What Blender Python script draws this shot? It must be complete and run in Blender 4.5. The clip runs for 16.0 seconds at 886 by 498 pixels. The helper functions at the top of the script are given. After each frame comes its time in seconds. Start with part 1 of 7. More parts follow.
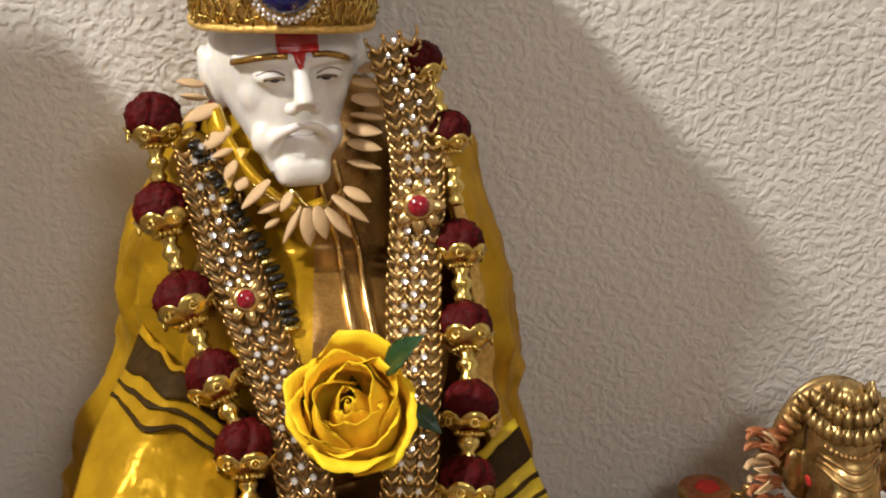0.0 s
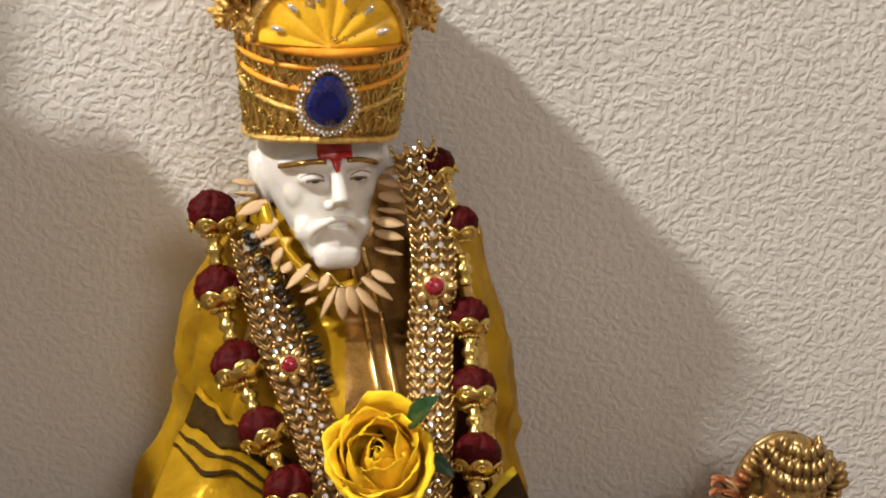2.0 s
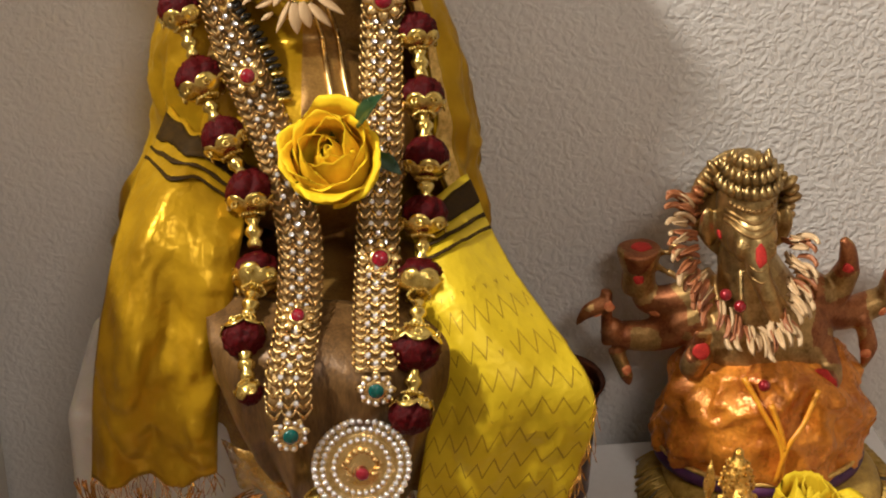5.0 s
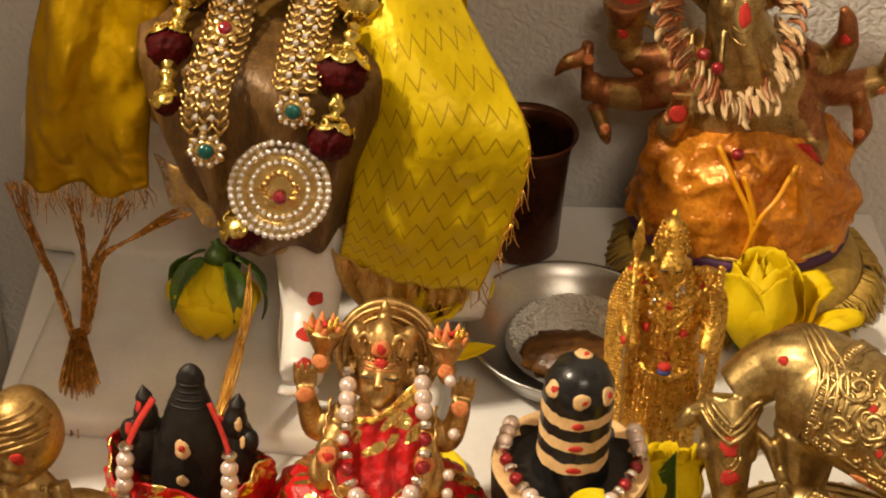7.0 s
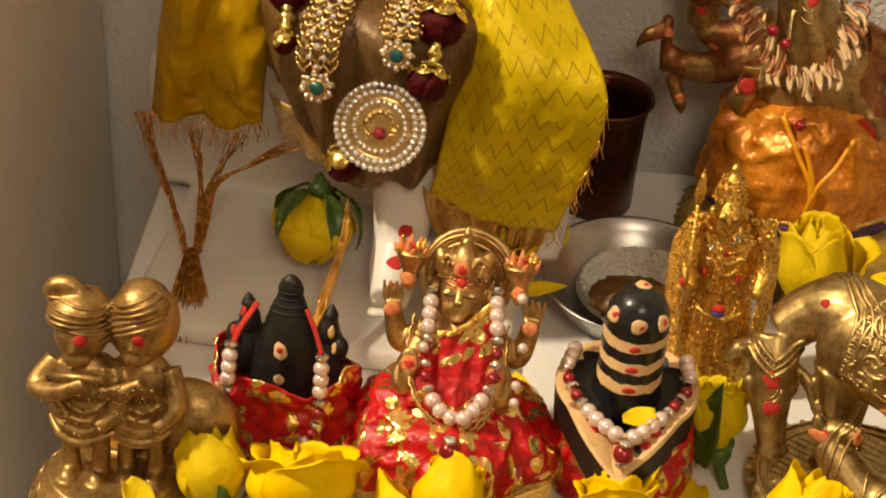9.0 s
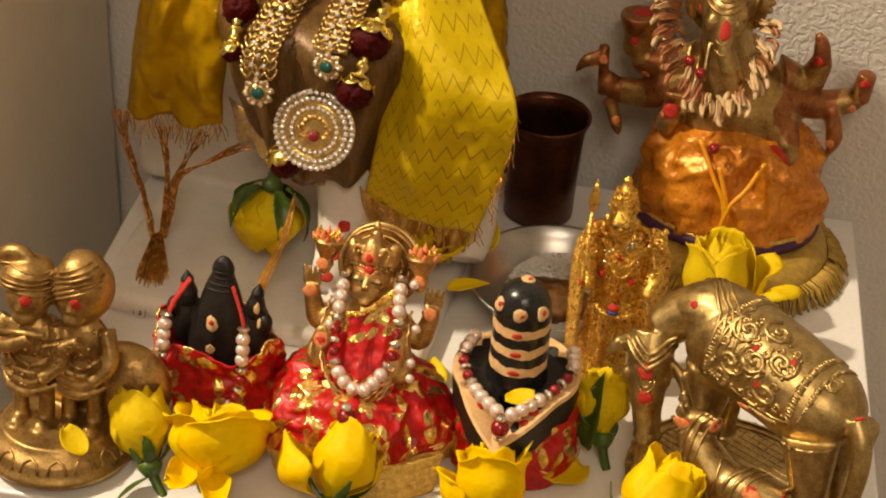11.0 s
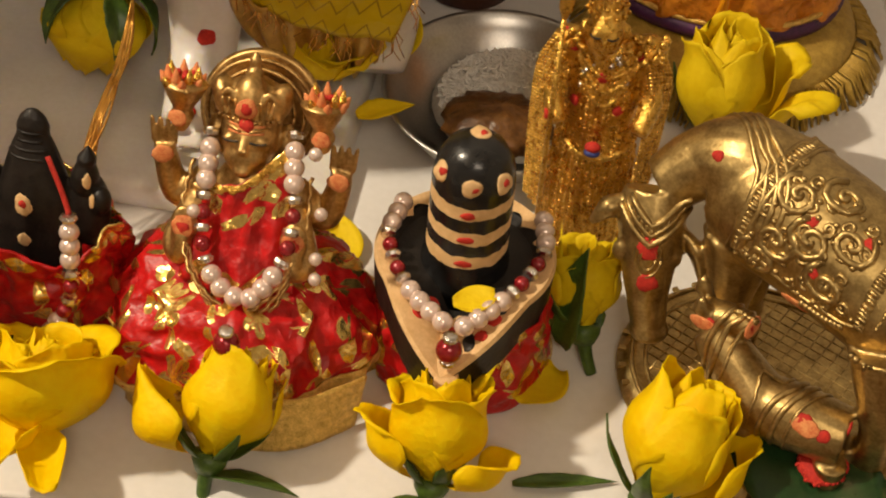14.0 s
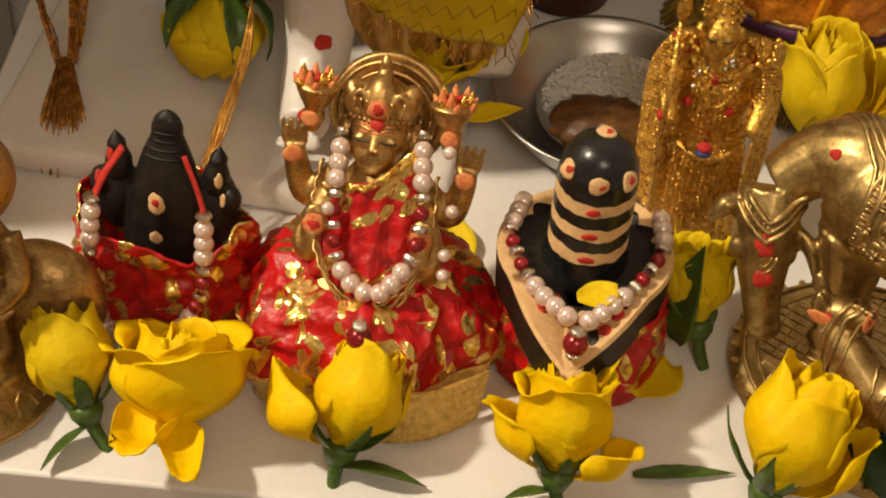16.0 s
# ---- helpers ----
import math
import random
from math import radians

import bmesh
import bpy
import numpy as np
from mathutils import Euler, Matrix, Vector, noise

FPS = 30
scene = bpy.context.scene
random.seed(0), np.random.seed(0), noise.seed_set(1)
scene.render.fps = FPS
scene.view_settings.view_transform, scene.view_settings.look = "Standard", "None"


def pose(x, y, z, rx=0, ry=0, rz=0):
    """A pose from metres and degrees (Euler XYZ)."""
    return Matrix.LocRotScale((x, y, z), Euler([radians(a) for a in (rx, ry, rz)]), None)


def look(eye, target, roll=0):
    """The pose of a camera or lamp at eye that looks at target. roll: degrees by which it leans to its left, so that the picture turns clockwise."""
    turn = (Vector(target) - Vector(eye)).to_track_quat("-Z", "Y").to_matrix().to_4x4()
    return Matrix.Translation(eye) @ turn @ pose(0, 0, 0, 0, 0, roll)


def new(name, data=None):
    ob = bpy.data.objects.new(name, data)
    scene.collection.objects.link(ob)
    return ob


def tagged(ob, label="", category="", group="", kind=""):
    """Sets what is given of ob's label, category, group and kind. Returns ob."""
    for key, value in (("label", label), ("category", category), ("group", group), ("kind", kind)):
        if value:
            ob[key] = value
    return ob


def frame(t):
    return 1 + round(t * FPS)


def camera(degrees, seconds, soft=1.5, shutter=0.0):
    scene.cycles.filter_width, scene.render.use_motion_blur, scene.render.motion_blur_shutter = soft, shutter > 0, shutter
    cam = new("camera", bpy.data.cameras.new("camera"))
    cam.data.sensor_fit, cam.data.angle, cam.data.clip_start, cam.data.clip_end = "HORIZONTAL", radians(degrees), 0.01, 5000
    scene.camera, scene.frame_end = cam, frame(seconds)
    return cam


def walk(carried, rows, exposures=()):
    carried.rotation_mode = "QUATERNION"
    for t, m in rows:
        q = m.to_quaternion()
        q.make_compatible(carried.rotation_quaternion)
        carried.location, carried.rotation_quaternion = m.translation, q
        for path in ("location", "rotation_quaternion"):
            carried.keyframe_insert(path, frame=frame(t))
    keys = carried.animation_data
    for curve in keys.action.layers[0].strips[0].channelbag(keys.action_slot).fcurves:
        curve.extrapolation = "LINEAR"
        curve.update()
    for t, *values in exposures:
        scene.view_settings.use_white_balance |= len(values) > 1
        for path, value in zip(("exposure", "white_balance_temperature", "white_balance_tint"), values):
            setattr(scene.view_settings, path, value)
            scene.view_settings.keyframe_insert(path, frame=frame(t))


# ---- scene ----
cam = camera(29.5, 16.0, 2.0)
PATH = [
    (0, (-0.133, -0.241, 0.491), (0.029, 1.545, -0.395), 3.2),
    (0.5, (-0.137, -0.243, 0.502), (0.03, 1.554, -0.361), 3.4),
    (1, (-0.138, -0.243, 0.508), (0.035, 1.565, -0.33), 3.5),
    (1.5, (-0.14, -0.245, 0.51), (0.04, 1.566, -0.319), 3.7),
    (2, (-0.154, -0.331, 0.541), (0.031, 1.485, -0.279), 3.7),
    (2.5, (-0.162, -0.391, 0.571), (0.025, 1.42, -0.258), 3.6),
    (3, (-0.165, -0.417, 0.579), (0.019, 1.392, -0.252), 3.0),
    (3.5, (-0.155, -0.42, 0.564), (0.009, 1.384, -0.285), 2.2),
    (4, (-0.137, -0.416, 0.542), (0.002, 1.381, -0.324), 1.3),
    (4.5, (-0.124, -0.407, 0.52), (-0.006, 1.371, -0.389), 0.9),
    (4.7, (-0.115, -0.403, 0.511), (-0.011, 1.366, -0.416), 0.8),
    (6.8, (-0.022, -0.378, 0.476), (-0.099, 1.249, -0.685), 2.7),
    (7, (-0.016, -0.384, 0.471), (-0.104, 1.232, -0.704), 2.9),
    (7.5, (-0.006, -0.407, 0.469), (-0.134, 1.19, -0.728), 3.1),
    (8, (-0.003, -0.423, 0.47), (-0.148, 1.166, -0.735), 3.5),
    (8.5, (-0.009, -0.436, 0.479), (-0.18, 1.161, -0.712), 3.6),
    (8.7, (-0.009, -0.444, 0.482), (-0.187, 1.159, -0.701), 3.8),
    (10.8, (0.085, -0.522, 0.529), (-0.241, 1.093, -0.606), 4.2),
    (11, (0.095, -0.517, 0.528), (-0.239, 1.086, -0.62), 4.0),
    (11.5, (0.1, -0.485, 0.522), (-0.226, 1.078, -0.682), 3.6),
    (12, (0.065, -0.394, 0.488), (-0.22, 1.119, -0.789), 3.4),
    (12.5, (0.043, -0.339, 0.459), (-0.192, 1.117, -0.891), 3.6),
    (13, (0.041, -0.305, 0.443), (-0.133, 1.112, -0.957), 4.5),
    (13.5, (0.046, -0.294, 0.434), (-0.087, 1.092, -1.003), 5.5),
    (14, (0.037, -0.299, 0.435), (-0.09, 1.082, -1.006), 5.7),
    (14.5, (0.02, -0.303, 0.435), (-0.119, 1.082, -1.001), 5.5),
    (15, (0.011, -0.305, 0.437), (-0.135, 1.095, -0.984), 5.6),
    (15.5, (0.009, -0.311, 0.441), (-0.144, 1.095, -0.973), 5.4),
    (16, (0.007, -0.319, 0.439), (-0.149, 1.072, -0.99), 4.8),
]
walk(cam, [(t, look(eye, target, roll)) for t, eye, target, roll in PATH],
     [(0.0, 0.04, 5450, 10), (4.6, 0.02, 5500, 10), (6.9, -0.06, 6900, 10), (11.5, -0.08, 6950, 10), (13.0, -0.38, 6800, 10), (16.0, -0.32, 6700, 10)])

# ---- light ----
world = bpy.data.worlds.new("world")
scene.world = world
world.use_nodes = True
bg = world.node_tree.nodes["Background"]
bg.inputs[0].default_value = (1.0, 0.86, 0.72, 1)
bg.inputs[1].default_value = 0.05


def lamp(name, eye, target, size, power, colour):
    data = bpy.data.lights.new(name, "AREA")
    data.shape, data.size, data.energy, data.color = "DISK", size, power, colour
    ob = new(name, data)
    ob.matrix_world = look(eye, target)
    return ob


lamp("lamp_light", (-1.274, -0.24, 1.66), (-0.06, 0.12, 0.12), 0.11, 48, (1.0, 0.86, 0.66))
# added fill lamp without a known source, lifts the shaded wall and table
lamp("fill_light", (0.35, -1.30, 1.62), (-0.02, 0.10, 0.05), 0.60, 13.0, (1.0, 0.84, 0.66))
scene.view_settings.exposure = 0.0

# ---- materials ----
def nodes_of(name):
    m = bpy.data.materials.new(name)
    m.use_nodes = True
    nt = m.node_tree
    return m, nt, nt.nodes["Principled BSDF"]


def link(nt, a, b):
    nt.links.new(a, b)


def noise_tex(nt, scale, detail=4, rough=0.55, coord="Object", stretch=None):
    tc = nt.nodes.new("ShaderNodeTexCoord")
    n = nt.nodes.new("ShaderNodeTexNoise")
    n.inputs["Scale"].default_value, n.inputs["Detail"].default_value, n.inputs["Roughness"].default_value = scale, detail, rough
    out = tc.outputs[coord]
    if stretch:
        mp = nt.nodes.new("ShaderNodeMapping")
        mp.inputs["Scale"].default_value = stretch
        link(nt, out, mp.inputs[0])
        out = mp.outputs[0]
    link(nt, out, n.inputs["Vector"])
    return n.outputs["Fac"]


def ramp(nt, fac, stops, interp="LINEAR"):
    r = nt.nodes.new("ShaderNodeValToRGB")
    r.color_ramp.interpolation = interp
    el = r.color_ramp.elements
    while len(el) < len(stops):
        el.new(0.5)
    for e, (p, c) in zip(el, stops):
        e.position, e.color = p, (*c, 1) if len(c) == 3 else c
    link(nt, fac, r.inputs[0])
    return r.outputs[0]


def bump(nt, bsdf, height, strength, distance):
    b = nt.nodes.new("ShaderNodeBump")
    b.inputs["Strength"].default_value, b.inputs["Distance"].default_value = strength, distance
    link(nt, height, b.inputs["Height"])
    link(nt, b.outputs[0], bsdf.inputs["Normal"])


def mix(nt, fac, a, b):
    m = nt.nodes.new("ShaderNodeMix")
    m.data_type = "RGBA"
    for sock, v in ((m.inputs[0], fac), (m.inputs[6], a), (m.inputs[7], b)):
        if isinstance(v, (tuple, list)):
            sock.default_value = (*v, 1) if len(v) == 3 else v
        elif isinstance(v, (int, float)):
            sock.default_value = v
        else:
            link(nt, v, sock)
    return m.outputs[2]


def math_node(nt, op, a, b=0.0):
    m = nt.nodes.new("ShaderNodeMath")
    m.operation = op
    for sock, v in ((m.inputs[0], a), (m.inputs[1], b)):
        if isinstance(v, (int, float)):
            sock.default_value = v
        else:
            link(nt, v, sock)
    return m.outputs[0]


def surface(name, dark, light, rough=0.5, metal=0.0, scale=90, fine=700, relief=0.0003, rvary=0.12, sss=0.0, coat=0.0, sheen=0.0, stretch=None, trans=0.0, spec=0.5):
    """Two tones at two scales, uneven gloss and fine relief."""
    m, nt, b = nodes_of(name)
    big = noise_tex(nt, scale, 5, 0.6, stretch=stretch)
    small = noise_tex(nt, fine, 3, 0.5, stretch=stretch)
    both = math_node(nt, "ADD", math_node(nt, "MULTIPLY", big, 0.65), math_node(nt, "MULTIPLY", small, 0.35))
    link(nt, ramp(nt, both, [(0.34, dark), (0.64, light)]), b.inputs["Base Color"])
    link(nt, math_node(nt, "ADD", math_node(nt, "MULTIPLY", big, 2 * rvary), rough - rvary), b.inputs["Roughness"])
    b.inputs["Metallic"].default_value = metal
    b.inputs["Coat Weight"].default_value = coat
    b.inputs["Sheen Weight"].default_value = sheen
    if sss:
        b.inputs["Subsurface Weight"].default_value = sss
        b.inputs["Subsurface Radius"].default_value = (0.004, 0.003, 0.001)
        b.inputs["Subsurface Scale"].default_value = 0.5
    b.inputs["Transmission Weight"].default_value = trans
    b.inputs["Specular IOR Level"].default_value = spec
    if relief:
        bump(nt, b, both, 0.6, relief)
    return m


def plaster():
    """Embossed wall covering: short worm-like ridges."""
    m, nt, b = nodes_of("embossed_wall_covering")
    tc = nt.nodes.new("ShaderNodeTexCoord")
    warp = nt.nodes.new("ShaderNodeTexNoise")
    warp.inputs["Scale"].default_value, warp.inputs["Detail"].default_value = 95, 2
    link(nt, tc.outputs["Object"], warp.inputs["Vector"])
    add = nt.nodes.new("ShaderNodeMix")
    add.data_type = "VECTOR"
    add.inputs[0].default_value = 0.006
    link(nt, tc.outputs["Object"], add.inputs[4])
    link(nt, warp.outputs["Color"], add.inputs[5])
    n = nt.nodes.new("ShaderNodeTexNoise")
    n.inputs["Scale"].default_value, n.inputs["Detail"].default_value, n.inputs["Roughness"].default_value = 330, 1.2, 0.5
    link(nt, add.outputs[1], n.inputs["Vector"])
    ridge = ramp(nt, n.outputs["Fac"], [(0.32, (0, 0, 0)), (0.66, (1, 1, 1))], "EASE")
    grain = noise_tex(nt, 1100, 3)
    h = math_node(nt, "ADD", math_node(nt, "MULTIPLY", ridge, 1.0), math_node(nt, "MULTIPLY", grain, 0.18))
    bump(nt, b, h, 0.48, 0.0008)
    tone = noise_tex(nt, 7, 4)
    link(nt, ramp(nt, tone, [(0.3, (0.64, 0.61, 0.57)), (0.7, (0.72, 0.69, 0.65))]), b.inputs["Base Color"])
    b.inputs["Roughness"].default_value = 0.75
    return m


def brocade(name, cloth_dark, cloth_light):
    """Red cloth with gold-foil sprigs and flowers; uv coordinates in metres."""
    m, nt, b = nodes_of(name)
    tc = nt.nodes.new("ShaderNodeTexCoord")

    def cells(scale, shift, turn_by):
        """The place inside each cell of a scattered pattern, turned by chance; and a random number."""
        mp = nt.nodes.new("ShaderNodeMapping")
        mp.inputs["Location"].default_value = shift
        mp.inputs["Scale"].default_value = (scale, scale, scale)
        link(nt, tc.outputs["UV"], mp.inputs[0])
        v = nt.nodes.new("ShaderNodeTexVoronoi")
        v.voronoi_dimensions = "2D"
        v.inputs["Scale"].default_value, v.inputs["Randomness"].default_value = 1.0, 0.75
        link(nt, mp.outputs[0], v.inputs["Vector"])
        d = nt.nodes.new("ShaderNodeVectorMath")
        d.operation = "SUBTRACT"
        link(nt, mp.outputs[0], d.inputs[0])
        link(nt, v.outputs["Position"], d.inputs[1])
        sep = nt.nodes.new("ShaderNodeSeparateColor")
        link(nt, v.outputs["Color"], sep.inputs[0])
        rot = nt.nodes.new("ShaderNodeVectorRotate")
        rot.rotation_type = "Z_AXIS"
        link(nt, d.outputs[0], rot.inputs["Vector"])
        link(nt, math_node(nt, "MULTIPLY", sep.outputs[0], turn_by), rot.inputs["Angle"])
        xyz = nt.nodes.new("ShaderNodeSeparateXYZ")
        link(nt, rot.outputs[0], xyz.inputs[0])
        return xyz.outputs["X"], xyz.outputs["Y"], sep.outputs[1]

    def leaf(x, y, long, wide):
        k = math_node(nt, "DIVIDE", x, long)
        half = math_node(nt, "MULTIPLY", math_node(nt, "SUBTRACT", 1.0, math_node(nt, "MULTIPLY", k, k)), wide)
        return math_node(nt, "LESS_THAN", math_node(nt, "ABSOLUTE", y), half)

    # sprigs: two leaves on a bent stalk
    x, y, r = cells(62, (0.3, 0.1, 0), 6.28)
    bend = math_node(nt, "SUBTRACT", y, math_node(nt, "MULTIPLY", math_node(nt, "MULTIPLY", x, x), 0.8))
    one = leaf(math_node(nt, "SUBTRACT", x, 0.20), math_node(nt, "SUBTRACT", bend, 0.10), 0.30, 0.17)
    two = leaf(math_node(nt, "ADD", x, 0.22), math_node(nt, "ADD", bend, 0.13), 0.24, 0.12)
    stalk = math_node(nt, "MULTIPLY", math_node(nt, "LESS_THAN", math_node(nt, "ABSOLUTE", bend), 0.024), math_node(nt, "LESS_THAN", math_node(nt, "ABSOLUTE", x), 0.52))
    gold = math_node(nt, "MAXIMUM", math_node(nt, "MAXIMUM", one, two), stalk)
    # flowers of five petals with red veins
    x, y, r = cells(46, (0.7, 0.4, 0), 6.28)
    ang = math_node(nt, "ARCTAN2", y, x)
    far = math_node(nt, "SQRT", math_node(nt, "ADD", math_node(nt, "MULTIPLY", x, x), math_node(nt, "MULTIPLY", y, y)))
    lobe = math_node(nt, "ABSOLUTE", math_node(nt, "COSINE", math_node(nt, "MULTIPLY", ang, 2.5)))
    bloom = math_node(nt, "LESS_THAN", far, math_node(nt, "ADD", 0.15, math_node(nt, "MULTIPLY", lobe, 0.17)))
    vein = math_node(nt, "GREATER_THAN", math_node(nt, "ABSOLUTE", math_node(nt, "SINE", math_node(nt, "MULTIPLY", ang, 5.0))), 0.22)
    bloom = math_node(nt, "MULTIPLY", bloom, math_node(nt, "MAXIMUM", vein, math_node(nt, "GREATER_THAN", far, 0.20)))
    bloom = math_node(nt, "MULTIPLY", bloom, math_node(nt, "GREATER_THAN", r, 0.30))
    gold = math_node(nt, "MAXIMUM", gold, bloom)
    red = ramp(nt, noise_tex(nt, 220, 4), [(0.3, cloth_dark), (0.7, cloth_light)])
    gtone = ramp(nt, noise_tex(nt, 190, 3), [(0.3, (0.70, 0.42, 0.08)), (0.7, (1.0, 0.78, 0.28))])
    link(nt, mix(nt, gold, red, gtone), b.inputs["Base Color"])
    link(nt, math_node(nt, "MULTIPLY", gold, 0.92), b.inputs["Metallic"])
    link(nt, math_node(nt, "SUBTRACT", 0.42, math_node(nt, "MULTIPLY", gold, 0.16)), b.inputs["Roughness"])
    fold = math_node(nt, "ABSOLUTE", math_node(nt, "SUBTRACT", noise_tex(nt, 60, 2), 0.5))
    bump(nt, b, math_node(nt, "ADD", math_node(nt, "MULTIPLY", fold, -2.0), math_node(nt, "MULTIPLY", noise_tex(nt, 170, 3), 0.45)), 0.8, 0.0030)
    return m


def sheer_net():
    """Thin amber net that shows what is behind it."""
    m = surface("sheer_amber_net", (0.34, 0.17, 0.02), (0.60, 0.34, 0.06), 0.35, 0.3, scale=220, fine=1400, relief=0.0005)
    nt = m.node_tree
    clear = nt.nodes.new("ShaderNodeBsdfTransparent")
    ms = nt.nodes.new("ShaderNodeMixShader")
    link(nt, ramp(nt, noise_tex(nt, 420, 3), [(0.35, (0.2, 0.2, 0.2)), (0.65, (0.62, 0.62, 0.62))]), ms.inputs[0])
    link(nt, clear.outputs[0], ms.inputs[1])
    link(nt, nt.nodes["Principled BSDF"].outputs[0], ms.inputs[2])
    link(nt, ms.outputs[0], nt.nodes["Material Output"].inputs[0])
    return m


def banded_stone():
    """Black stone with wavy cream bands round the shaft."""
    m, nt, b = nodes_of("black_stone_cream_bands")
    tc = nt.nodes.new("ShaderNodeTexCoord")
    sep = nt.nodes.new("ShaderNodeSeparateXYZ")
    link(nt, tc.outputs["Object"], sep.inputs[0])
    wob = math_node(nt, "MULTIPLY", math_node(nt, "SUBTRACT", noise_tex(nt, 170, 2), 0.5), 0.0040)
    z = math_node(nt, "ADD", sep.outputs["Z"], wob)
    band = math_node(nt, "FRACT", math_node(nt, "MULTIPLY", math_node(nt, "SUBTRACT", z, 0.0520), 1 / 0.0105))
    on = math_node(nt, "LESS_THAN", band, 0.48)
    on = math_node(nt, "MULTIPLY", on, math_node(nt, "MULTIPLY", math_node(nt, "GREATER_THAN", z, 0.0520), math_node(nt, "LESS_THAN", z, 0.0820)))
    cream = ramp(nt, noise_tex(nt, 300, 3), [(0.3, (0.62, 0.38, 0.16)), (0.7, (0.78, 0.52, 0.26))])
    black = ramp(nt, noise_tex(nt, 200, 3), [(0.3, (0.006, 0.006, 0.007)), (0.7, (0.02, 0.019, 0.018))])
    link(nt, mix(nt, on, black, cream), b.inputs["Base Color"])
    link(nt, math_node(nt, "ADD", 0.26, math_node(nt, "MULTIPLY", on, 0.3)), b.inputs["Roughness"])
    bump(nt, b, noise_tex(nt, 400, 3), 0.25, 0.0004)
    return m


def satin(name, dark, light, chevron=False):
    """Yellow satin, with a woven zigzag where asked; u across, v along the cloth."""
    m, nt, b = nodes_of(name)
    base = ramp(nt, noise_tex(nt, 45, 4), [(0.3, dark), (0.7, light)])
    thread = noise_tex(nt, 500, 2, stretch=(1, 1, 0.12))
    h = thread
    if chevron:
        uv = nt.nodes.new("ShaderNodeTexCoord")
        sep = nt.nodes.new("ShaderNodeSeparateXYZ")
        link(nt, uv.outputs["UV"], sep.inputs[0])
        zig = math_node(nt, "PINGPONG", math_node(nt, "MULTIPLY", sep.outputs["X"], 9.0), 0.5)
        row = math_node(nt, "FRACT", math_node(nt, "ADD", math_node(nt, "MULTIPLY", sep.outputs["Y"], 14.0), math_node(nt, "MULTIPLY", zig, 1.25)))
        gap = math_node(nt, "LESS_THAN", noise_tex(nt, 60, 1), 0.64)
        line = math_node(nt, "MULTIPLY", math_node(nt, "LESS_THAN", row, 0.10), gap)
        inner = math_node(nt, "MULTIPLY", math_node(nt, "GREATER_THAN", sep.outputs["Y"], 0.28), math_node(nt, "LESS_THAN", sep.outputs["X"], 0.97))
        line = math_node(nt, "MULTIPLY", line, inner)
        base = mix(nt, line, base, (0.30, 0.19, 0.006))
        h = math_node(nt, "SUBTRACT", thread, math_node(nt, "MULTIPLY", line, 0.6))
    link(nt, base, b.inputs["Base Color"])
    b.inputs["Roughness"].default_value = 0.42 if chevron else 0.32
    b.inputs["Specular IOR Level"].default_value = 0.6
    b.inputs["Specular Tint"].default_value = (1.0, 0.82, 0.35, 1)
    b.inputs["Metallic"].default_value = 0.12 if chevron else 0.40
    ridge = math_node(nt, "ABSOLUTE", math_node(nt, "SUBTRACT", noise_tex(nt, 55, 3, 0.5), 0.5))
    crease = math_node(nt, "ADD", math_node(nt, "MULTIPLY", ridge, -2.2), noise_tex(nt, 120, 2, 0.5))
    bump(nt, b, math_node(nt, "ADD", math_node(nt, "MULTIPLY", h, 0.10), crease), 0.35, 0.0022)
    return m


WALL = plaster()
WHITE_LACQUER = surface("white_lacquer", (0.74, 0.72, 0.69), (0.82, 0.80, 0.78), 0.22, scale=12, fine=300, relief=0.00003, rvary=0.05)
CREAM_PAINT = surface("cream_paint", (0.70, 0.64, 0.55), (0.79, 0.74, 0.65), 0.5, scale=14, fine=400, relief=0.0001)
ROOM_PAINT = surface("room_paint", (0.55, 0.50, 0.44), (0.62, 0.57, 0.50), 0.8, scale=4, fine=60, relief=0.0005)
FLOOR_WOOD = surface("floor_wood", (0.16, 0.09, 0.05), (0.27, 0.16, 0.09), 0.45, scale=9, fine=90, stretch=(0.15, 1, 1))
MARBLE = surface("white_marble", (0.70, 0.66, 0.61), (0.79, 0.76, 0.72), 0.32, scale=60, fine=500, relief=0.00008, sss=0.35)
BRASS = surface("polished_brass", (0.27, 0.175, 0.062), (0.60, 0.430, 0.175), 0.38, 0.95, scale=170, fine=900, relief=0.0003)
DULL_BRASS = surface("dull_brass", (0.22, 0.125, 0.038), (0.58, 0.37, 0.135), 0.42, 0.85, scale=120, fine=700, relief=0.0006)
RED_BRASS = surface("paste_stained_brass", (0.17, 0.042, 0.014), (0.42, 0.17, 0.055), 0.42, 0.65, scale=130, fine=800, relief=0.0005)
OLD_BRASS = surface("tarnished_brass", (0.30, 0.165, 0.05), (0.78, 0.52, 0.21), 0.43, 1.0, scale=140, fine=900, relief=0.0004)
GOLD = surface("bright_gold", (0.52, 0.27, 0.030), (0.95, 0.62, 0.15), 0.28, 1.0, scale=420, fine=1500, relief=0.0016)
JEWEL_GOLD = surface("jewellery_gold", (0.56, 0.36, 0.11), (0.88, 0.66, 0.30), 0.24, 1.0, scale=300, fine=1500, relief=0.0002)
GOLD_CAP = surface("gold_cap", (0.50, 0.34, 0.06), (0.88, 0.70, 0.22), 0.22, 1.0, scale=300, fine=1500, relief=0.0002)
BLACK_STONE = surface("black_stone", (0.005, 0.004, 0.004), (0.020, 0.015, 0.012), 0.46, scale=160, fine=700, relief=0.0007, spec=0.35)
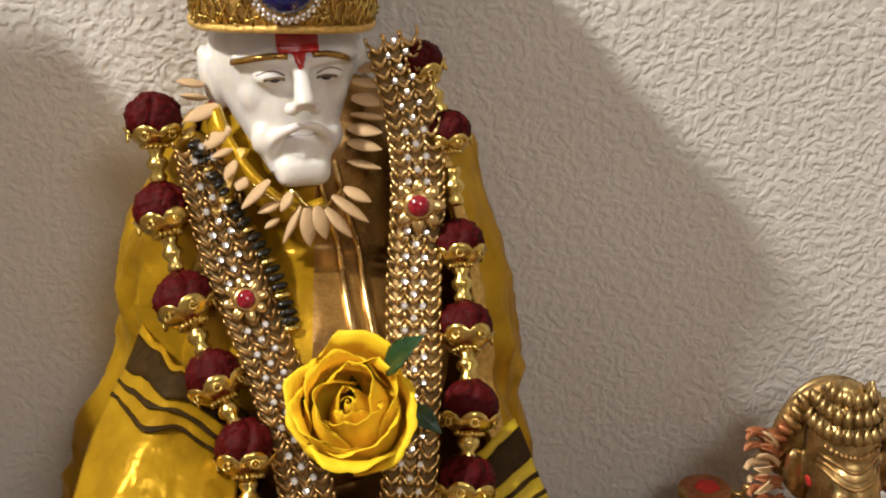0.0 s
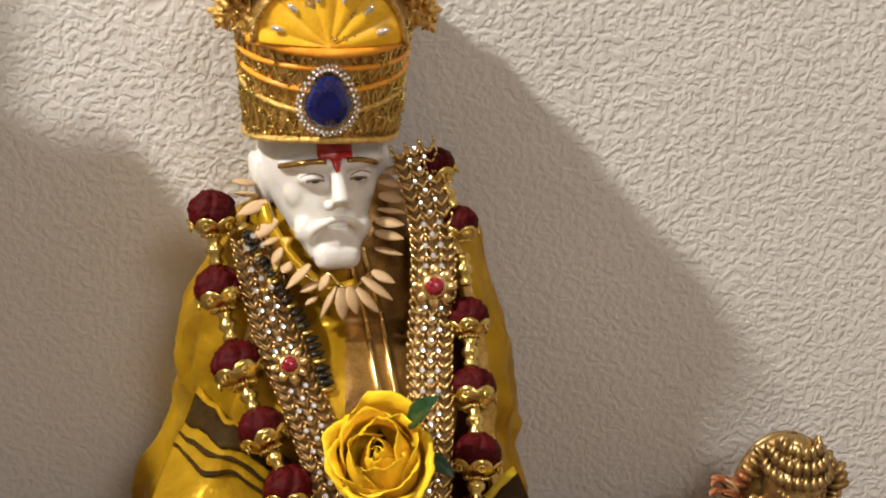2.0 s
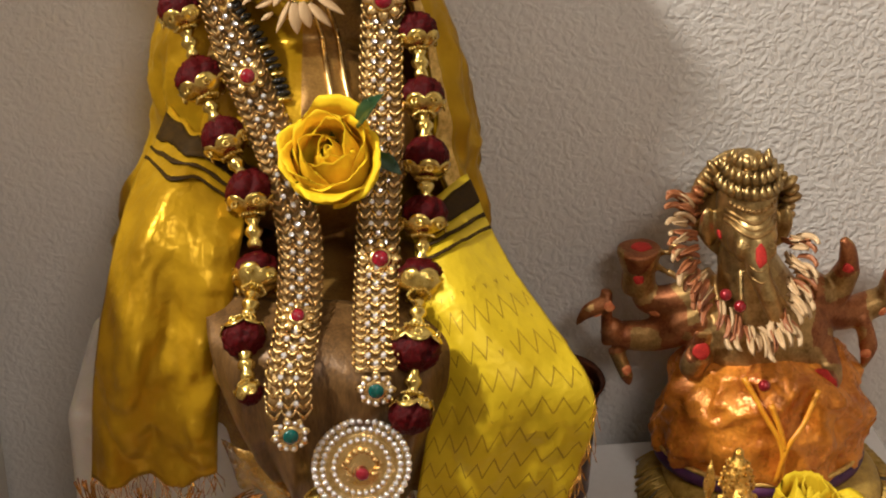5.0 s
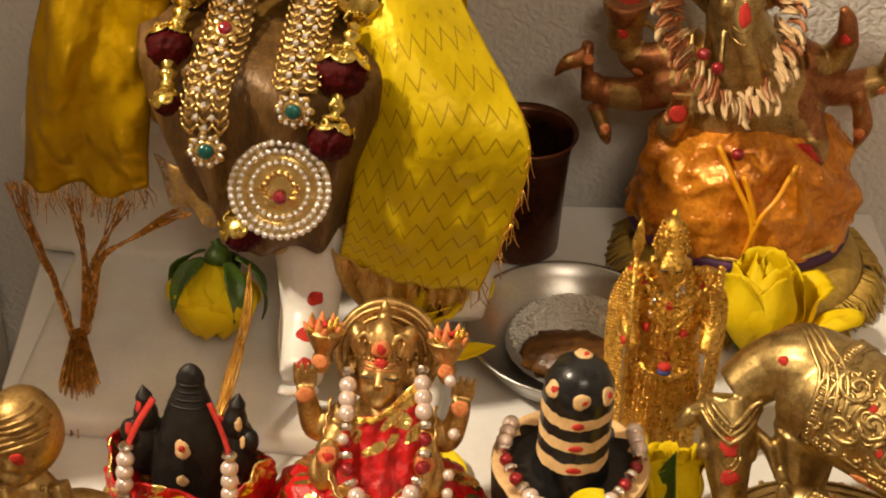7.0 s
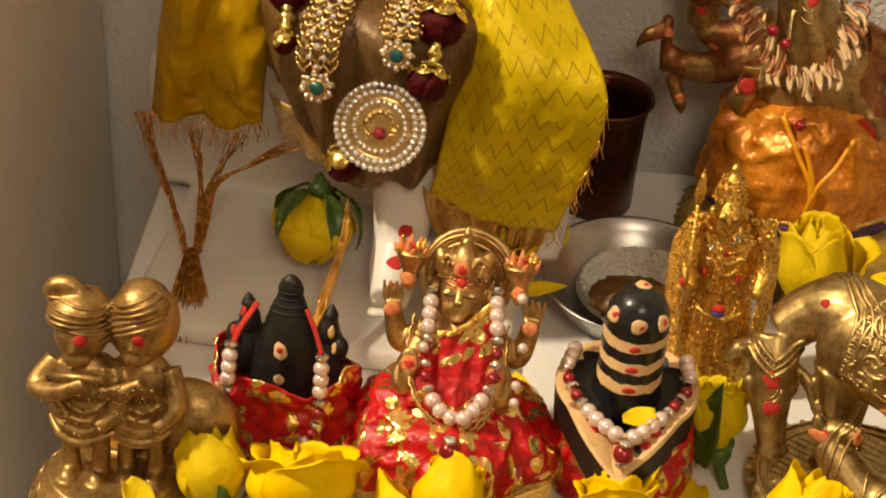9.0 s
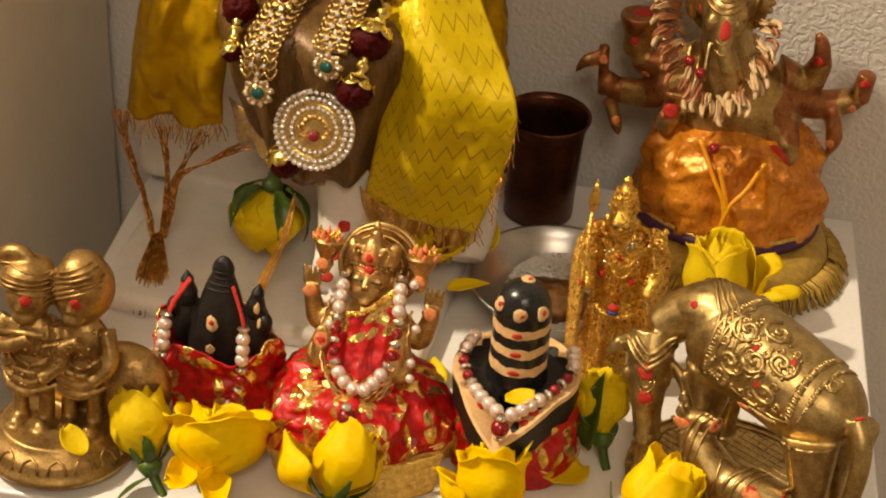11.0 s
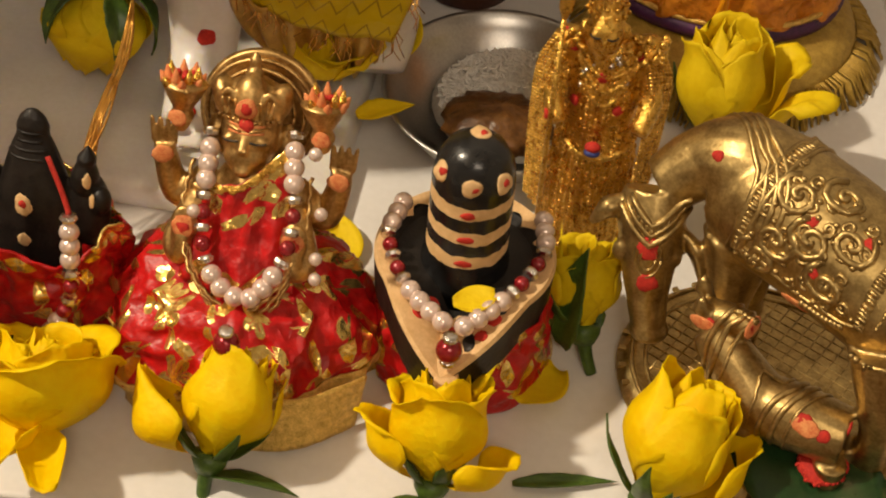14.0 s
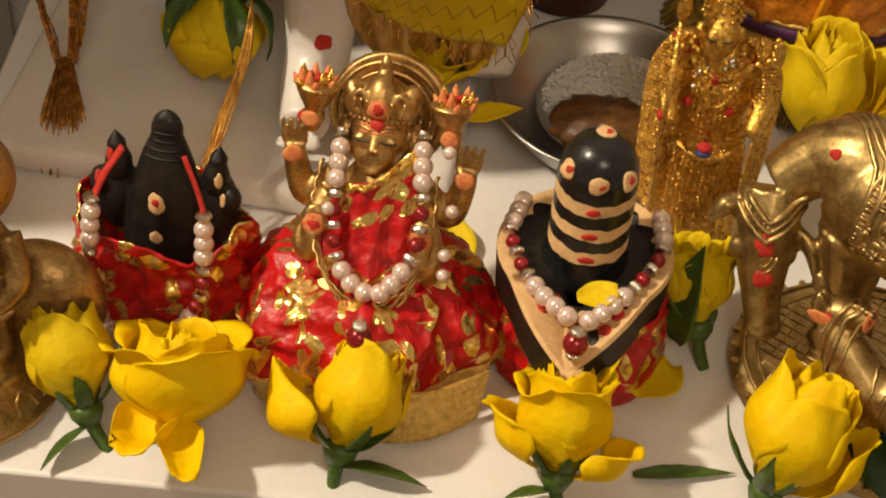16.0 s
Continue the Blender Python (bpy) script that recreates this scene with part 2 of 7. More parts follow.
BANDED = banded_stone()
CREAM_LINE = surface("cream_paste", (0.62, 0.38, 0.16), (0.78, 0.52, 0.26), 0.6, scale=300, fine=900, relief=0.0003)
RED_POWDER = surface("red_powder", (0.36, 0.010, 0.007), (0.62, 0.035, 0.018), 0.8, scale=400, fine=1500, relief=0.0005)
SANDAL = surface("sandal_paste", (0.58, 0.11, 0.03), (0.78, 0.34, 0.12), 0.75, scale=400, fine=1500, relief=0.0004)
ROBE = surface("gold_brown_cloth", (0.15, 0.070, 0.014), (0.40, 0.225, 0.050), 0.33, 0.55, scale=60, fine=900, relief=0.0004)
SATIN = satin("yellow_satin", (0.30, 0.160, 0.001), (0.52, 0.305, 0.003))
SATIN_CHEVRON = satin("yellow_satin_zigzag", (0.49, 0.34, 0.003), (0.67, 0.49, 0.008), True)
ROBE_DARK = surface("dark_brown_cloth", (0.060, 0.028, 0.007), (0.20, 0.105, 0.030), 0.42, 0.30, scale=110, fine=900, relief=0.0008, stretch=(1, 1, 0.25))
DARK_STRIPE = surface("dark_brown_stripe", (0.018, 0.009, 0.001), (0.044, 0.022, 0.002), 0.6, 0.0, spec=0.12, scale=200, fine=900)
TASSEL_BROWN = surface("brown_tinsel", (0.26, 0.095, 0.014), (0.60, 0.28, 0.05), 0.26, 0.6, scale=300, fine=1200)
TINSEL = surface("amber_tinsel", (0.42, 0.17, 0.02), (0.85, 0.46, 0.09), 0.22, 0.75, scale=300, fine=1200)
ORGANZA = surface("amber_net", (0.38, 0.20, 0.03), (0.60, 0.36, 0.07), 0.4, 0.2, scale=200, fine=900)
SHEER_NET = sheer_net()
VELVET = surface("maroon_seed", (0.022, 0.0008, 0.001), (0.090, 0.002, 0.003), 0.5, spec=0.12, scale=500, fine=1500, relief=0.0016)
RUBY = surface("ruby_glass", (0.15, 0.003, 0.010), (0.30, 0.006, 0.018), 0.12, scale=200, relief=0.0, coat=0.6)
EMERALD = surface("emerald_glass", (0.001, 0.050, 0.042), (0.002, 0.105, 0.088), 0.12, scale=200, relief=0.0, coat=0.6)
SAPPHIRE = surface("sapphire_glass", (0.001, 0.003, 0.040), (0.003, 0.010, 0.14), 0.08, scale=120, relief=0.0, coat=0.8)
# the necklace gold darkened: shade on the left strand put into the colour
NECK_SHADED = surface("shaded_gold", (0.22, 0.12, 0.03), (0.50, 0.31, 0.11), 0.32, 0.9, scale=300, fine=1500, relief=0.0002)
NECK_BACK = surface("matt_gold_mesh", (0.22, 0.13, 0.04), (0.46, 0.31, 0.12), 0.5, 0.6, scale=500, fine=1800, relief=0.0010)
CRYSTAL = surface("clear_crystal", (0.90, 0.88, 0.86), (1.0, 0.99, 0.98), 0.12, 0.75, scale=500, relief=0.0, rvary=0.05)
PEARL = surface("pearl", (0.74, 0.56, 0.48), (0.90, 0.74, 0.66), 0.20, 0.40, scale=120, fine=300, relief=0.0, coat=1.0, rvary=0.03)
RED_PEARL = surface("dark_red_pearl", (0.22, 0.008, 0.012), (0.36, 0.016, 0.024), 0.2, 0.35, scale=300, relief=0.0, coat=0.5)
SILVER = surface("rhinestone_silver", (0.62, 0.58, 0.54), (0.92, 0.88, 0.84), 0.16, 1.0, scale=900, fine=2500, relief=0.0006)
SHAVING_WOOD = surface("red_brown_shaving", (0.24, 0.070, 0.024), (0.46, 0.18, 0.065), 0.5, scale=200, fine=1200)
WOOD_SEED = surface("pale_wood", (0.46, 0.29, 0.13), (0.68, 0.48, 0.26), 0.55, scale=200, fine=1200, stretch=(1, 1, 0.2))
BLACK_BEAD = surface("black_bead", (0.008, 0.007, 0.006), (0.02, 0.017, 0.013), 0.2, scale=300, relief=0.0)
CROWN_CLOTH = surface("gold_lace", (0.34, 0.19, 0.04), (0.80, 0.54, 0.16), 0.3, 0.75, scale=420, fine=1500, relief=0.0022)
ORANGE_CORD = surface("orange_satin", (0.70, 0.24, 0.006), (0.86, 0.40, 0.012), 0.35, scale=150, fine=900)
FAN_YELLOW = surface("yellow_orange_satin", (0.80, 0.38, 0.004), (0.92, 0.58, 0.012), 0.3, scale=90, fine=900, relief=0.0002)
ORANGE_CLOTH = surface("orange_shot_silk", (0.40, 0.100, 0.006), (0.80, 0.31, 0.026), 0.28, 0.25, scale=60, fine=500, relief=0.0022)
PURPLE_BAND = surface("purple_ribbon", (0.035, 0.008, 0.04), (0.09, 0.02, 0.09), 0.5, scale=200)
GOLD_TISSUE = surface("gold_tissue", (0.48, 0.27, 0.035), (0.95, 0.66, 0.19), 0.33, 0.55, scale=450, fine=2200, relief=0.0018)
OLD_GOLD_MAT = surface("old_gold_fringe", (0.32, 0.19, 0.025), (0.58, 0.38, 0.075), 0.45, 0.3, scale=300, fine=1500, relief=0.0008)
RED_BROCADE = brocade("red_brocade", (0.34, 0.003, 0.004), (0.62, 0.006, 0.008))
COPPER = surface("dark_copper", (0.045, 0.016, 0.009), (0.13, 0.045, 0.022), 0.32, 0.85, scale=50, fine=500, relief=0.0003)
STEEL = surface("stainless_steel", (0.36, 0.35, 0.335), (0.50, 0.49, 0.465), 0.33, 1.0, scale=60, fine=900, relief=0.0001)
RICE = surface("white_rice", (0.78, 0.75, 0.70), (0.90, 0.88, 0.84), 0.55, scale=500, relief=0.0004)
JAGGERY = surface("brown_jaggery", (0.060, 0.022, 0.005), (0.17, 0.070, 0.014), 0.35, scale=160, fine=600, relief=0.0014)


def petal_mat(name, dark, light):
    """A soft petal that lets some light through."""
    m = surface(name, dark, light, 0.55, scale=70, fine=420, relief=0.0016, spec=0.15)
    nt = m.node_tree
    b = nt.nodes["Principled BSDF"]
    tr = nt.nodes.new("ShaderNodeBsdfTranslucent")
    tr.inputs[0].default_value = (*light, 1)
    ms = nt.nodes.new("ShaderNodeMixShader")
    ms.inputs[0].default_value = 0.24
    link(nt, b.outputs[0], ms.inputs[1])
    link(nt, tr.outputs[0], ms.inputs[2])
    link(nt, ms.outputs[0], nt.nodes["Material Output"].inputs[0])
    return m


PETAL = petal_mat("yellow_petal", (0.95, 0.60, 0.002), (1.0, 0.78, 0.010))
PETAL_PALE = petal_mat("lemon_petal", (0.80, 0.56, 0.008), (0.93, 0.72, 0.022))
GREEN_LEAF = surface("rose_leaf_green", (0.024, 0.060, 0.008), (0.088, 0.155, 0.020), 0.42, scale=120, fine=900, relief=0.0003)
DARK_LEAF = surface("dark_leaf_green", (0.006, 0.028, 0.008), (0.02, 0.06, 0.016), 0.3, scale=90, fine=700, relief=0.0003)
BLUE_THREAD = surface("blue_thread", (0.02, 0.03, 0.15), (0.05, 0.06, 0.26), 0.6, scale=500)
DARK_PAINT = surface("dark_paint", (0.02, 0.015, 0.01), (0.05, 0.035, 0.02), 0.5, scale=300, relief=0.0)
EYE_PAINT = surface("olive_brown_paint", (0.13, 0.08, 0.035), (0.24, 0.16, 0.075), 0.5, scale=600, relief=0.0)
BROW_GOLD = surface("gold_brown_paint", (0.16, 0.075, 0.015), (0.58, 0.36, 0.08), 0.24, 0.8, scale=160, fine=900, relief=0.0001)
RED_GLOSS = surface("glossy_red_enamel", (0.34, 0.006, 0.006), (0.55, 0.018, 0.012), 0.18, scale=300, relief=0.0004, coat=0.6)
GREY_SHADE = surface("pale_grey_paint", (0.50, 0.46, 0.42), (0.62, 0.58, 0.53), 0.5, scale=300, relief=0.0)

# ---- mesh helpers ----
from mathutils.bvhtree import BVHTree


def V(*a):
    return Vector(a)


def face(bm, vs, mat=0, smooth=True):
    try:
        f = bm.faces.new(vs)
    except ValueError:
        return None
    f.material_index, f.smooth = mat, smooth
    return f


def sheet(bm, fn, nu, nv, mat=0, wrap=False, smooth=True):
    """A surface fn(u, v), u and v from 0 to 1, with uv coordinates; wrap joins it round in u."""
    uvl = bm.loops.layers.uv.verify()
    cols = nu if wrap else nu + 1
    g = [[bm.verts.new(fn(i / nu, j / nv)) for i in range(cols)] for j in range(nv + 1)]
    for j in range(nv):
        for i in range(nu):
            k = (i + 1) % cols
            f = face(bm, (g[j][i], g[j][k], g[j + 1][k], g[j + 1][i]), mat, smooth)
            if f:
                for lp, (a, b) in zip(f.loops, ((i, j), (i + 1, j), (i + 1, j + 1), (i, j + 1))):
                    lp[uvl].uv = (a / nu, b / nv)
    return g


def cloth_size(bm, wide, high):
    """Stretches the uv coordinates to the cloth's size in metres."""
    uvl = bm.loops.layers.uv.verify()
    for f in bm.faces:
        for lp in f.loops:
            lp[uvl].uv = (lp[uvl].uv[0] * wide, lp[uvl].uv[1] * high)


def thicken(bm, t):
    bmesh.ops.recalc_face_normals(bm, faces=bm.faces)
    bmesh.ops.solidify(bm, geom=bm.faces[:], thickness=t)
    for f in bm.faces:
        f.smooth = True
    return bm


def lathe(bm, prof, seg=24, mat=0, m=Matrix(), squash=(1, 1), cap=True):
    rings = []
    for r, z in prof:
        if r <= 1e-6:
            rings.append([bm.verts.new(m @ V(0, 0, z))])
        else:
            rings.append([bm.verts.new(m @ V(r * squash[0] * math.cos(2 * math.pi * i / seg), r * squash[1] * math.sin(2 * math.pi * i / seg), z)) for i in range(seg)])
    for a, b in zip(rings, rings[1:]):
        for i in range(seg):
            k = (i + 1) % seg
            if len(a) == 1 and len(b) > 1:
                face(bm, (a[0], b[i], b[k])[::-1], mat)
            elif len(b) == 1 and len(a) > 1:
                face(bm, (a[i], a[k], b[0]), mat)
            elif len(a) > 1:
                face(bm, (a[i], a[k], b[k], b[i]), mat)
    if cap:
        for r, flip in ((rings[0], True), (rings[-1], False)):
            if len(r) > 2:
                face(bm, r[::-1] if flip else r, mat)
    return rings


def spline(pts, n=6):
    """Points along a smooth curve through pts."""
    p = [Vector(q) for q in pts]
    p = [2 * p[0] - p[1]] + p + [2 * p[-1] - p[-2]]
    out = []
    for a, b, c, d in zip(p, p[1:], p[2:], p[3:]):
        for k in range(n):
            t = k / n
            out.append(0.5 * ((2 * b) + (c - a) * t + (2 * a - 5 * b + 4 * c - d) * t * t + (3 * b - a - 3 * c + d) * t ** 3))
    out.append(p[-2])
    return out


def tube(bm, pts, rad, seg=8, mat=0, flat=1.0, up=None):
    """A tube along pts; rad one number or one for each point (spread along the length)."""
    p = [Vector(q) for q in pts]
    n = len(p)
    rr = [rad] * n if isinstance(rad, (int, float)) else [float(np.interp(i / (n - 1), np.linspace(0, 1, len(rad)), rad)) for i in range(n)]
    ref = Vector(up) if up else None
    rings = []
    for i in range(n):
        d = (p[min(i + 1, n - 1)] - p[max(i - 1, 0)]).normalized()
        if ref is None:
            ref = d.orthogonal().normalized()
        side = (ref - d * ref.dot(d))
        side = side.normalized() if side.length > 1e-6 else d.orthogonal().normalized()
        other = d.cross(side)
        if up is None:
            ref = side
        rings.append([bm.verts.new(p[i] + rr[i] * (math.cos(2 * math.pi * k / seg) * flat * side + math.sin(2 * math.pi * k / seg) * other)) for k in range(seg)])
    for a, b in zip(rings, rings[1:]):
        for k in range(seg):
            face(bm, (a[k], a[(k + 1) % seg], b[(k + 1) % seg], b[k]), mat)
    face(bm, rings[0][::-1], mat)
    face(bm, rings[-1], mat)


def ball(bm, c, r, mat=0, rot=(0, 0, 0), seg=16, rings=10):
    r = (r, r, r) if isinstance(r, (int, float)) else r
    m = pose(*c, *rot) @ Matrix.Diagonal((*r, 1))
    prof = [(math.sin(math.pi * j / rings), -math.cos(math.pi * j / rings)) for j in range(rings + 1)]
    prof[0], prof[-1] = (0, -1), (0, 1)
    lathe(bm, prof, seg, mat, m)


def slab(bm, c, size, mat=0, rot=(0, 0, 0), bevel=0.0, smooth=False):
    m = pose(*c, *rot)
    r = bmesh.ops.create_cube(bm, size=1.0, matrix=m @ Matrix.Diagonal((*size, 1)))
    fs = {f for v in r["verts"] for f in v.link_faces}
    for f in fs:
        f.material_index, f.smooth = mat, smooth
    if bevel:
        es = list({e for v in r["verts"] for e in v.link_edges})
        out = bmesh.ops.bevel(bm, geom=es, offset=bevel, segments=3, affect="EDGES", profile=0.5)
        for f in out["faces"]:
            f.material_index, f.smooth = mat, True


def make(name, bm, mats, m=None):
    me = bpy.data.meshes.new(name)
    bm.to_mesh(me)
    bm.free()
    for x in (mats if isinstance(mats, (list, tuple)) else [mats]):
        me.materials.append(x)
    ob = new(name, me)
    if m is not None:
        ob.matrix_world = m
    return ob


def part(name, bm, mats, parent, label=""):
    ob = make(name, bm, mats)
    ob.parent = parent
    return tagged(ob, label)


def again(name, me, parent, m):
    """One more piece on a mesh that another piece uses already."""
    ob = new(name, me)
    ob.parent = parent
    ob.matrix_basis = m
    return ob


def thing(name, label, category, at=(0, 0, 0), group="", kind=""):
    ob = new(name)
    ob.empty_display_size = 0.01
    ob.location = at
    return tagged(ob, label, category, group, kind)


def fused(bm, voxel, passes=2):
    """The pieces of bm melted into one skin; returns a new bmesh."""
    me = bpy.data.meshes.new("tmp")
    bm.to_mesh(me)
    bm.free()
    ob = new("tmp", me)
    r = ob.modifiers.new("r", "REMESH")
    r.mode, r.voxel_size = "VOXEL", voxel
    s = ob.modifiers.new("s", "SMOOTH")
    s.factor, s.iterations = 0.5, passes
    got = bpy.data.meshes.new_from_object(ob.evaluated_get(bpy.context.evaluated_depsgraph_get()))
    out = bmesh.new()
    out.from_mesh(got)
    for f in out.faces:
        f.smooth, f.material_index = True, 0
    bpy.data.objects.remove(ob)
    bpy.data.meshes.remove(me)
    bpy.data.meshes.remove(got)
    return out


def land(tree, p, way):
    """The skin under p: along way if given and met, else the nearest."""
    if way is not None:
        loc, nor, _, _ = tree.ray_cast(Vector(p), Vector(way))
        if loc is not None:
            return loc, nor
    loc, nor, _, _ = tree.find_nearest(Vector(p))
    return loc, nor


def spot(bm, tree, at, r, mat, thick=0.0006, shape=(1, 1), way=None):
    """A dab of paste on the skin at that place."""
    loc, nor = land(tree, at, way)
    q = nor.to_track_quat("Z", "Y").to_matrix().to_4x4()
    m = Matrix.Translation(loc) @ q @ Matrix.Diagonal((r * shape[0], r * shape[1], thick, 1))
    prof = [(math.sin(math.pi * j / 6), -math.cos(math.pi * j / 6)) for j in range(7)]
    prof[0], prof[-1] = (0, -1), (0, 1)
    for ring in lathe(bm, prof, 20, mat, m):
        for v in ring:
            v.co = loc + (v.co - loc) * (1 + 0.30 * noise.noise(v.co * (0.9 / r)) + 0.14 * noise.noise(v.co * (2.6 / r)))


def inlay(bm, tree, pts, r, mat, lift=0.0, way=None):
    """A raised line laid on the skin through points near it."""
    out = []
    for p in pts:
        if way is not None and tree.ray_cast(Vector(p), Vector(way))[0] is None:
            continue
        loc, nor = land(tree, p, way)
        out.append(loc + nor * lift)
    if len(out) > 2 and max((a - b).length for a, b in zip(out, out[1:])) < 0.008:
        tube(bm, out, r, 6, mat)


IN = (0, 1, 0)

# ---- the room and the table ----
def block(name, lo, hi, mat, bevel=0.0):
    bm = bmesh.new()
    c = [(a + b) / 2 for a, b in zip(lo, hi)]
    slab(bm, c, [b - a for a, b in zip(lo, hi)], 0, bevel=bevel)
    return make(name, bm, mat)


WALL_Y = 0.326
tagged(block("wall_north", (-1.9, WALL_Y, -0.80), (1.7, WALL_Y + 0.12, 1.72), WALL), "white wall with embossed covering behind the altar", "wall", kind="structure")
tagged(block("wall_west", (-2.02, -2.6, -0.80), (-1.9, WALL_Y + 0.12, 1.72), ROOM_PAINT), "plain painted side wall of the room", "wall", kind="structure")
tagged(block("wall_east", (1.7, -2.6, -0.80), (1.82, WALL_Y + 0.12, 1.72), ROOM_PAINT), "plain painted side wall of the room", "wall", kind="structure")
tagged(block("wall_south", (-1.9, -2.6, -0.80), (1.7, -2.48, 1.72), ROOM_PAINT), "plain painted wall across the room", "wall", kind="structure")
tagged(block("floor", (-2.02, -2.6, -0.92), (1.82, WALL_Y + 0.12, -0.80), FLOOR_WOOD), "brown wooden floor of the room", "floor", kind="structure")
tagged(block("ceiling", (-2.02, -2.6, 1.72), (1.82, WALL_Y + 0.12, 1.84), ROOM_PAINT), "plain painted ceiling of the room", "ceiling", kind="structure")

# low white cabinet that carries the altar
cab = thing("altar_cabinet", "low white lacquered cabinet that carries the altar figures", "cabinet", (-0.0264, 0.1492, -0.80))
cab.rotation_euler = (0, 0, radians(5.5))
bm = bmesh.new()
slab(bm, (0, 0, 0.79), (0.4027, 0.3123, 0.02), bevel=0.0015)
part("top", bm, WHITE_LACQUER, cab)
bm = bmesh.new()
slab(bm, (0, 0.004, 0.39), (0.388, 0.300, 0.78), bevel=0.001)
part("body", bm, WHITE_LACQUER, cab)

# cream cabinet beside the altar
post = thing("cream_cabinet", "cream painted cabinet standing against the wall beside the altar", "cabinet", (-0.332, 0.184, -0.80))
bm = bmesh.new()
slab(bm, (0, 0, 0.5425), (0.084, 0.268, 1.085), bevel=0.010)
part("body", bm, CREAM_PAINT, post)
# unseen block on the cabinet, added to cast the stepped shadow behind
stand = thing("shadow_block", "unseen dark block on the cream cabinet, added to cast a shadow", "frame", (-0.3385, 0.266, 0.285))
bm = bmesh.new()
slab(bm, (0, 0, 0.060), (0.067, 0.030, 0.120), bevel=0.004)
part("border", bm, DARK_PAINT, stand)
# wall piece beside the altar, out of view, added to shade the wall's left
tagged(block("shadow_wall", (-0.62, 0.258, -0.80), (-0.382, WALL_Y - 0.002, 1.718), WALL, 0.004), "unseen plain wall piece, added to cast a shadow on the wall", "wall", kind="structure")

# ---- marble figure of a seated elder, with its clothes and jewellery ----
def absorb(bm, other, mat=0):
    """Adds other's faces to bm under one material."""
    table = {v: bm.verts.new(v.co) for v in other.verts}
    for f in other.faces:
        face(bm, [table[v] for v in f.verts], mat if mat is not None else f.material_index)
    other.free()


def patch(ctrl, nu, nv, fold=0.0, waves=5, seed=0.0):
    """A smooth cloth through rows of points, with soft folds; returns fn(u, v)."""
    rows = [spline(r, 8) for r in ctrl]

    def at(line, t):
        s = t * (len(line) - 1)
        i = min(int(s), len(line) - 2)
        return line[i].lerp(line[i + 1], s - i)

    def fn(u, v):
        col = spline([at(r, u) for r in rows], 8)
        p = at(col, v)
        if fold:
            p = p + V(0, 1, 0.3) * fold * (math.sin(waves * 2 * math.pi * u + 3 * v + seed) * (0.35 + 0.65 * v) + 1.0 * noise.noise(V(p.x * 60, p.y * 25, p.z * 22) + V(seed, 0, 0)) + 1.1 * (0.25 - abs(noise.noise(V(p.x * 55, p.y * 40, p.z * 38 + seed)))) + 0.55 * (0.25 - abs(noise.noise(V(p.x * 120, p.y * 80, p.z * 90 + seed)))))
        return p
    return fn


HEAD = pose(-0.1405, 0.2835, 0.2930, -9, 0, 14)
head = bmesh.new()
ball(head, (0, 0.004, 0.010), (0.0245, 0.0265, 0.029), seg=32, rings=20)
tube(head, spline([(0, 0.0040, 0.016), (0, 0.0022, 0.006), (0, 0.0000, -0.002), (0.0004, -0.0030, -0.0095), (0.0008, -0.0062, -0.017), (0.0010, -0.0095, -0.0240), (0.0012, -0.0118, -0.0300)]), [0.0238, 0.0232, 0.0216, 0.0188, 0.0156, 0.0122, 0.0085], 36)
for s in (-1, 1):
    ball(head, (s * 0.0115, -0.0100, -0.0010), (0.0070, 0.0066, 0.0090), seg=20, rings=14)
    ball(head, (s * 0.0240, 0.006, 0.000), (0.0034, 0.0070, 0.0118), rot=(0, s * 14, 0), seg=16, rings=12)
    ball(head, (s * 0.0258, 0.005, 0.0040), (0.0024, 0.0056, 0.0068), seg=16, rings=12)
    ball(head, (s * 0.0038 - 0.0006, -0.0262, -0.0046), (0.0026, 0.0034, 0.0024))
    ball(head, (s * 0.0092, -0.0184, 0.0046), (0.0056, 0.0036, 0.0030))
    tube(head, spline([(s * 0.0200, -0.0120, 0.0092), (s * 0.0120, -0.0198, 0.0112), (s * 0.002, -0.0228, 0.0100)]), [0.0022, 0.0032, 0.0028], 8)
    # moustache drooping round the mouth into the beard
    tube(head, spline([(s * 0.0004, -0.0238, -0.0104), (s * 0.0052, -0.0228, -0.0122), (s * 0.0092, -0.0186, -0.0165), (s * 0.0100, -0.0164, -0.0215), (s * 0.0086, -0.0162, -0.0270)]), [0.0015, 0.0018, 0.0019, 0.0017, 0.0015], 10)
    ball(head, (s * 0.0105, -0.0140, -0.0165), (0.0050, 0.0050, 0.0060))
tube(head, [(-0.0006, -0.0212, 0.012), (-0.0006, -0.0258, 0.004), (-0.0008, -0.0305, -0.0034)], [0.0024, 0.0029, 0.0038], 12)
ball(head, (0.0008, -0.0192, -0.0212), (0.0042, 0.0026, 0.0015))
slab(head, (0.0010, -0.0168, -0.0270), (0.0185, 0.0110, 0.0110), bevel=0.0044, smooth=True)
tube(head, [(0, 0.006, -0.010), (0, 0.010, -0.045)], [0.015, 0.018], 20)
head = fused(head, 0.0007, 16)
tree = BVHTree.FromBMesh(head)
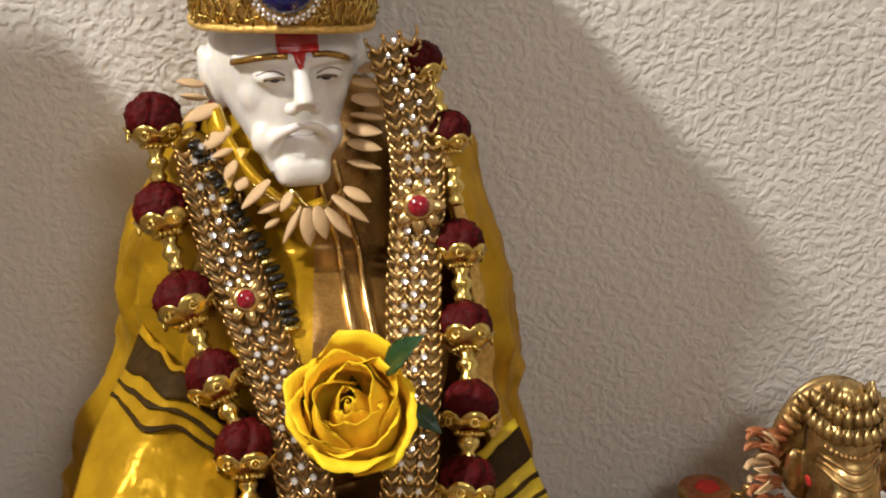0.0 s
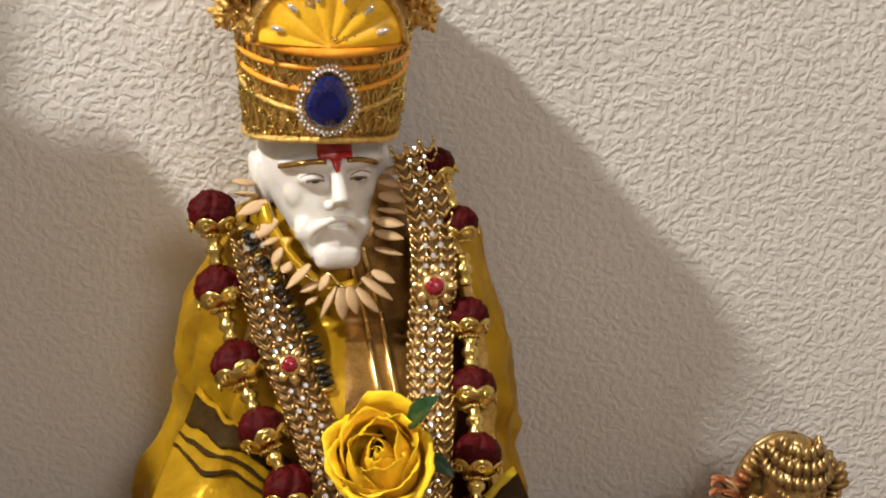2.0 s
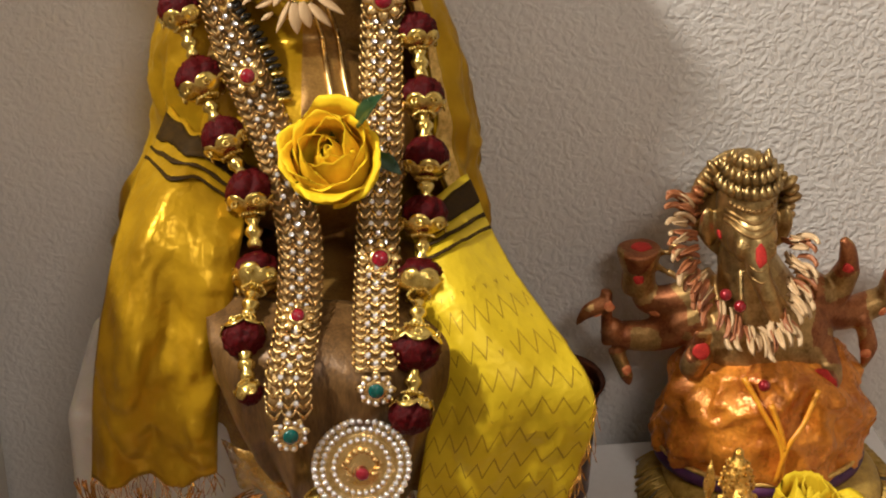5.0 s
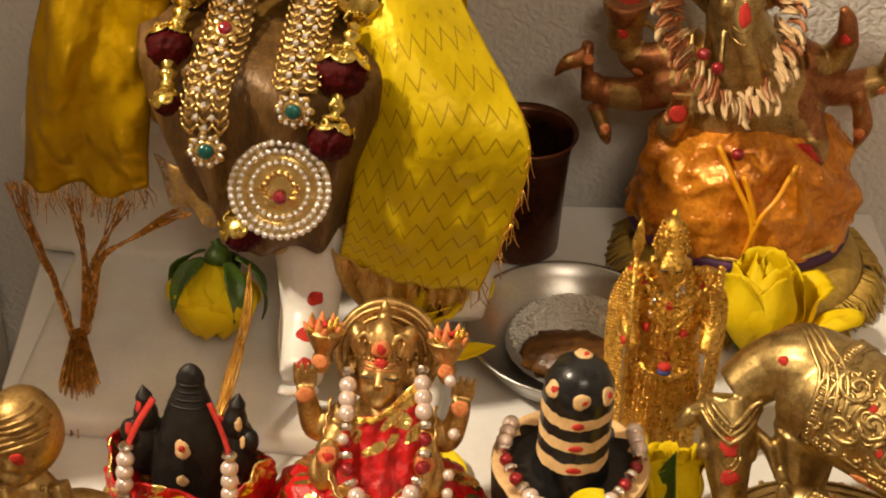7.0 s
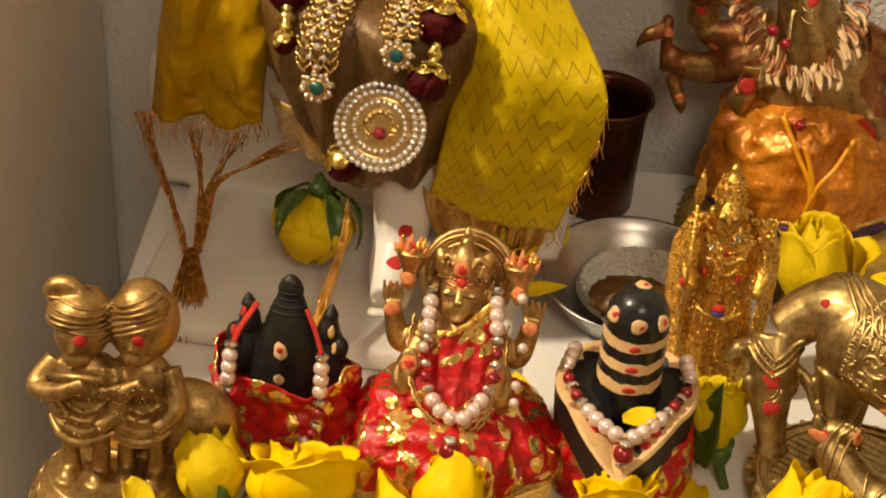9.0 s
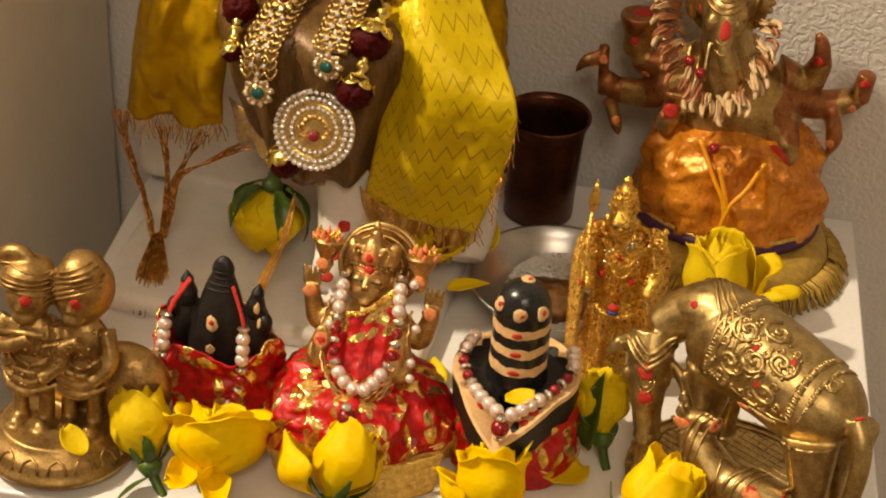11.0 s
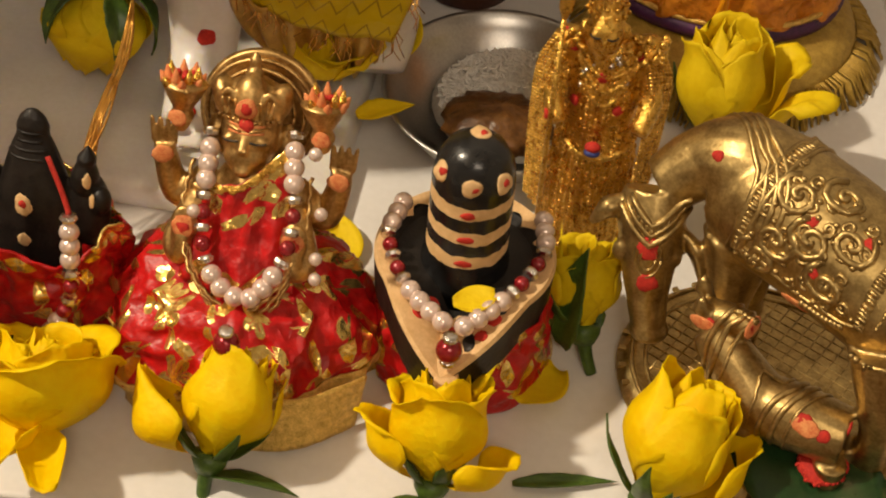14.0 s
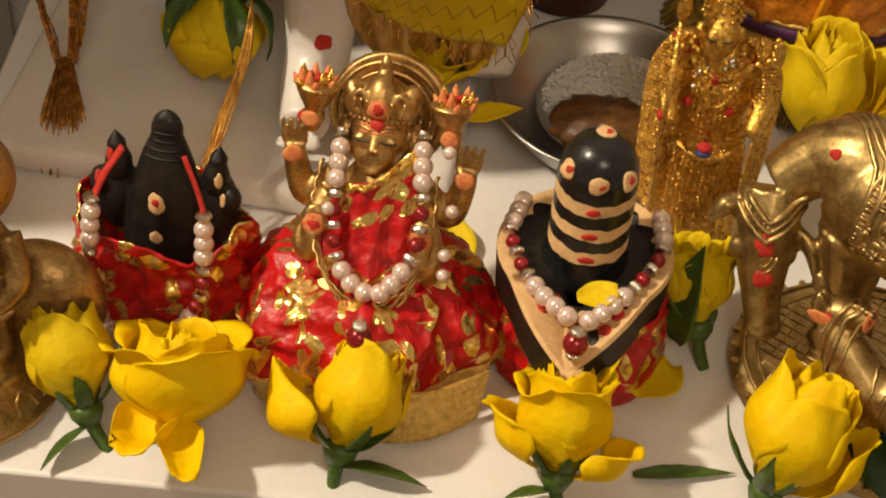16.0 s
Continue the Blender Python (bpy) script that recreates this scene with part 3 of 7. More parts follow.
for s in (-1, 1):
    w = 0.0160 if s < 0 else 0.0135
    inlay(head, tree, [(s * (0.0040 + w * k / 11) - 0.0008, -0.05, 0.0108 + 0.0016 * math.sin(math.pi * (0.3 + 0.6 * k / 11)) - 0.0024 * (k / 11) ** 2) for k in range(12)], 0.0012, 1, -0.0004, IN)
    inlay(head, tree, [(s * (0.0052 + 0.0068 * k / 7), -0.05, 0.0040 + 0.0006 * math.sin(math.pi * k / 7)) for k in range(8)], 0.00075, 2, -0.0004, IN)
    inlay(head, tree, [(s * (0.0052 + 0.0088 * k / 9), -0.05, 0.0046 + 0.0024 * math.sin(math.pi * (0.1 + 0.8 * k / 9))) for k in range(10)], 0.00030, 2, -0.0001, IN)
    spot(head, tree, (s * 0.0084, -0.05, 0.0040), 0.0014, 8, 0.0004, (1.2, 0.6), IN)
spot(head, tree, (-0.0265, 0.002, -0.0118), 0.0026, 3, 0.0008, (0.8, 1.2))
inlay(head, tree, [(-0.0045 + 0.0010 * k, -0.05, -0.0146 - 0.0003 * math.cos(k)) for k in range(11)], 0.00035, 4, -0.0002, IN)
for k in range(10):
    inlay(head, tree, [(-0.0076 + 0.0012 * i, -0.05, 0.0132 + 0.0008 * k) for i in range(12)], 0.0010, 9, 0.0003 if k in (0, 1, 8, 9) else -0.0002, IN)
for k in range(4):
    spot(head, tree, (-0.0010, -0.05, 0.0125 - 0.0012 * k), 0.0022 - 0.0004 * k, 9, way=IN)
head.transform(HEAD)

body = bmesh.new()
ball(body, (-0.134, 0.292, 0.250), (0.040, 0.030, 0.048), seg=24, rings=16)
ball(body, (-0.130, 0.274, 0.196), (0.048, 0.054, 0.046), seg=24, rings=16)
ball(body, (-0.126, 0.225, 0.132), (0.060, 0.070, 0.024), seg=24, rings=16)
ball(body, (-0.130, 0.262, 0.075), (0.068, 0.046, 0.075), seg=24, rings=16)
body = fused(body, 0.0018, 4)
for v in body.verts:
    v.co.y -= 0.0040 * (0.25 - abs(noise.noise(V(v.co.x * 45, v.co.y * 20, v.co.z * 30)))) + 0.0020 * (0.25 - abs(noise.noise(V(v.co.x * 110, 0, v.co.z * 40))))
tree = BVHTree.FromBMesh(body)
for k in (0, 1):
    inlay(body, tree, [(-0.1310 + 0.0062 * k + 0.00045 * i, 0.15, 0.272 - 0.0016 * i) for i in range(44)], 0.0014, 5, 0.0004, IN)
legs = bmesh.new()
tube(legs, spline([(-0.105, 0.185, 0.100), (-0.101, 0.172, 0.065), (-0.100, 0.164, 0.040), (-0.100, 0.150, 0.030), (-0.099, 0.132, 0.026)]), [0.017, 0.015, 0.0125, 0.0115, 0.009], 16)
tube(legs, spline([(-0.045, 0.195, 0.080), (-0.040, 0.190, 0.040), (-0.038, 0.178, 0.026)]), [0.018, 0.015, 0.010], 14)
for k in range(5):
    ball(legs, (-0.106 + 0.0033 * k, 0.1255 + 0.0006 * abs(k - 1), 0.0235), (0.0019, 0.0036, 0.0022))
slab(legs, (-0.130, 0.214, 0.0055), (0.176, 0.204, 0.013), bevel=0.0045, smooth=True)
slab(legs, (-0.1445, 0.270, 0.0430), (0.189, 0.090, 0.076), bevel=0.008, smooth=True)
legs = fused(legs, 0.0016, 3)
tree = BVHTree.FromBMesh(legs)
spot(legs, tree, (-0.098, 0.140, 0.046), 0.0036, 3)
spot(legs, tree, (-0.096, 0.118, 0.040), 0.0028, 3)
spot(legs, tree, (-0.0960, 0.12, 0.0490), 0.0034, 3, way=IN)
bm = bmesh.new()
absorb(bm, body, None)
for f in bm.faces:
    if f.material_index == 0:
        c = f.calc_center_median()
        f.material_index = 7 if c.x < -0.131 + 0.03 * (0.262 - c.z) and c.z > 0.20 else 6
absorb(bm, head, None)
absorb(bm, legs, None)
elder = make("marble_statue", bm, [MARBLE, BROW_GOLD, EYE_PAINT, RED_POWDER, GREY_SHADE, JEWEL_GOLD, ROBE, SATIN, DARK_PAINT, RED_GLOSS])
tagged(elder, "white marble statue of a seated bearded elder in a gold-brown shirt", "statue")

# robe falling over the knees
apron = thing("gold_brown_robe", "gold-brown robe falling over the statue's knees", "robe")
bm = bmesh.new()
ROBE_FN = patch([[(-0.170, 0.196, 0.160), (-0.148, 0.186, 0.161), (-0.122, 0.180, 0.162), (-0.092, 0.184, 0.161), (-0.070, 0.200, 0.160)], [(-0.166, 0.166, 0.148), (-0.146, 0.150, 0.151), (-0.122, 0.146, 0.152), (-0.092, 0.150, 0.151), (-0.066, 0.168, 0.148)],
                 [(-0.158, 0.162, 0.115), (-0.142, 0.150, 0.118), (-0.122, 0.143, 0.118), (-0.094, 0.146, 0.118), (-0.074, 0.164, 0.115)], [(-0.146, 0.168, 0.090), (-0.134, 0.154, 0.082), (-0.122, 0.150, 0.074), (-0.096, 0.154, 0.076), (-0.084, 0.168, 0.080)]], 0, 0, 0.0030, 4, 0.7)
sheet(bm, ROBE_FN, 48, 36)
thicken(bm, 0.0010)
part("front", bm, ROBE_DARK, apron)
# headdress
crown = thing("headdress", "gold lace headdress with a blue jewel and yellow fan", "headdress")
crown.matrix_world = pose(-0.1420, 0.284, 0.3000, 2, 0, 3)
bm = bmesh.new()


def brim(a):
    """Height of the lower edge: raised over the brow, low at the ears."""
    return 0.0125 + 0.0082 * max(0.0, -math.sin(a)) ** 1.5


def band(u, v):
    a = 2 * math.pi * u
    r = 0.0290 + 0.0040 * v + 0.0006 * math.sin(a * 9 + 14 * v) + 0.0010 * noise.noise(V(math.cos(a) * 3, math.sin(a) * 3, v * 5))
    low = brim(a)
    return V(r * math.cos(a), 0.002 + r * 1.02 * math.sin(a), low + (0.0635 - low) * v)


sheet(bm, band, 96, 20, wrap=True)
thicken(bm, 0.0012)
part("band", bm, CROWN_CLOTH, crown)
for k, (z0, z1) in enumerate(((0.018, 0.018), (0.031, 0.037), (0.040, 0.044), (0.050, 0.047), (0.058, 0.054))):
    bm = bmesh.new()
    pts = []
    for i in range(49):
        a = 2 * math.pi * i / 48
        z = z0 + (z1 - z0) * abs(math.sin(a / 2 + 0.8)) if k else brim(a)
        r = 0.0298 + 0.0040 * (z - 0.0175) / 0.046
        pts.append(V(r * math.cos(a), 0.002 + r * 1.02 * math.sin(a), z))
    tube(bm, pts, 0.0011 if k else 0.0013, 8)
    part("cord", bm, GOLD_TISSUE if k in (0, 1, 4) else ORANGE_CORD, crown)
bm = bmesh.new()
for way in (-1, 1):
    for i in range(46):
        pts = []
        for j in range(13):
            u, v = (i / 46 + way * 0.10 * j / 12 + 0.004 * math.sin(j * 2.1 + i)) % 1.0, j / 12
            p = band(u, 0.02 + 0.96 * v)
            d = V(p.x, p.y - 0.002, 0).normalized()
            pts.append(p + d * (0.0006 + 0.0007 * math.sin(2.6 * j + i)))
        tube(bm, pts, 0.00042, 5)
for i in range(260):
    u, v = random.random(), random.uniform(0.04, 0.96)
    p = band(u, v)
    d = V(p.x, p.y - 0.002, 0).normalized()
    t = V(-d.y, d.x, random.uniform(-0.8, 0.8)).normalized()
    tube(bm, [p + d * 0.0004 - t * 0.0014, p + d * 0.0018, p + d * 0.0004 + t * 0.0014], 0.0005, 5)
tagged(part("lace_threads", bm, GOLD_CAP, crown), kind="stuff")
# crumpled top
bm = bmesh.new()


def dome(u, v):
    a = 2 * math.pi * u
    lift = math.sin(v * math.pi / 2)
    r = 0.0345 * math.cos(v * math.pi / 2) ** 0.6 + 0.0015 * math.sin(a * 13)
    n = 0.0018 * noise.noise(V(math.cos(a) * 4, math.sin(a) * 4, v * 6))
    return V((r + n) * math.cos(a), 0.003 + (r + n) * math.sin(a), 0.062 + 0.034 * lift)


sheet(bm, dome, 72, 14, wrap=True)
part("top", bm, CROWN_CLOTH, crown)
bm = bmesh.new()
for i in range(520):
    t = random.random() if i % 3 else random.choice((random.uniform(0, 0.22), random.uniform(0.78, 1)))
    a = math.pi * t
    r = random.uniform(0.0285, 0.0385) * (1.0 if abs(t - 0.5) < 0.32 else 1.06)
    side = abs(math.cos(a))
    c = V(r * math.cos(a), -0.0365 + 0.024 * side ** 2 + random.uniform(0, 0.007), 0.0600 + r * 0.98 * math.sin(a) + random.uniform(-0.003, 0.003))
    ball(bm, c, (random.uniform(0.0016, 0.0044), random.uniform(0.0008, 0.002), random.uniform(0.0005, 0.0018)), rot=(random.uniform(0, 180), random.uniform(0, 180), random.uniform(0, 180)), seg=6, rings=4)
tagged(part("crumpled_trim", bm, GOLD_TISSUE, crown, "crumpled gold foil trim"), kind="stuff")
# pleated fan
bm = bmesh.new()


def fan(u, v):
    a = math.pi * (1 - u)
    ple = 0.0016 * abs(math.sin(6.5 * a)) * v
    r = 0.0275 * v
    x = r * math.cos(a)
    return V(x, -0.0325 + 0.006 * (x / 0.0275) ** 2 - ple - 0.0005 + 0.004 * v * math.sin(a), 0.0585 + r * math.sin(a) * 0.95)


sheet(bm, fan, 78, 10)
thicken(bm, 0.0008)
part("fan", bm, FAN_YELLOW, crown, "pleated yellow satin fan")
bm = bmesh.new()
tube(bm, [fan(k / 30, 1.0) + V(0, -0.0008, 0) for k in range(31)], 0.0012, 7)
part("fan_trim", bm, CROWN_CLOTH, crown)
bm = bmesh.new()
tube(bm, [V(-0.029 + 0.058 * k / 12, -0.0335 + 0.012 * ((k - 6) / 6) ** 2, 0.0575 - 0.0012 * math.sin(math.pi * k / 12)) for k in range(13)], 0.0018, 8)
part("fan_cord", bm, ORANGE_CORD, crown)
for k in range(6):
    a = (0.10 + 0.16 * k)
    p = fan(a, 0.72) + V(0, -0.0010, 0)
    bm = bmesh.new()
    ball(bm, (0, 0, 0), (0.0012, 0.0008, 0.0026), seg=8, rings=5)
    ob = part("crystal", bm, CRYSTAL, crown)
    ob.location, ob.rotation_euler = p, (0, -math.pi * (1 - a) + math.pi / 2, 0)
# blue jewel
gem = bmesh.new()


def gem_at(a, r):
    c = math.cos(a)
    z = r * (1.30 * c if c > 0 else 1.05 * c)
    x = r * 0.98 * math.sin(a) * (1 - 0.22 * max(c, 0))
    return V(x, 0, z)


rings = []
for r, y in ((0.0088, 0.0), (0.0088, -0.0012), (0.0074, -0.0026), (0.0050, -0.0034)):
    rings.append([gem.verts.new(gem_at(2 * math.pi * i / 28, r) + V(0, y, 0)) for i in range(28)])
for a, b in zip(rings, rings[1:]):
    for i in range(28):
        face(gem, (a[i], a[(i + 1) % 28], b[(i + 1) % 28], b[i]), 0, False)
face(gem, rings[-1], 0, False)
bmesh.ops.recalc_face_normals(gem, faces=gem.faces)
jewel = part("jewel", gem, SAPPHIRE, crown, "faceted blue glass drop")
jewel.location = (0.0, -0.0322, 0.0365)
bm = bmesh.new()
for i in range(34):
    p = gem_at(2 * math.pi * i / 34, 0.0103)
    ball(bm, p + V(0, -0.0008, 0), (0.00085, 0.0009, 0.00085), seg=7, rings=4)
    p = gem_at(2 * math.pi * (i + 0.5) / 34, 0.0116)
    ball(bm, p + V(0, -0.0002, 0), (0.00075, 0.0008, 0.00075), seg=7, rings=4)
rim = part("crystal_rim", bm, CRYSTAL, jewel, "ring of small clear crystals")

# yellow satin shawl
shawl = thing("satin_shawl", "yellow satin shawl with dark stripes draped round the statue", "shawl")
RX = ([0.05, 0.10, 0.14, 0.165, 0.195, 0.235, 0.270, 0.292], [0.096, 0.092, 0.086, 0.080, 0.072, 0.062, 0.050, 0.034])
bm = bmesh.new()


def cape(u, v):
    z = 0.277 - 0.194 * v
    rx = float(np.interp(z, *RX))
    ry = 0.026 + 0.45 * (rx - 0.034)
    a = radians(32 + 276 * u)
    if math.sin(a) > 0:
        rx += 0.0100 * math.exp(-((z - 0.235) / 0.034) ** 2)
    f = 1 + 0.030 * math.sin(7 * a + 5 * v) * (0.3 + v) + 0.022 * math.sin(17 * a - 9 * v) * (0.2 + v) + 0.07 * noise.noise(V(math.cos(a) * 2, math.sin(a) * 2, z * 30)) + 0.10 * (0.25 - abs(noise.noise(V(math.cos(a) * 3.2, math.sin(a) * 3.2, z * 26)))) + 0.05 * (0.25 - abs(noise.noise(V(math.cos(a) * 6, math.sin(a) * 6, z * 60 + 4))))
    x = -0.1285 - 0.010 * max(0, 0.2 - z) / 0.1 - rx * f * math.sin(a) * (0.93 if math.sin(a) > 0 else 1.0)
    y = min(0.287 - ry * f * math.cos(a), 0.3225)
    return V(x, y, z)


sheet(bm, cape, 130, 60)
thicken(bm, 0.0012)
part("cape", bm, SATIN, shawl)
for u0 in (0.004, 0.978):
    bm = bmesh.new()
    sheet(bm, lambda u, v: cape(u0 + 0.018 * u, v) + V(0, -0.0016, 0.0004), 5, 60)
    thicken(bm, 0.0006)
    part("border", bm, GOLD_TISSUE, shawl, "narrow tan-gold woven border")
bm = bmesh.new()
tube(bm, spline([(-0.1640, 0.2700, 0.2860), (-0.1610, 0.2640, 0.2790), (-0.1530, 0.2590, 0.2680), (-0.1440, 0.2560, 0.2600), (-0.1360, 0.2540, 0.2570), (-0.1270, 0.2560, 0.2600)]), [0.0030, 0.0040, 0.0044, 0.0046, 0.0042, 0.0030], 12, flat=0.6)
part("collar", bm, SATIN, shawl, "rolled yellow satin collar")
LEFT = [[(-0.188, 0.262, 0.211), (-0.172, 0.236, 0.212), (-0.150, 0.226, 0.200)], [(-0.204, 0.212, 0.182), (-0.183, 0.192, 0.186), (-0.156, 0.196, 0.172)],
        [(-0.215, 0.180, 0.130), (-0.190, 0.170, 0.134), (-0.164, 0.174, 0.124)], [(-0.219, 0.172, 0.083), (-0.195, 0.169, 0.084), (-0.167, 0.171, 0.085)]]
left_fn = patch(LEFT, 0, 0, 0.0052, 1.6, 0.4)
bm = bmesh.new()
sheet(bm, left_fn, 48, 64)
thicken(bm, 0.0010)
part("hanging_end", bm, SATIN, shawl)
RIGHT = [[(-0.086, 0.212, 0.186), (-0.074, 0.222, 0.190), (-0.062, 0.240, 0.190)], [(-0.084, 0.180, 0.166), (-0.066, 0.182, 0.172), (-0.047, 0.202, 0.168)],
         [(-0.080, 0.164, 0.128), (-0.052, 0.152, 0.138), (-0.016, 0.158, 0.136)], [(-0.084, 0.160, 0.090), (-0.056, 0.150, 0.092), (-0.018, 0.158, 0.100)],
         [(-0.087, 0.158, 0.069), (-0.062, 0.152, 0.062), (-0.030, 0.160, 0.057)]]
right_fn = patch(RIGHT, 0, 0, 0.0022, 1.0, 2.0)
bm = bmesh.new()
sheet(bm, right_fn, 48, 64)
thicken(bm, 0.0010)
part("zigzag_end", bm, SATIN_CHEVRON, shawl, "yellow satin end with a woven zigzag")
for fn, spans in ((left_fn, ((0.015, 0.085), (0.115, 0.128), (0.155, 0.165))), (right_fn, ((0.02, 0.09), (0.120, 0.132), (0.160, 0.170)))):
    for v0, v1 in spans:
        bm = bmesh.new()
        sheet(bm, lambda u, v: fn(u, v0 + (v1 - v0) * v) + V(0, -0.0016, 0.0010), 30, 4)
        thicken(bm, 0.0004)
        part("stripe", bm, DARK_STRIPE, shawl, "dark brown woven stripe")
# amber net hem and tassels
bm = bmesh.new()
NET = patch([[(-0.165, 0.176, 0.098), (-0.125, 0.160, 0.094), (-0.088, 0.166, 0.090)], [(-0.158, 0.172, 0.080), (-0.122, 0.158, 0.070), (-0.084, 0.170, 0.068)]], 0, 0, 0.002, 5, 1)
sheet(bm, NET, 40, 8)
thicken(bm, 0.0006)
part("net_hem", bm, SHEER_NET, shawl, "sheer amber net hem")
bm = bmesh.new()
NET2 = patch([[(-0.090, 0.160, 0.072), (-0.060, 0.156, 0.064), (-0.032, 0.164, 0.060)], [(-0.086, 0.168, 0.045), (-0.058, 0.166, 0.040), (-0.036, 0.172, 0.042)],
              [(-0.076, 0.180, 0.024), (-0.056, 0.178, 0.022), (-0.040, 0.184, 0.026)]], 0, 0, 0.0035, 6, 3)
sheet(bm, NET2, 44, 14)
thicken(bm, 0.0006)
part("net_hem", bm, ORGANZA, shawl, "amber net hem")
for pts, strands in (([(-0.2200, 0.169, 0.084), (-0.2150, 0.165, 0.062), (-0.2060, 0.160, 0.040), (-0.1985, 0.152, 0.022)], 14),
                     ([(-0.1985, 0.169, 0.080), (-0.1955, 0.165, 0.064), (-0.1925, 0.159, 0.046), (-0.1945, 0.152, 0.022)], 9),
                     ([(-0.1780, 0.169, 0.080), (-0.1840, 0.164, 0.064), (-0.1905, 0.159, 0.048), (-0.1945, 0.152, 0.022)], 9),
                     ([(-0.1533, 0.168, 0.078), (-0.1700, 0.162, 0.068), (-0.1860, 0.158, 0.057), (-0.1890, 0.154, 0.036), (-0.1930, 0.152, 0.022)], 12)):
    bm = bmesh.new()
    path = spline(pts, 10)
    for q in range(strands):
        wide, ph, spread = random.uniform(0.0004, 0.0018), random.uniform(0, 6.28), random.uniform(-0.0045, 0.0045)
        tube(bm, [p + wide * V(math.cos(ph + i * 0.3), math.sin(ph + i * 0.3), 0.4 * math.sin(i * 0.5 + ph)) + V(spread * max(0.0, 1 - 2.4 * i / len(path)) ** 1.5, 0, 0.0003 * random.random()) for i, p in enumerate(path)], 0.00034, 4)
    tagged(part("tassel_cord", bm, TASSEL_BROWN, shawl, "twisted brown and amber tinsel cord"), kind="stuff")
bm = bmesh.new()
for i in range(170):
    a = random.uniform(0, 2 * math.pi)
    r = random.uniform(0, 0.006)
    top = V(-0.1955 + 0.5 * r * math.cos(a), 0.151 + 0.5 * r * math.sin(a), 0.024)
    end = V(-0.188 + 2.2 * r * math.cos(a), 0.128 + 1.6 * r * math.sin(a) - random.uniform(0, 0.012), 0.0010 + 0.003 * random.random())
    tube(bm, [top, top.lerp(end, 0.5) + V(0, -0.002, 0.002), end], 0.00032, 4)
tagged(part("tassel_brush", bm, TASSEL_BROWN, shawl, "loose amber tinsel ends"), kind="stuff")


def strand_sheet(fn_edge, n, length, parent, name, mat):
    bm = bmesh.new()
    for i in range(n):
        p = fn_edge(random.random())
        end = p + V(random.uniform(-0.004, 0.004), random.uniform(-0.004, 0.002), -random.uniform(0.4, 1) * length)
        tube(bm, [p, p.lerp(end, 0.5) + V(random.uniform(-0.002, 0.002), 0, 0), end], 0.00022, 4)
    return tagged(part(name, bm, mat, parent), kind="stuff")


strand_sheet(lambda u: left_fn(u, 1.0), 60, 0.014, shawl, "fringe", TINSEL)
strand_sheet(lambda u: right_fn(u, 1.0), 40, 0.010, shawl, "fringe", TINSEL)
strand_sheet(lambda u: right_fn(1.0, 0.4 + 0.6 * u), 40, 0.012, shawl, "fringe", TINSEL)

# garland of velvet balls
garland = thing("velvet_ball_garland", "long garland of maroon velvet balls with gold caps on the statue", "garland")
bm = bmesh.new()


def puff(u, v):
    a, b = 2 * math.pi * u, math.pi * v
    d = V(math.sin(b) * math.cos(a), math.sin(b) * math.sin(a), -math.cos(b))
    groove = math.exp(-(math.sin(2.5 * a + 0.5 * math.sin(2 * b)) / 0.22) ** 2) * math.sin(b)
    r = 0.0093 * (1 - 0.17 * groove + 0.11 * noise.noise(d * 4.5) + 0.16 * (0.2 - abs(noise.noise(d * 7.5 + V(3, 1, 0)))))
    return V(r * d.x, r * d.y, 0.92 * r * d.z)


sheet(bm, puff, 48, 26, wrap=True)
PUFF = bpy.data.meshes.new("puff")
bm.to_mesh(PUFF)
bm.free()
PUFF.materials.append(VELVET)
bm = bmesh.new()


def capf(u, v):
    a = 2 * math.pi * u
    e = v * (0.80 + 0.20 * abs(math.cos(3 * a)) ** 0.7)
    b = 1.36 * e
    r = 0.0098 + 0.0007 * v ** 4
    return V(r * math.sin(b) * math.cos(a), r * math.sin(b) * math.sin(a), -r * math.cos(b))


sheet(bm, capf, 48, 8, wrap=True)
thicken(bm, 0.0006)
for k in range(6):
    c = capf(k / 6, 0.74) * 1.05
    tube(bm, [c + 0.0013 * (V(-math.sin(math.pi * k / 3), math.cos(math.pi * k / 3), 0) * math.cos(w) + V(0, 0, 1) * math.sin(w)) for w in np.linspace(0, 6.2832, 11)], 0.00045, 5)
for k in range(18):
    ball(bm, capf(k / 18, 0.35) * 1.02, 0.0008, seg=6, rings=4)
CAP = bpy.data.meshes.new("cap")
bm.to_mesh(CAP)
bm.free()
CAP.materials.append(GOLD_CAP)
bm = bmesh.new()
lathe(bm, [(0, -0.0066), (0.0026, -0.0064), (0.0031, -0.0045), (0.0020, -0.0026), (0.0036, -0.0006), (0.0036, 0.0008), (0.0020, 0.0026), (0.0031, 0.0045), (0.0026, 0.0064), (0, 0.0066)], 14)
SPACER = bpy.data.meshes.new("spacer")
bm.to_mesh(SPACER)
bm.free()
SPACER.materials.append(GOLD_CAP)
LEFT_BALLS = [(-0.183, 0.270, 0.283, 1), (-0.180, 0.259, 0.256, 1), (-0.172, 0.242, 0.232, 1.05), (-0.162, 0.224, 0.214, 1), (-0.151, 0.209, 0.197, 1.05), (-0.148, 0.190, 0.170, 1), (-0.152, 0.160, 0.158, 0.9), (-0.149, 0.140, 0.146, 0.55), (-0.122, 0.138, 0.092, 0.9)]
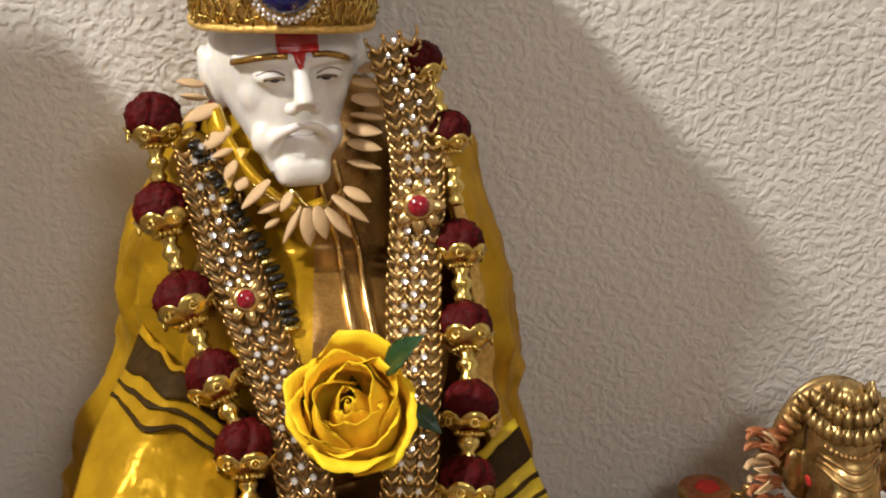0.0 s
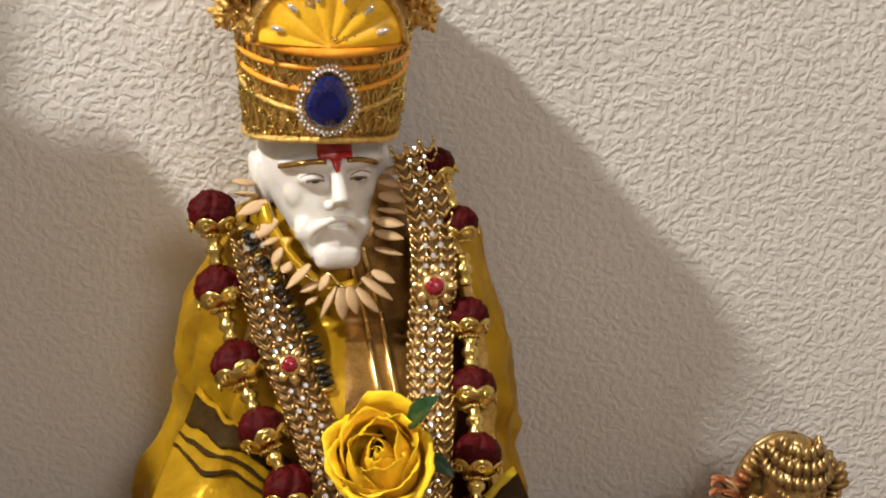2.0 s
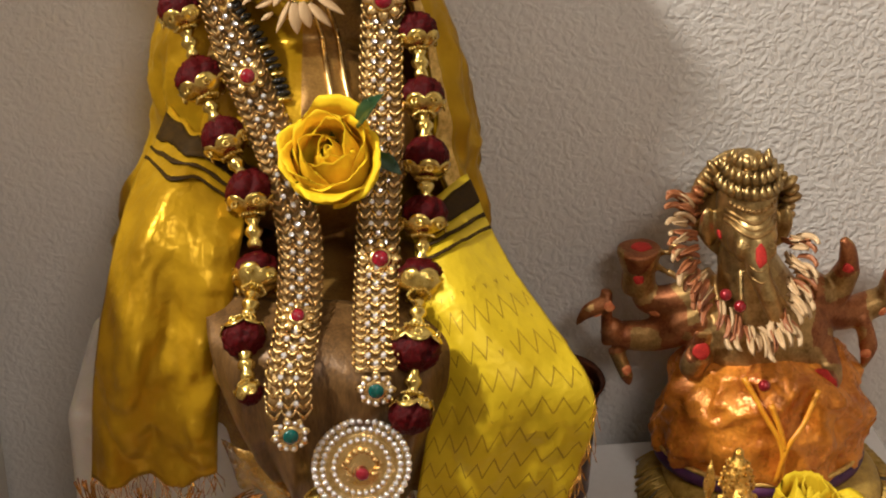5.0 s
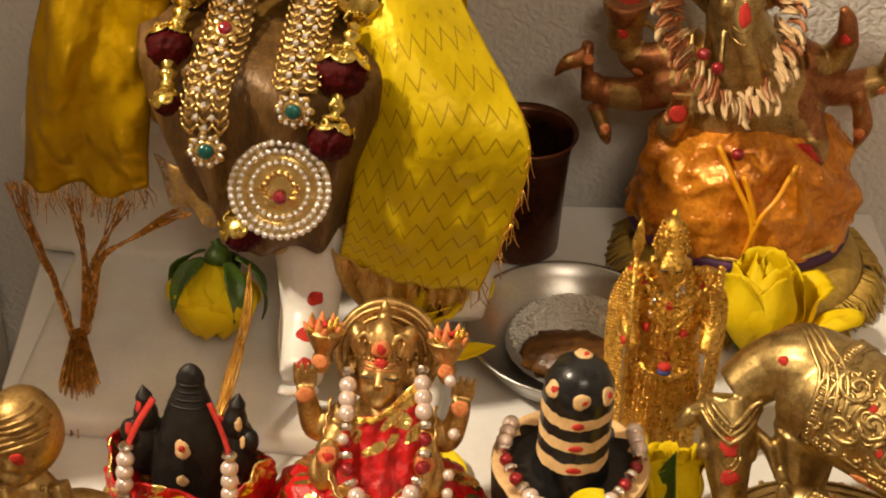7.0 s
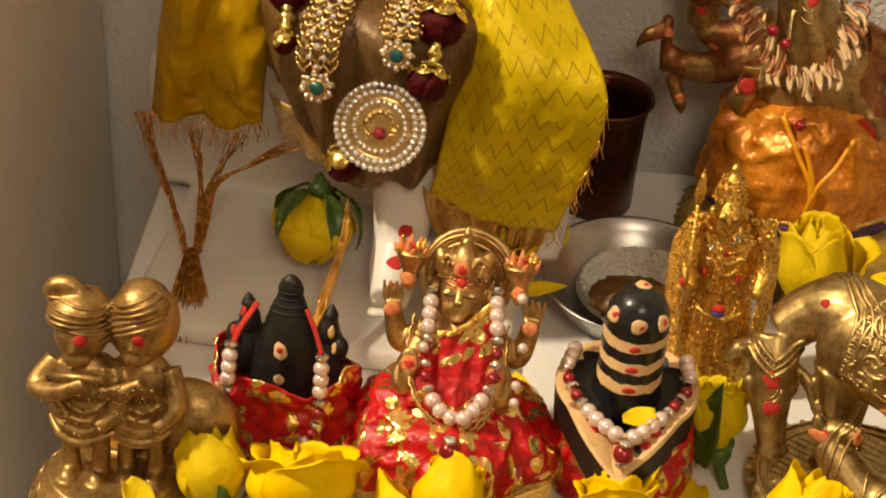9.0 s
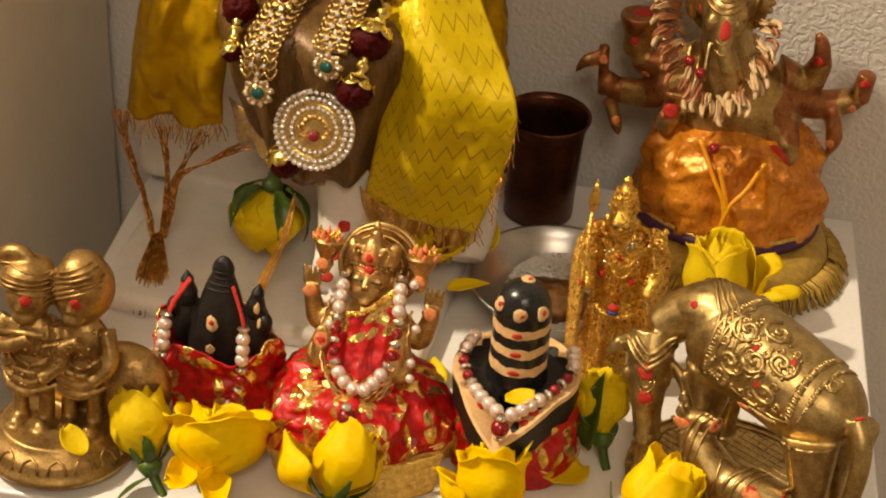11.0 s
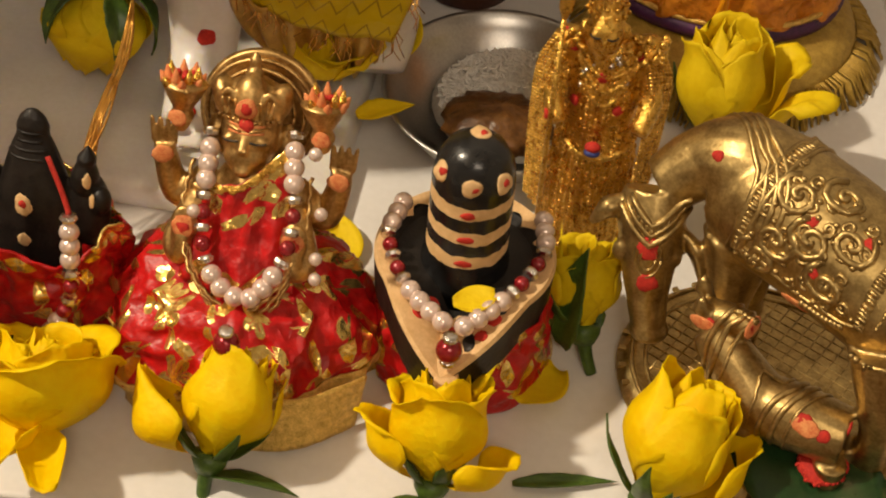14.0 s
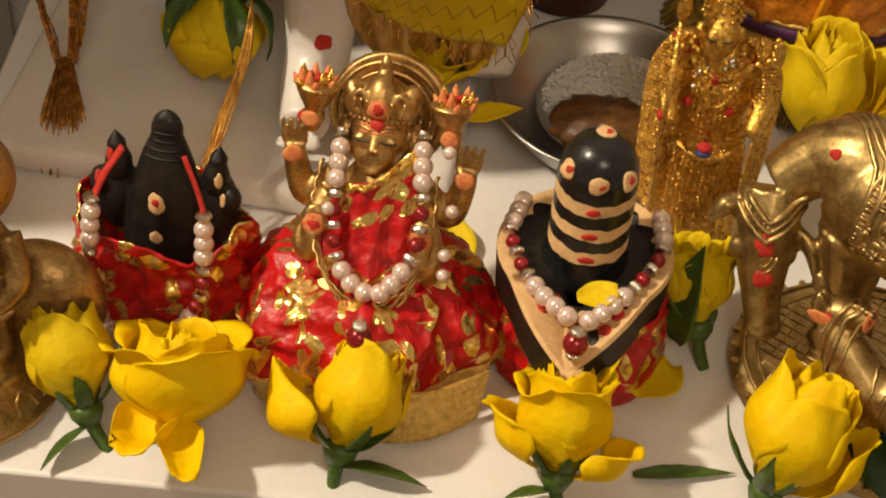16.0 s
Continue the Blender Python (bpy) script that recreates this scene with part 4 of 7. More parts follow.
RIGHT_BALLS = [(-0.097, 0.279, 0.301, 0.85), (-0.087, 0.270, 0.281, 0.8), (-0.083, 0.254, 0.248, 0.9), (-0.081, 0.237, 0.226, 0.95), (-0.080, 0.217, 0.208, 1), (-0.081, 0.204, 0.188, 1), (-0.083, 0.186, 0.169, 1), (-0.086, 0.152, 0.157, 1.05), (-0.088, 0.136, 0.138, 0.9)]
for row in (LEFT_BALLS, RIGHT_BALLS):
    for k, (x, y, z, s) in enumerate(row):
        p = V(x, y, z)
        q = V(*row[k + 1][:3]) if k + 1 < len(row) else p + (p - V(*row[k - 1][:3]))
        turn = (p - q).normalized().to_track_quat("Z", "Y").to_matrix().to_4x4()
        m = Matrix.Translation(p) @ turn @ Matrix.Scale(s, 4)
        b = again("velvet_ball", PUFF, garland, m @ pose(0, 0, 0, 0, 0, 40 * k))
        flip = k in (6, 7) and row is LEFT_BALLS or k >= 7
        again("cap", CAP, b, pose(0, 0, 0, 180 if flip else 0, 0, 0))
        if k + 1 < len(row) and (p - q).length < 0.045:
            again("spacer", SPACER, garland, Matrix.Translation(p.lerp(q, 0.5)) @ turn)

# long gold necklace with crystals
neck = thing("gold_necklace", "long gold necklace with crystal rows and round pendant", "necklace")
bm = bmesh.new()
for s in (-1, 1):
    tube(bm, [(s * 0.0030, 0, 0.0020), (0, -0.0006, -0.0018)], [0.0006, 0.0009], 5)
tube(bm, [(-0.003, 0, 0.002), (-0.003, 0, 0.0042)], 0.0006, 5)
tube(bm, [(0.003, 0, 0.002), (0.003, 0, 0.0042)], 0.0006, 5)
LINK = bpy.data.meshes.new("link")
bm.to_mesh(LINK)
bm.free()
LINK.materials.append(JEWEL_GOLD)
# shaded copy of the link for the upper left strand
LINK_SHADED = LINK.copy()
LINK_SHADED.materials.clear()
LINK_SHADED.materials.append(NECK_SHADED)
bm = bmesh.new()
lathe(bm, [(0.0013, -0.0006), (0.0013, 0), (0.0009, 0.0009), (0, 0.0010)], 8, m=pose(0, 0, 0, 90, 0, 0))
for f in bm.faces:
    f.smooth = False
STONE = bpy.data.meshes.new("crystal")
bm.to_mesh(STONE)
bm.free()
STONE.materials.append(CRYSTAL)


def run(pts, step):
    """Even steps along a smooth line: points and directions."""
    line = spline(pts, 16)
    out, left = [], 0.0
    for a, b in zip(line, line[1:]):
        d = (b - a).length
        while left <= d:
            out.append((a.lerp(b, left / d), (b - a).normalized()))
            left += step
        left -= d
    return out


def side_frame(p, d, normal=V(0, -0.75, 0.65)):
    """x across the band, -y outwards, z back along it."""
    zax = -d
    yax = -(normal - zax * normal.dot(zax)).normalized()
    xax = yax.cross(zax)
    m = Matrix((xax, yax, zax)).transposed().to_4x4()
    return Matrix.Translation(p) @ m


NECK_R = [(-0.106, 0.276, 0.308), (-0.099, 0.266, 0.284), (-0.097, 0.259, 0.262), (-0.098, 0.244, 0.237), (-0.098, 0.226, 0.219), (-0.099, 0.207, 0.197), (-0.100, 0.196, 0.176), (-0.101, 0.168, 0.164), (-0.101, 0.139, 0.156)]
NECK_L = [(-0.167, 0.262, 0.276), (-0.161, 0.254, 0.252), (-0.153, 0.241, 0.234), (-0.144, 0.226, 0.218), (-0.136, 0.209, 0.201), (-0.131, 0.197, 0.180), (-0.131, 0.168, 0.163), (-0.134, 0.140, 0.152), (-0.134, 0.135, 0.136)]
for pts, n in ((NECK_R, 3), (NECK_L, 3)):
    bm = bmesh.new()
    rows = [side_frame(p, d) for p, d in run(pts, 0.0042)]
    g = [[bm.verts.new(m @ V(x, 0.0012, 0)) for x in (-0.0078, -0.0026, 0.0026, 0.0078)] for m in rows]
    for q0, q1 in zip(g, g[1:]):
        for i in range(3):
            face(bm, (q0[i], q0[i + 1], q1[i + 1], q1[i]))
    thicken(bm, 0.0006)
    part("backing", bm, NECK_BACK, neck, "matt gold mesh behind the links")
    for i, (p, d) in enumerate(run(pts, 0.0042)):
        m = side_frame(p, d)
        for k in range(n):
            again("link", LINK if pts is NECK_R or p.z < 0.165 else LINK_SHADED, neck, m @ Matrix.Translation(((k - (n - 1) / 2) * 0.0056, -0.001, 0)))
        for k in range(2 if i % 2 else 1):
            again("crystal", STONE, neck, m @ Matrix.Translation((((k - 0.5) if i % 2 else 0.0) * 0.0060, -0.0026, 0.001)))


def flower(at, d, stone, scale=1.0):
    """A gold flower with a round stone."""
    m = side_frame(Vector(at), Vector(d)) @ Matrix.Scale(scale, 4)
    bm = bmesh.new()
    for k in range(8):
        a = 2 * math.pi * k / 8
        ball(bm, (0.0052 * math.cos(a), -0.002, 0.0052 * math.sin(a)), (0.0030, 0.0009, 0.0019), rot=(0, -math.degrees(a), 0), seg=10, rings=6)
    lathe(bm, [(0.0046, 0), (0.0046, 0.0022), (0.0034, 0.0028)], 20, m=pose(0, -0.001, 0, 90, 0, 0))
    ob = part("flower", bm, JEWEL_GOLD, neck)
    ob.matrix_basis = m
    bm = bmesh.new()
    ball(bm, (0, -0.0038, 0), (0.0033, 0.0020, 0.0033), seg=14, rings=8)
    part("stone", bm, stone, ob, "round coloured glass stone")
    if stone is EMERALD:
        bm = bmesh.new()
        for k in range(12):
            a = 2 * math.pi * k / 12
            ball(bm, (0.0058 * math.cos(a), -0.0030, 0.0058 * math.sin(a)), 0.0011, seg=7, rings=4)
        part("crystal_rim", bm, CRYSTAL, ob)
    return ob


flower((-0.097, 0.254, 0.261), (0, -0.4, -0.9), RUBY, 1.12)
flower((-0.099, 0.192, 0.1745), (0, -0.6, -0.8), RUBY, 1.05)
flower((-0.152, 0.237, 0.2345), (0.3, -0.5, -0.8), RUBY, 0.95)
flower((-0.131, 0.164, 0.164), (0, -0.8, -0.5), RUBY, 0.9)
flower((-0.101, 0.137, 0.150), (0, -0.1, -1), EMERALD, 0.95)
flower((-0.134, 0.135, 0.131), (0.2, -0.1, -1), EMERALD, 0.95)
# round pendant
DISC = pose(-0.1070, 0.137, 0.1140, -18, 0, 6)
bm = bmesh.new()
lathe(bm, [(0, -0.0012), (0.0185, -0.0012), (0.0195, 0), (0.0195, 0.0010), (0.0184, 0.0016), (0.0170, 0.0004), (0.0152, 0.0014), (0.0136, 0.0002), (0.0124, 0.0002), (0.0108, 0.0014), (0.0094, 0.0006), (0.0080, 0.0010), (0, 0.0018)], 40, m=DISC @ pose(0, 0, 0, 90, 0, 0))
disc = part("pendant", bm, JEWEL_GOLD, neck, "round gold pendant with crystal rings")
for r, n, s in ((0.0184, 40, 0.0014), (0.0152, 34, 0.0013), (0.0108, 26, 0.0011)):
    bm = bmesh.new()
    ball(bm, (0, 0, 0), s, seg=8, rings=5)
    GRAIN = bpy.data.meshes.new("crystal")
    bm.to_mesh(GRAIN)
    bm.free()
    GRAIN.materials.append(CRYSTAL)
    for k in range(n):
        a = 2 * math.pi * k / n
        again("crystal", GRAIN, disc, Matrix.Translation(DISC @ V(r * math.cos(a), -0.0022, r * math.sin(a))))
bm = bmesh.new()
for k in range(7):
    a = math.pi * (0.08 + 0.14 * k)
    ball(bm, DISC @ V(0.0056 * math.cos(a), -0.0026, 0.0010 + 0.0056 * math.sin(a)), 0.0013, seg=9, rings=6)
for s in (-1, 1):
    for k in range(3):
        ball(bm, DISC @ V(s * (0.0046 + 0.0012 * k), -0.0024, -0.0030 + 0.0016 * k), (0.0019, 0.0009, 0.0007), rot=(0, -s * (20 + 25 * k), 0), seg=9, rings=6)
part("filigree", bm, JEWEL_GOLD, disc)
bm = bmesh.new()
ball(bm, DISC @ V(0, -0.0030, -0.0030), (0.0028, 0.0020, 0.0028), seg=12, rings=8)
part("stone", bm, RUBY, disc, "round red stone")

# wooden petal necklace and black bead chain
# each petal: foot x and z, tip x and z, how far back it lies
PETALS_LOW = [(-0.1620, 0.2880, -0.1720, 0.2840, 0.268), (-0.1580, 0.2830, -0.1660, 0.2770, 0.262), (-0.1570, 0.2770, -0.1630, 0.2750, 0.259), (-0.1560, 0.2740, -0.1590, 0.2690, 0.256), (-0.1530, 0.2690, -0.1550, 0.2660, 0.254), (-0.1450, 0.2700, -0.1530, 0.2620, 0.250), (-0.1420, 0.2620, -0.1480, 0.2600, 0.250), (-0.1420, 0.2570, -0.1460, 0.2550, 0.249), (-0.1380, 0.2660, -0.1410, 0.2610, 0.250), (-0.1350, 0.2620, -0.1400, 0.2510, 0.248), (-0.1330, 0.2620, -0.1320, 0.2510, 0.247), (-0.1300, 0.2620, -0.1270, 0.2530, 0.248), (-0.1270, 0.2610, -0.1190, 0.2530, 0.249), (-0.1250, 0.2640, -0.1140, 0.2570, 0.252), (-0.1210, 0.2650, -0.1130, 0.2620, 0.256)]
PETALS_SIDE = [(-0.1200, 0.2720, -0.1100, 0.2710, 0.262), (-0.1200, 0.2780, -0.1100, 0.2770, 0.264), (-0.1200, 0.2820, -0.1100, 0.2820, 0.266), (-0.1190, 0.2860, -0.1080, 0.2860, 0.268), (-0.1190, 0.2910, -0.1080, 0.2910, 0.270), (-0.1190, 0.2960, -0.1080, 0.2960, 0.272), (-0.1170, 0.2990, -0.1090, 0.3020, 0.275), (-0.1670, 0.2920, -0.1750, 0.2940, 0.276), (-0.1660, 0.2880, -0.1740, 0.2900, 0.274)]
seeds = thing("wooden_petal_necklace", "short necklace of pale wooden petals round the statue's neck", "necklace")
bm = bmesh.new()


def chip(u, v):
    """A flat pointed petal along -z, one long, thick in the middle."""
    a, k = 2 * math.pi * u, v
    w = 0.27 * math.sin(math.pi * (0.10 + 0.90 * k)) ** 0.8 if k < 1 else 0.0
    return V(w * math.cos(a), 0.42 * w * math.sin(a), -k)


sheet(bm, chip, 12, 10, wrap=True)
SEED = bpy.data.meshes.new("wooden_petal")
bm.to_mesh(SEED)
bm.free()
SEED.materials.append(WOOD_SEED)
for bx, bz, tx, tz, y in PETALS_LOW + PETALS_SIDE:
    p, q = V(bx, y + 0.002, bz), V(tx, y - 0.001, tz)
    m = Matrix.Translation(p) @ (p - q).to_track_quat("Z", "Y").to_matrix().to_4x4()
    n = (p - q).length * 1.12
    again("wooden_petal", SEED, seeds, m @ pose(0, 0, 0, 0, 0, random.uniform(-35, 35)) @ Matrix.Diagonal((0.0105, 0.0105, n, 1)))
bm = bmesh.new()
tube(bm, spline([V(bx, y + 0.003, bz) for bx, bz, tx, tz, y in PETALS_LOW[::2]], 4), 0.0007, 6)
part("cord", bm, GOLD_CAP, seeds, "gold coloured cord")
chain = thing("black_bead_chain", "chain of flat black beads with gold ones on the statue's chest", "necklace")
BLACKS = [(-0.171, 0.263, 0.279), (-0.165, 0.260, 0.270), (-0.160, 0.258, 0.263), (-0.155, 0.256, 0.255), (-0.149, 0.251, 0.248), (-0.143, 0.245, 0.239), (-0.139, 0.239, 0.230), (-0.137, 0.233, 0.225)]
bm = bmesh.new()
ball(bm, (0, 0, 0), (0.0034, 0.0020, 0.0013), seg=12, rings=6)
BEAD = bpy.data.meshes.new("bead")
bm.to_mesh(BEAD)
bm.free()
BEAD.materials.append(BLACK_BEAD)
BEAD_GOLD = BEAD.copy()
BEAD_GOLD.materials.clear()
BEAD_GOLD.materials.append(GOLD_CAP)
for i, (p, d) in enumerate(run(BLACKS, 0.0030)):
    again("bead", BEAD if i % 4 else BEAD_GOLD, chain, Matrix.Translation(p + V(0, -0.001, 0.0015)) @ d.to_track_quat("Z", "Y").to_matrix().to_4x4())

# ---- brass elephant-headed figure on its cushion ----
bm = bmesh.new()
ball(bm, (0.084, 0.284, 0.078), (0.034, 0.026, 0.034), seg=24, rings=16)
ball(bm, (0.075, 0.279, 0.141), (0.0165, 0.0165, 0.0175), seg=24, rings=16)
ball(bm, (0.0760, 0.2675, 0.1385), (0.0135, 0.0095, 0.0125), seg=20, rings=14)
for s in (-1, 1):
    ball(bm, (0.0765 + s * 0.0070, 0.2600, 0.1360), (0.0044, 0.0030, 0.0050))
tube(bm, [(0.076, 0.282, 0.130), (0.080, 0.284, 0.100)], [0.014, 0.022], 16)
tube(bm, spline([(0.077, 0.264, 0.138), (0.078, 0.257, 0.128), (0.080, 0.253, 0.120), (0.081, 0.251, 0.112), (0.085, 0.250, 0.106)]), [0.0080, 0.0064, 0.0054, 0.0046, 0.0036], 14)
for s in (-1, 1):
    ball(bm, (0.075 + s * 0.0195, 0.280, 0.137), (0.0060, 0.0032, 0.0110), rot=(0, s * 14, s * -22))
    tube(bm, spline([(0.076 + s * 0.006, 0.262, 0.125), (0.077 + s * 0.010, 0.254, 0.116), (0.078 + s * 0.012, 0.250, 0.110)]), [0.0018, 0.0015, 0.0006], 8)
    ball(bm, (0.076 + s * 0.0068, 0.2635, 0.139), (0.0030, 0.0016, 0.0015))
ball(bm, (0.0745, 0.280, 0.1500), (0.0165, 0.0160, 0.0170), seg=24, rings=16)
lathe(bm, [(0.0110, 0), (0.0118, 0.0025), (0.0080, 0.0045), (0.0086, 0.0065), (0.0050, 0.0085), (0.0054, 0.0105), (0, 0.0130)], 20, m=pose(0.0735, 0.279, 0.1640, -10, -3, 0))
# four raised arms with what they hold
for pts, rad in (([(0.060, 0.286, 0.104), (0.042, 0.292, 0.096), (0.030, 0.296, 0.094), (0.026, 0.298, 0.102)], [0.011, 0.0085, 0.007, 0.0062]),
                 ([(0.058, 0.284, 0.094), (0.036, 0.288, 0.080), (0.018, 0.290, 0.078), (0.010, 0.288, 0.084)], [0.011, 0.0085, 0.007, 0.0055]),
                 ([(0.062, 0.280, 0.088), (0.050, 0.272, 0.072), (0.050, 0.266, 0.082)], [0.009, 0.0075, 0.006]),
                 ([(0.102, 0.286, 0.104), (0.116, 0.290, 0.100), (0.122, 0.287, 0.116)], [0.011, 0.0085, 0.006]),
                 ([(0.104, 0.286, 0.096), (0.124, 0.292, 0.088), (0.140, 0.295, 0.092), (0.145, 0.294, 0.098)], [0.011, 0.0085, 0.007, 0.0055]),
                 ([(0.104, 0.280, 0.088), (0.112, 0.268, 0.070), (0.108, 0.256, 0.070)], [0.010, 0.008, 0.006])):
    tube(bm, spline(pts), rad, 12)
lathe(bm, [(0.0078, 0), (0.0085, 0.003), (0.0080, 0.012), (0.0100, 0.018), (0.0108, 0.0215), (0.0105, 0.0235), (0, 0.0235)], 20, m=pose(0.0250, 0.2985, 0.0975, 0, -3, 0))
for pts, rad in (([(0.034, 0.296, 0.120), (0.044, 0.291, 0.121), (0.050, 0.289, 0.115)], 0.0016), ([(0.033, 0.296, 0.112), (0.044, 0.291, 0.108), (0.050, 0.289, 0.112)], 0.0016),
                 ([(0.010, 0.288, 0.074), (0.008, 0.288, 0.104)], 0.0030), ([(0.010, 0.287, 0.098), (0.000, 0.286, 0.094), (-0.006, 0.286, 0.086)], [0.0045, 0.0038, 0.0008]),
                 ([(0.014, 0.288, 0.072), (0.020, 0.286, 0.058), (0.022, 0.285, 0.052)], [0.004, 0.0035, 0.001]),
                 ([(0.122, 0.287, 0.114), (0.120, 0.286, 0.126), (0.117, 0.286, 0.132)], [0.0055, 0.0042, 0.002]),
                 ([(0.1445, 0.294, 0.094), (0.1465, 0.293, 0.110)], [0.0060, 0.0050]),
                 ([(0.132, 0.288, 0.088), (0.136, 0.284, 0.074), (0.134, 0.282, 0.062)], [0.0040, 0.0048, 0.0010])):
    tube(bm, spline(pts), rad, 10)
ball(bm, (0.050, 0.263, 0.087), (0.0052, 0.0022, 0.0065), rot=(-12, 0, 0))
for k in range(4):
    tube(bm, [(0.0466 + 0.0023 * k, 0.262, 0.091), (0.0466 + 0.0023 * k, 0.2605, 0.0975)], 0.0012, 6)
bm = fused(bm, 0.0011, 2)
tree = BVHTree.FromBMesh(bm)
for k in range(23):
    a = math.pi * (-0.10 + 1.20 * k / 22)
    wob = 1 + 0.06 * math.sin(5.1 * k)
    c = V(0.0735 + 0.0262 * wob * math.cos(a), 0.286 - 0.004 * math.sin(a), 0.1440 + 0.0255 * wob * math.sin(a))
    ball(bm, c, (0.0048 + 0.0016 * (k % 2), 0.0036, 0.0024), rot=(0, -math.degrees(a), 0), seg=10, rings=7)
for r, z, n, size in ((0.0150, 0.1590, 13, 0.0026), (0.0122, 0.1650, 11, 0.0024), (0.0088, 0.1705, 9, 0.0020)):
    for k in range(n):
        a = math.pi * (1.0 + k / (n - 1))
        foot = V(0.0738 + r * math.cos(a), 0.2795 + r * math.sin(a), z)
        tube(bm, [foot, foot + V(0.0016 * math.cos(a), 0.0016 * math.sin(a), 0.0024), foot + V(0.0004 * math.cos(a), 0.0004 * math.sin(a), 0.0064)], [0.6 * size, size, 0.0005], 7)
lathe(bm, [(0, -0.0012), (0.0262, -0.0012), (0.0262, 0.0012), (0, 0.0012)], 36, m=pose(0.0735, 0.2890, 0.1440, 72, 0, 0))
for f in bm.faces:
    c = f.calc_center_median()
    if c.z > 0.118 and abs(c.x - 0.0755) < 0.024 and f.material_index == 0:
        f.material_index = 3
    elif f.material_index == 0 and abs(c.x - 0.078) > 0.026 + 0.004 * noise.noise(c * 90) and noise.noise(c * 70) > -0.12:
        f.material_index = 4
tube(bm, [V(0.0735 + 0.0250 * math.cos(math.pi * (-0.18 + 1.36 * k / 24)), 0.290, 0.1440 + 0.0240 * math.sin(math.pi * (-0.18 + 1.36 * k / 24))) for k in range(25)], 0.0032, 8)
for k in range(3):
    inlay(bm, tree, [(0.061 + 0.0027 * i, 0.24, 0.1455 + 0.0026 * k - 0.0026 * math.cos(math.pi * (i - 5) / 10) ** 2) for i in range(11)], 0.0010 if k != 1 else 0.0006, 0, way=IN)
for k in range(9):
    inlay(bm, tree, [(0.0640 + 0.0026 * k + 0.0004 * (4 - k) * i / 6, 0.24, 0.1570 + 0.0012 * i) for i in range(7)], 0.0007, 0, way=IN)
for s in (-1, 1):
    for q in (0, 1):
        inlay(bm, tree, [(0.0765 + s * (0.0040 + 0.0012 * i), 0.24, 0.1390 + (0.0012 - 0.0024 * q) * math.sin(math.pi * i / 6)) for i in range(7)], 0.0003, 0, way=IN)
for k in range(6):
    inlay(bm, tree, [(0.072 + 0.0016 * i + 0.0005 * k, 0.24, 0.130 - 0.0046 * k + 0.0006 * math.cos(i)) for i in range(6)], 0.0005, 0, way=IN)
for k in range(13):
    spot(bm, tree, (0.0630 + 0.0020 * k, 0.24, 0.1545 - 0.0018 * math.sin(math.pi * k / 12)), 0.0013, 0, 0.0010, way=IN)
spot(bm, tree, (0.0780, 0.245, 0.1360), 0.0034, 1, 0.0006, (0.9, 1.5), way=IN)
spot(bm, tree, (0.050, 0.255, 0.0865), 0.0042, 1, way=IN)
spot(bm, tree, (0.107, 0.245, 0.0715), 0.0070, 1, 0.0012, way=IN)
spot(bm, tree, (0.025, 0.299, 0.1240), 0.0048, 1)
for p in ((0.0235, 0.285, 0.108), (0.009, 0.28, 0.098), (0.004, 0.28, 0.092), (0.120, 0.28, 0.118), (0.146, 0.28, 0.106), (0.134, 0.275, 0.072), (0.020, 0.28, 0.062), (0.060, 0.265, 0.136), (0.142, 0.28, 0.090), (0.032, 0.288, 0.090)):
    spot(bm, tree, p, 0.0026, 2 if p[2] < 0.1 else 1, 0.0006, way=IN)
for v in bm.verts:
    if 0.038 < v.co.x < 0.1095:
        k = min(1.0, max(0.0, (v.co.z - 0.104) / 0.024))
        k = k * k * (3 - 2 * k)
        v.co.x = 0.0755 + (v.co.x - 0.0755) * (1 - 0.15 * k)
        v.co += k * V(-0.0065, 0, 0.0045)
brass_figure = make("elephant_statue", bm, [DULL_BRASS, RED_POWDER, SANDAL, BRASS, RED_BRASS])
tagged(brass_figure, "old brass statue of a seated elephant with raised arms", "statue")

cushion = thing("gold_cushion", "round old-gold cushion with a fringe under the elephant statue", "cushion", (0.092, 0.268, 0))
bm = bmesh.new()
lathe(bm, [(0, 0.0005), (0.052, 0.0005), (0.055, 0.006), (0.052, 0.014), (0.046, 0.018), (0, 0.019)], 48)
part("pad", bm, OLD_GOLD_MAT, cushion)
bm = bmesh.new()
for i in range(420):
    a = math.pi * (0.86 + 1.42 * random.random())
    r0, r1 = 0.0535, 0.0535 + random.uniform(0.008, 0.013)
    tube(bm, [V(r0 * math.cos(a), r0 * math.sin(a), 0.011), V((r0 + r1) / 2 * math.cos(a + 0.02), (r0 + r1) / 2 * math.sin(a + 0.02), 0.009), V(r1 * math.cos(a + random.uniform(-.04, .04)), r1 * math.sin(a), 0.0012)], 0.0006, 4)
tagged(part("fringe", bm, OLD_GOLD_MAT, cushion), kind="stuff")
skirt = thing("orange_silk_wrap", "orange silk wrap tied with cords round the elephant statue", "cloth", (0.086, 0.278, 0.018))
bm = bmesh.new()


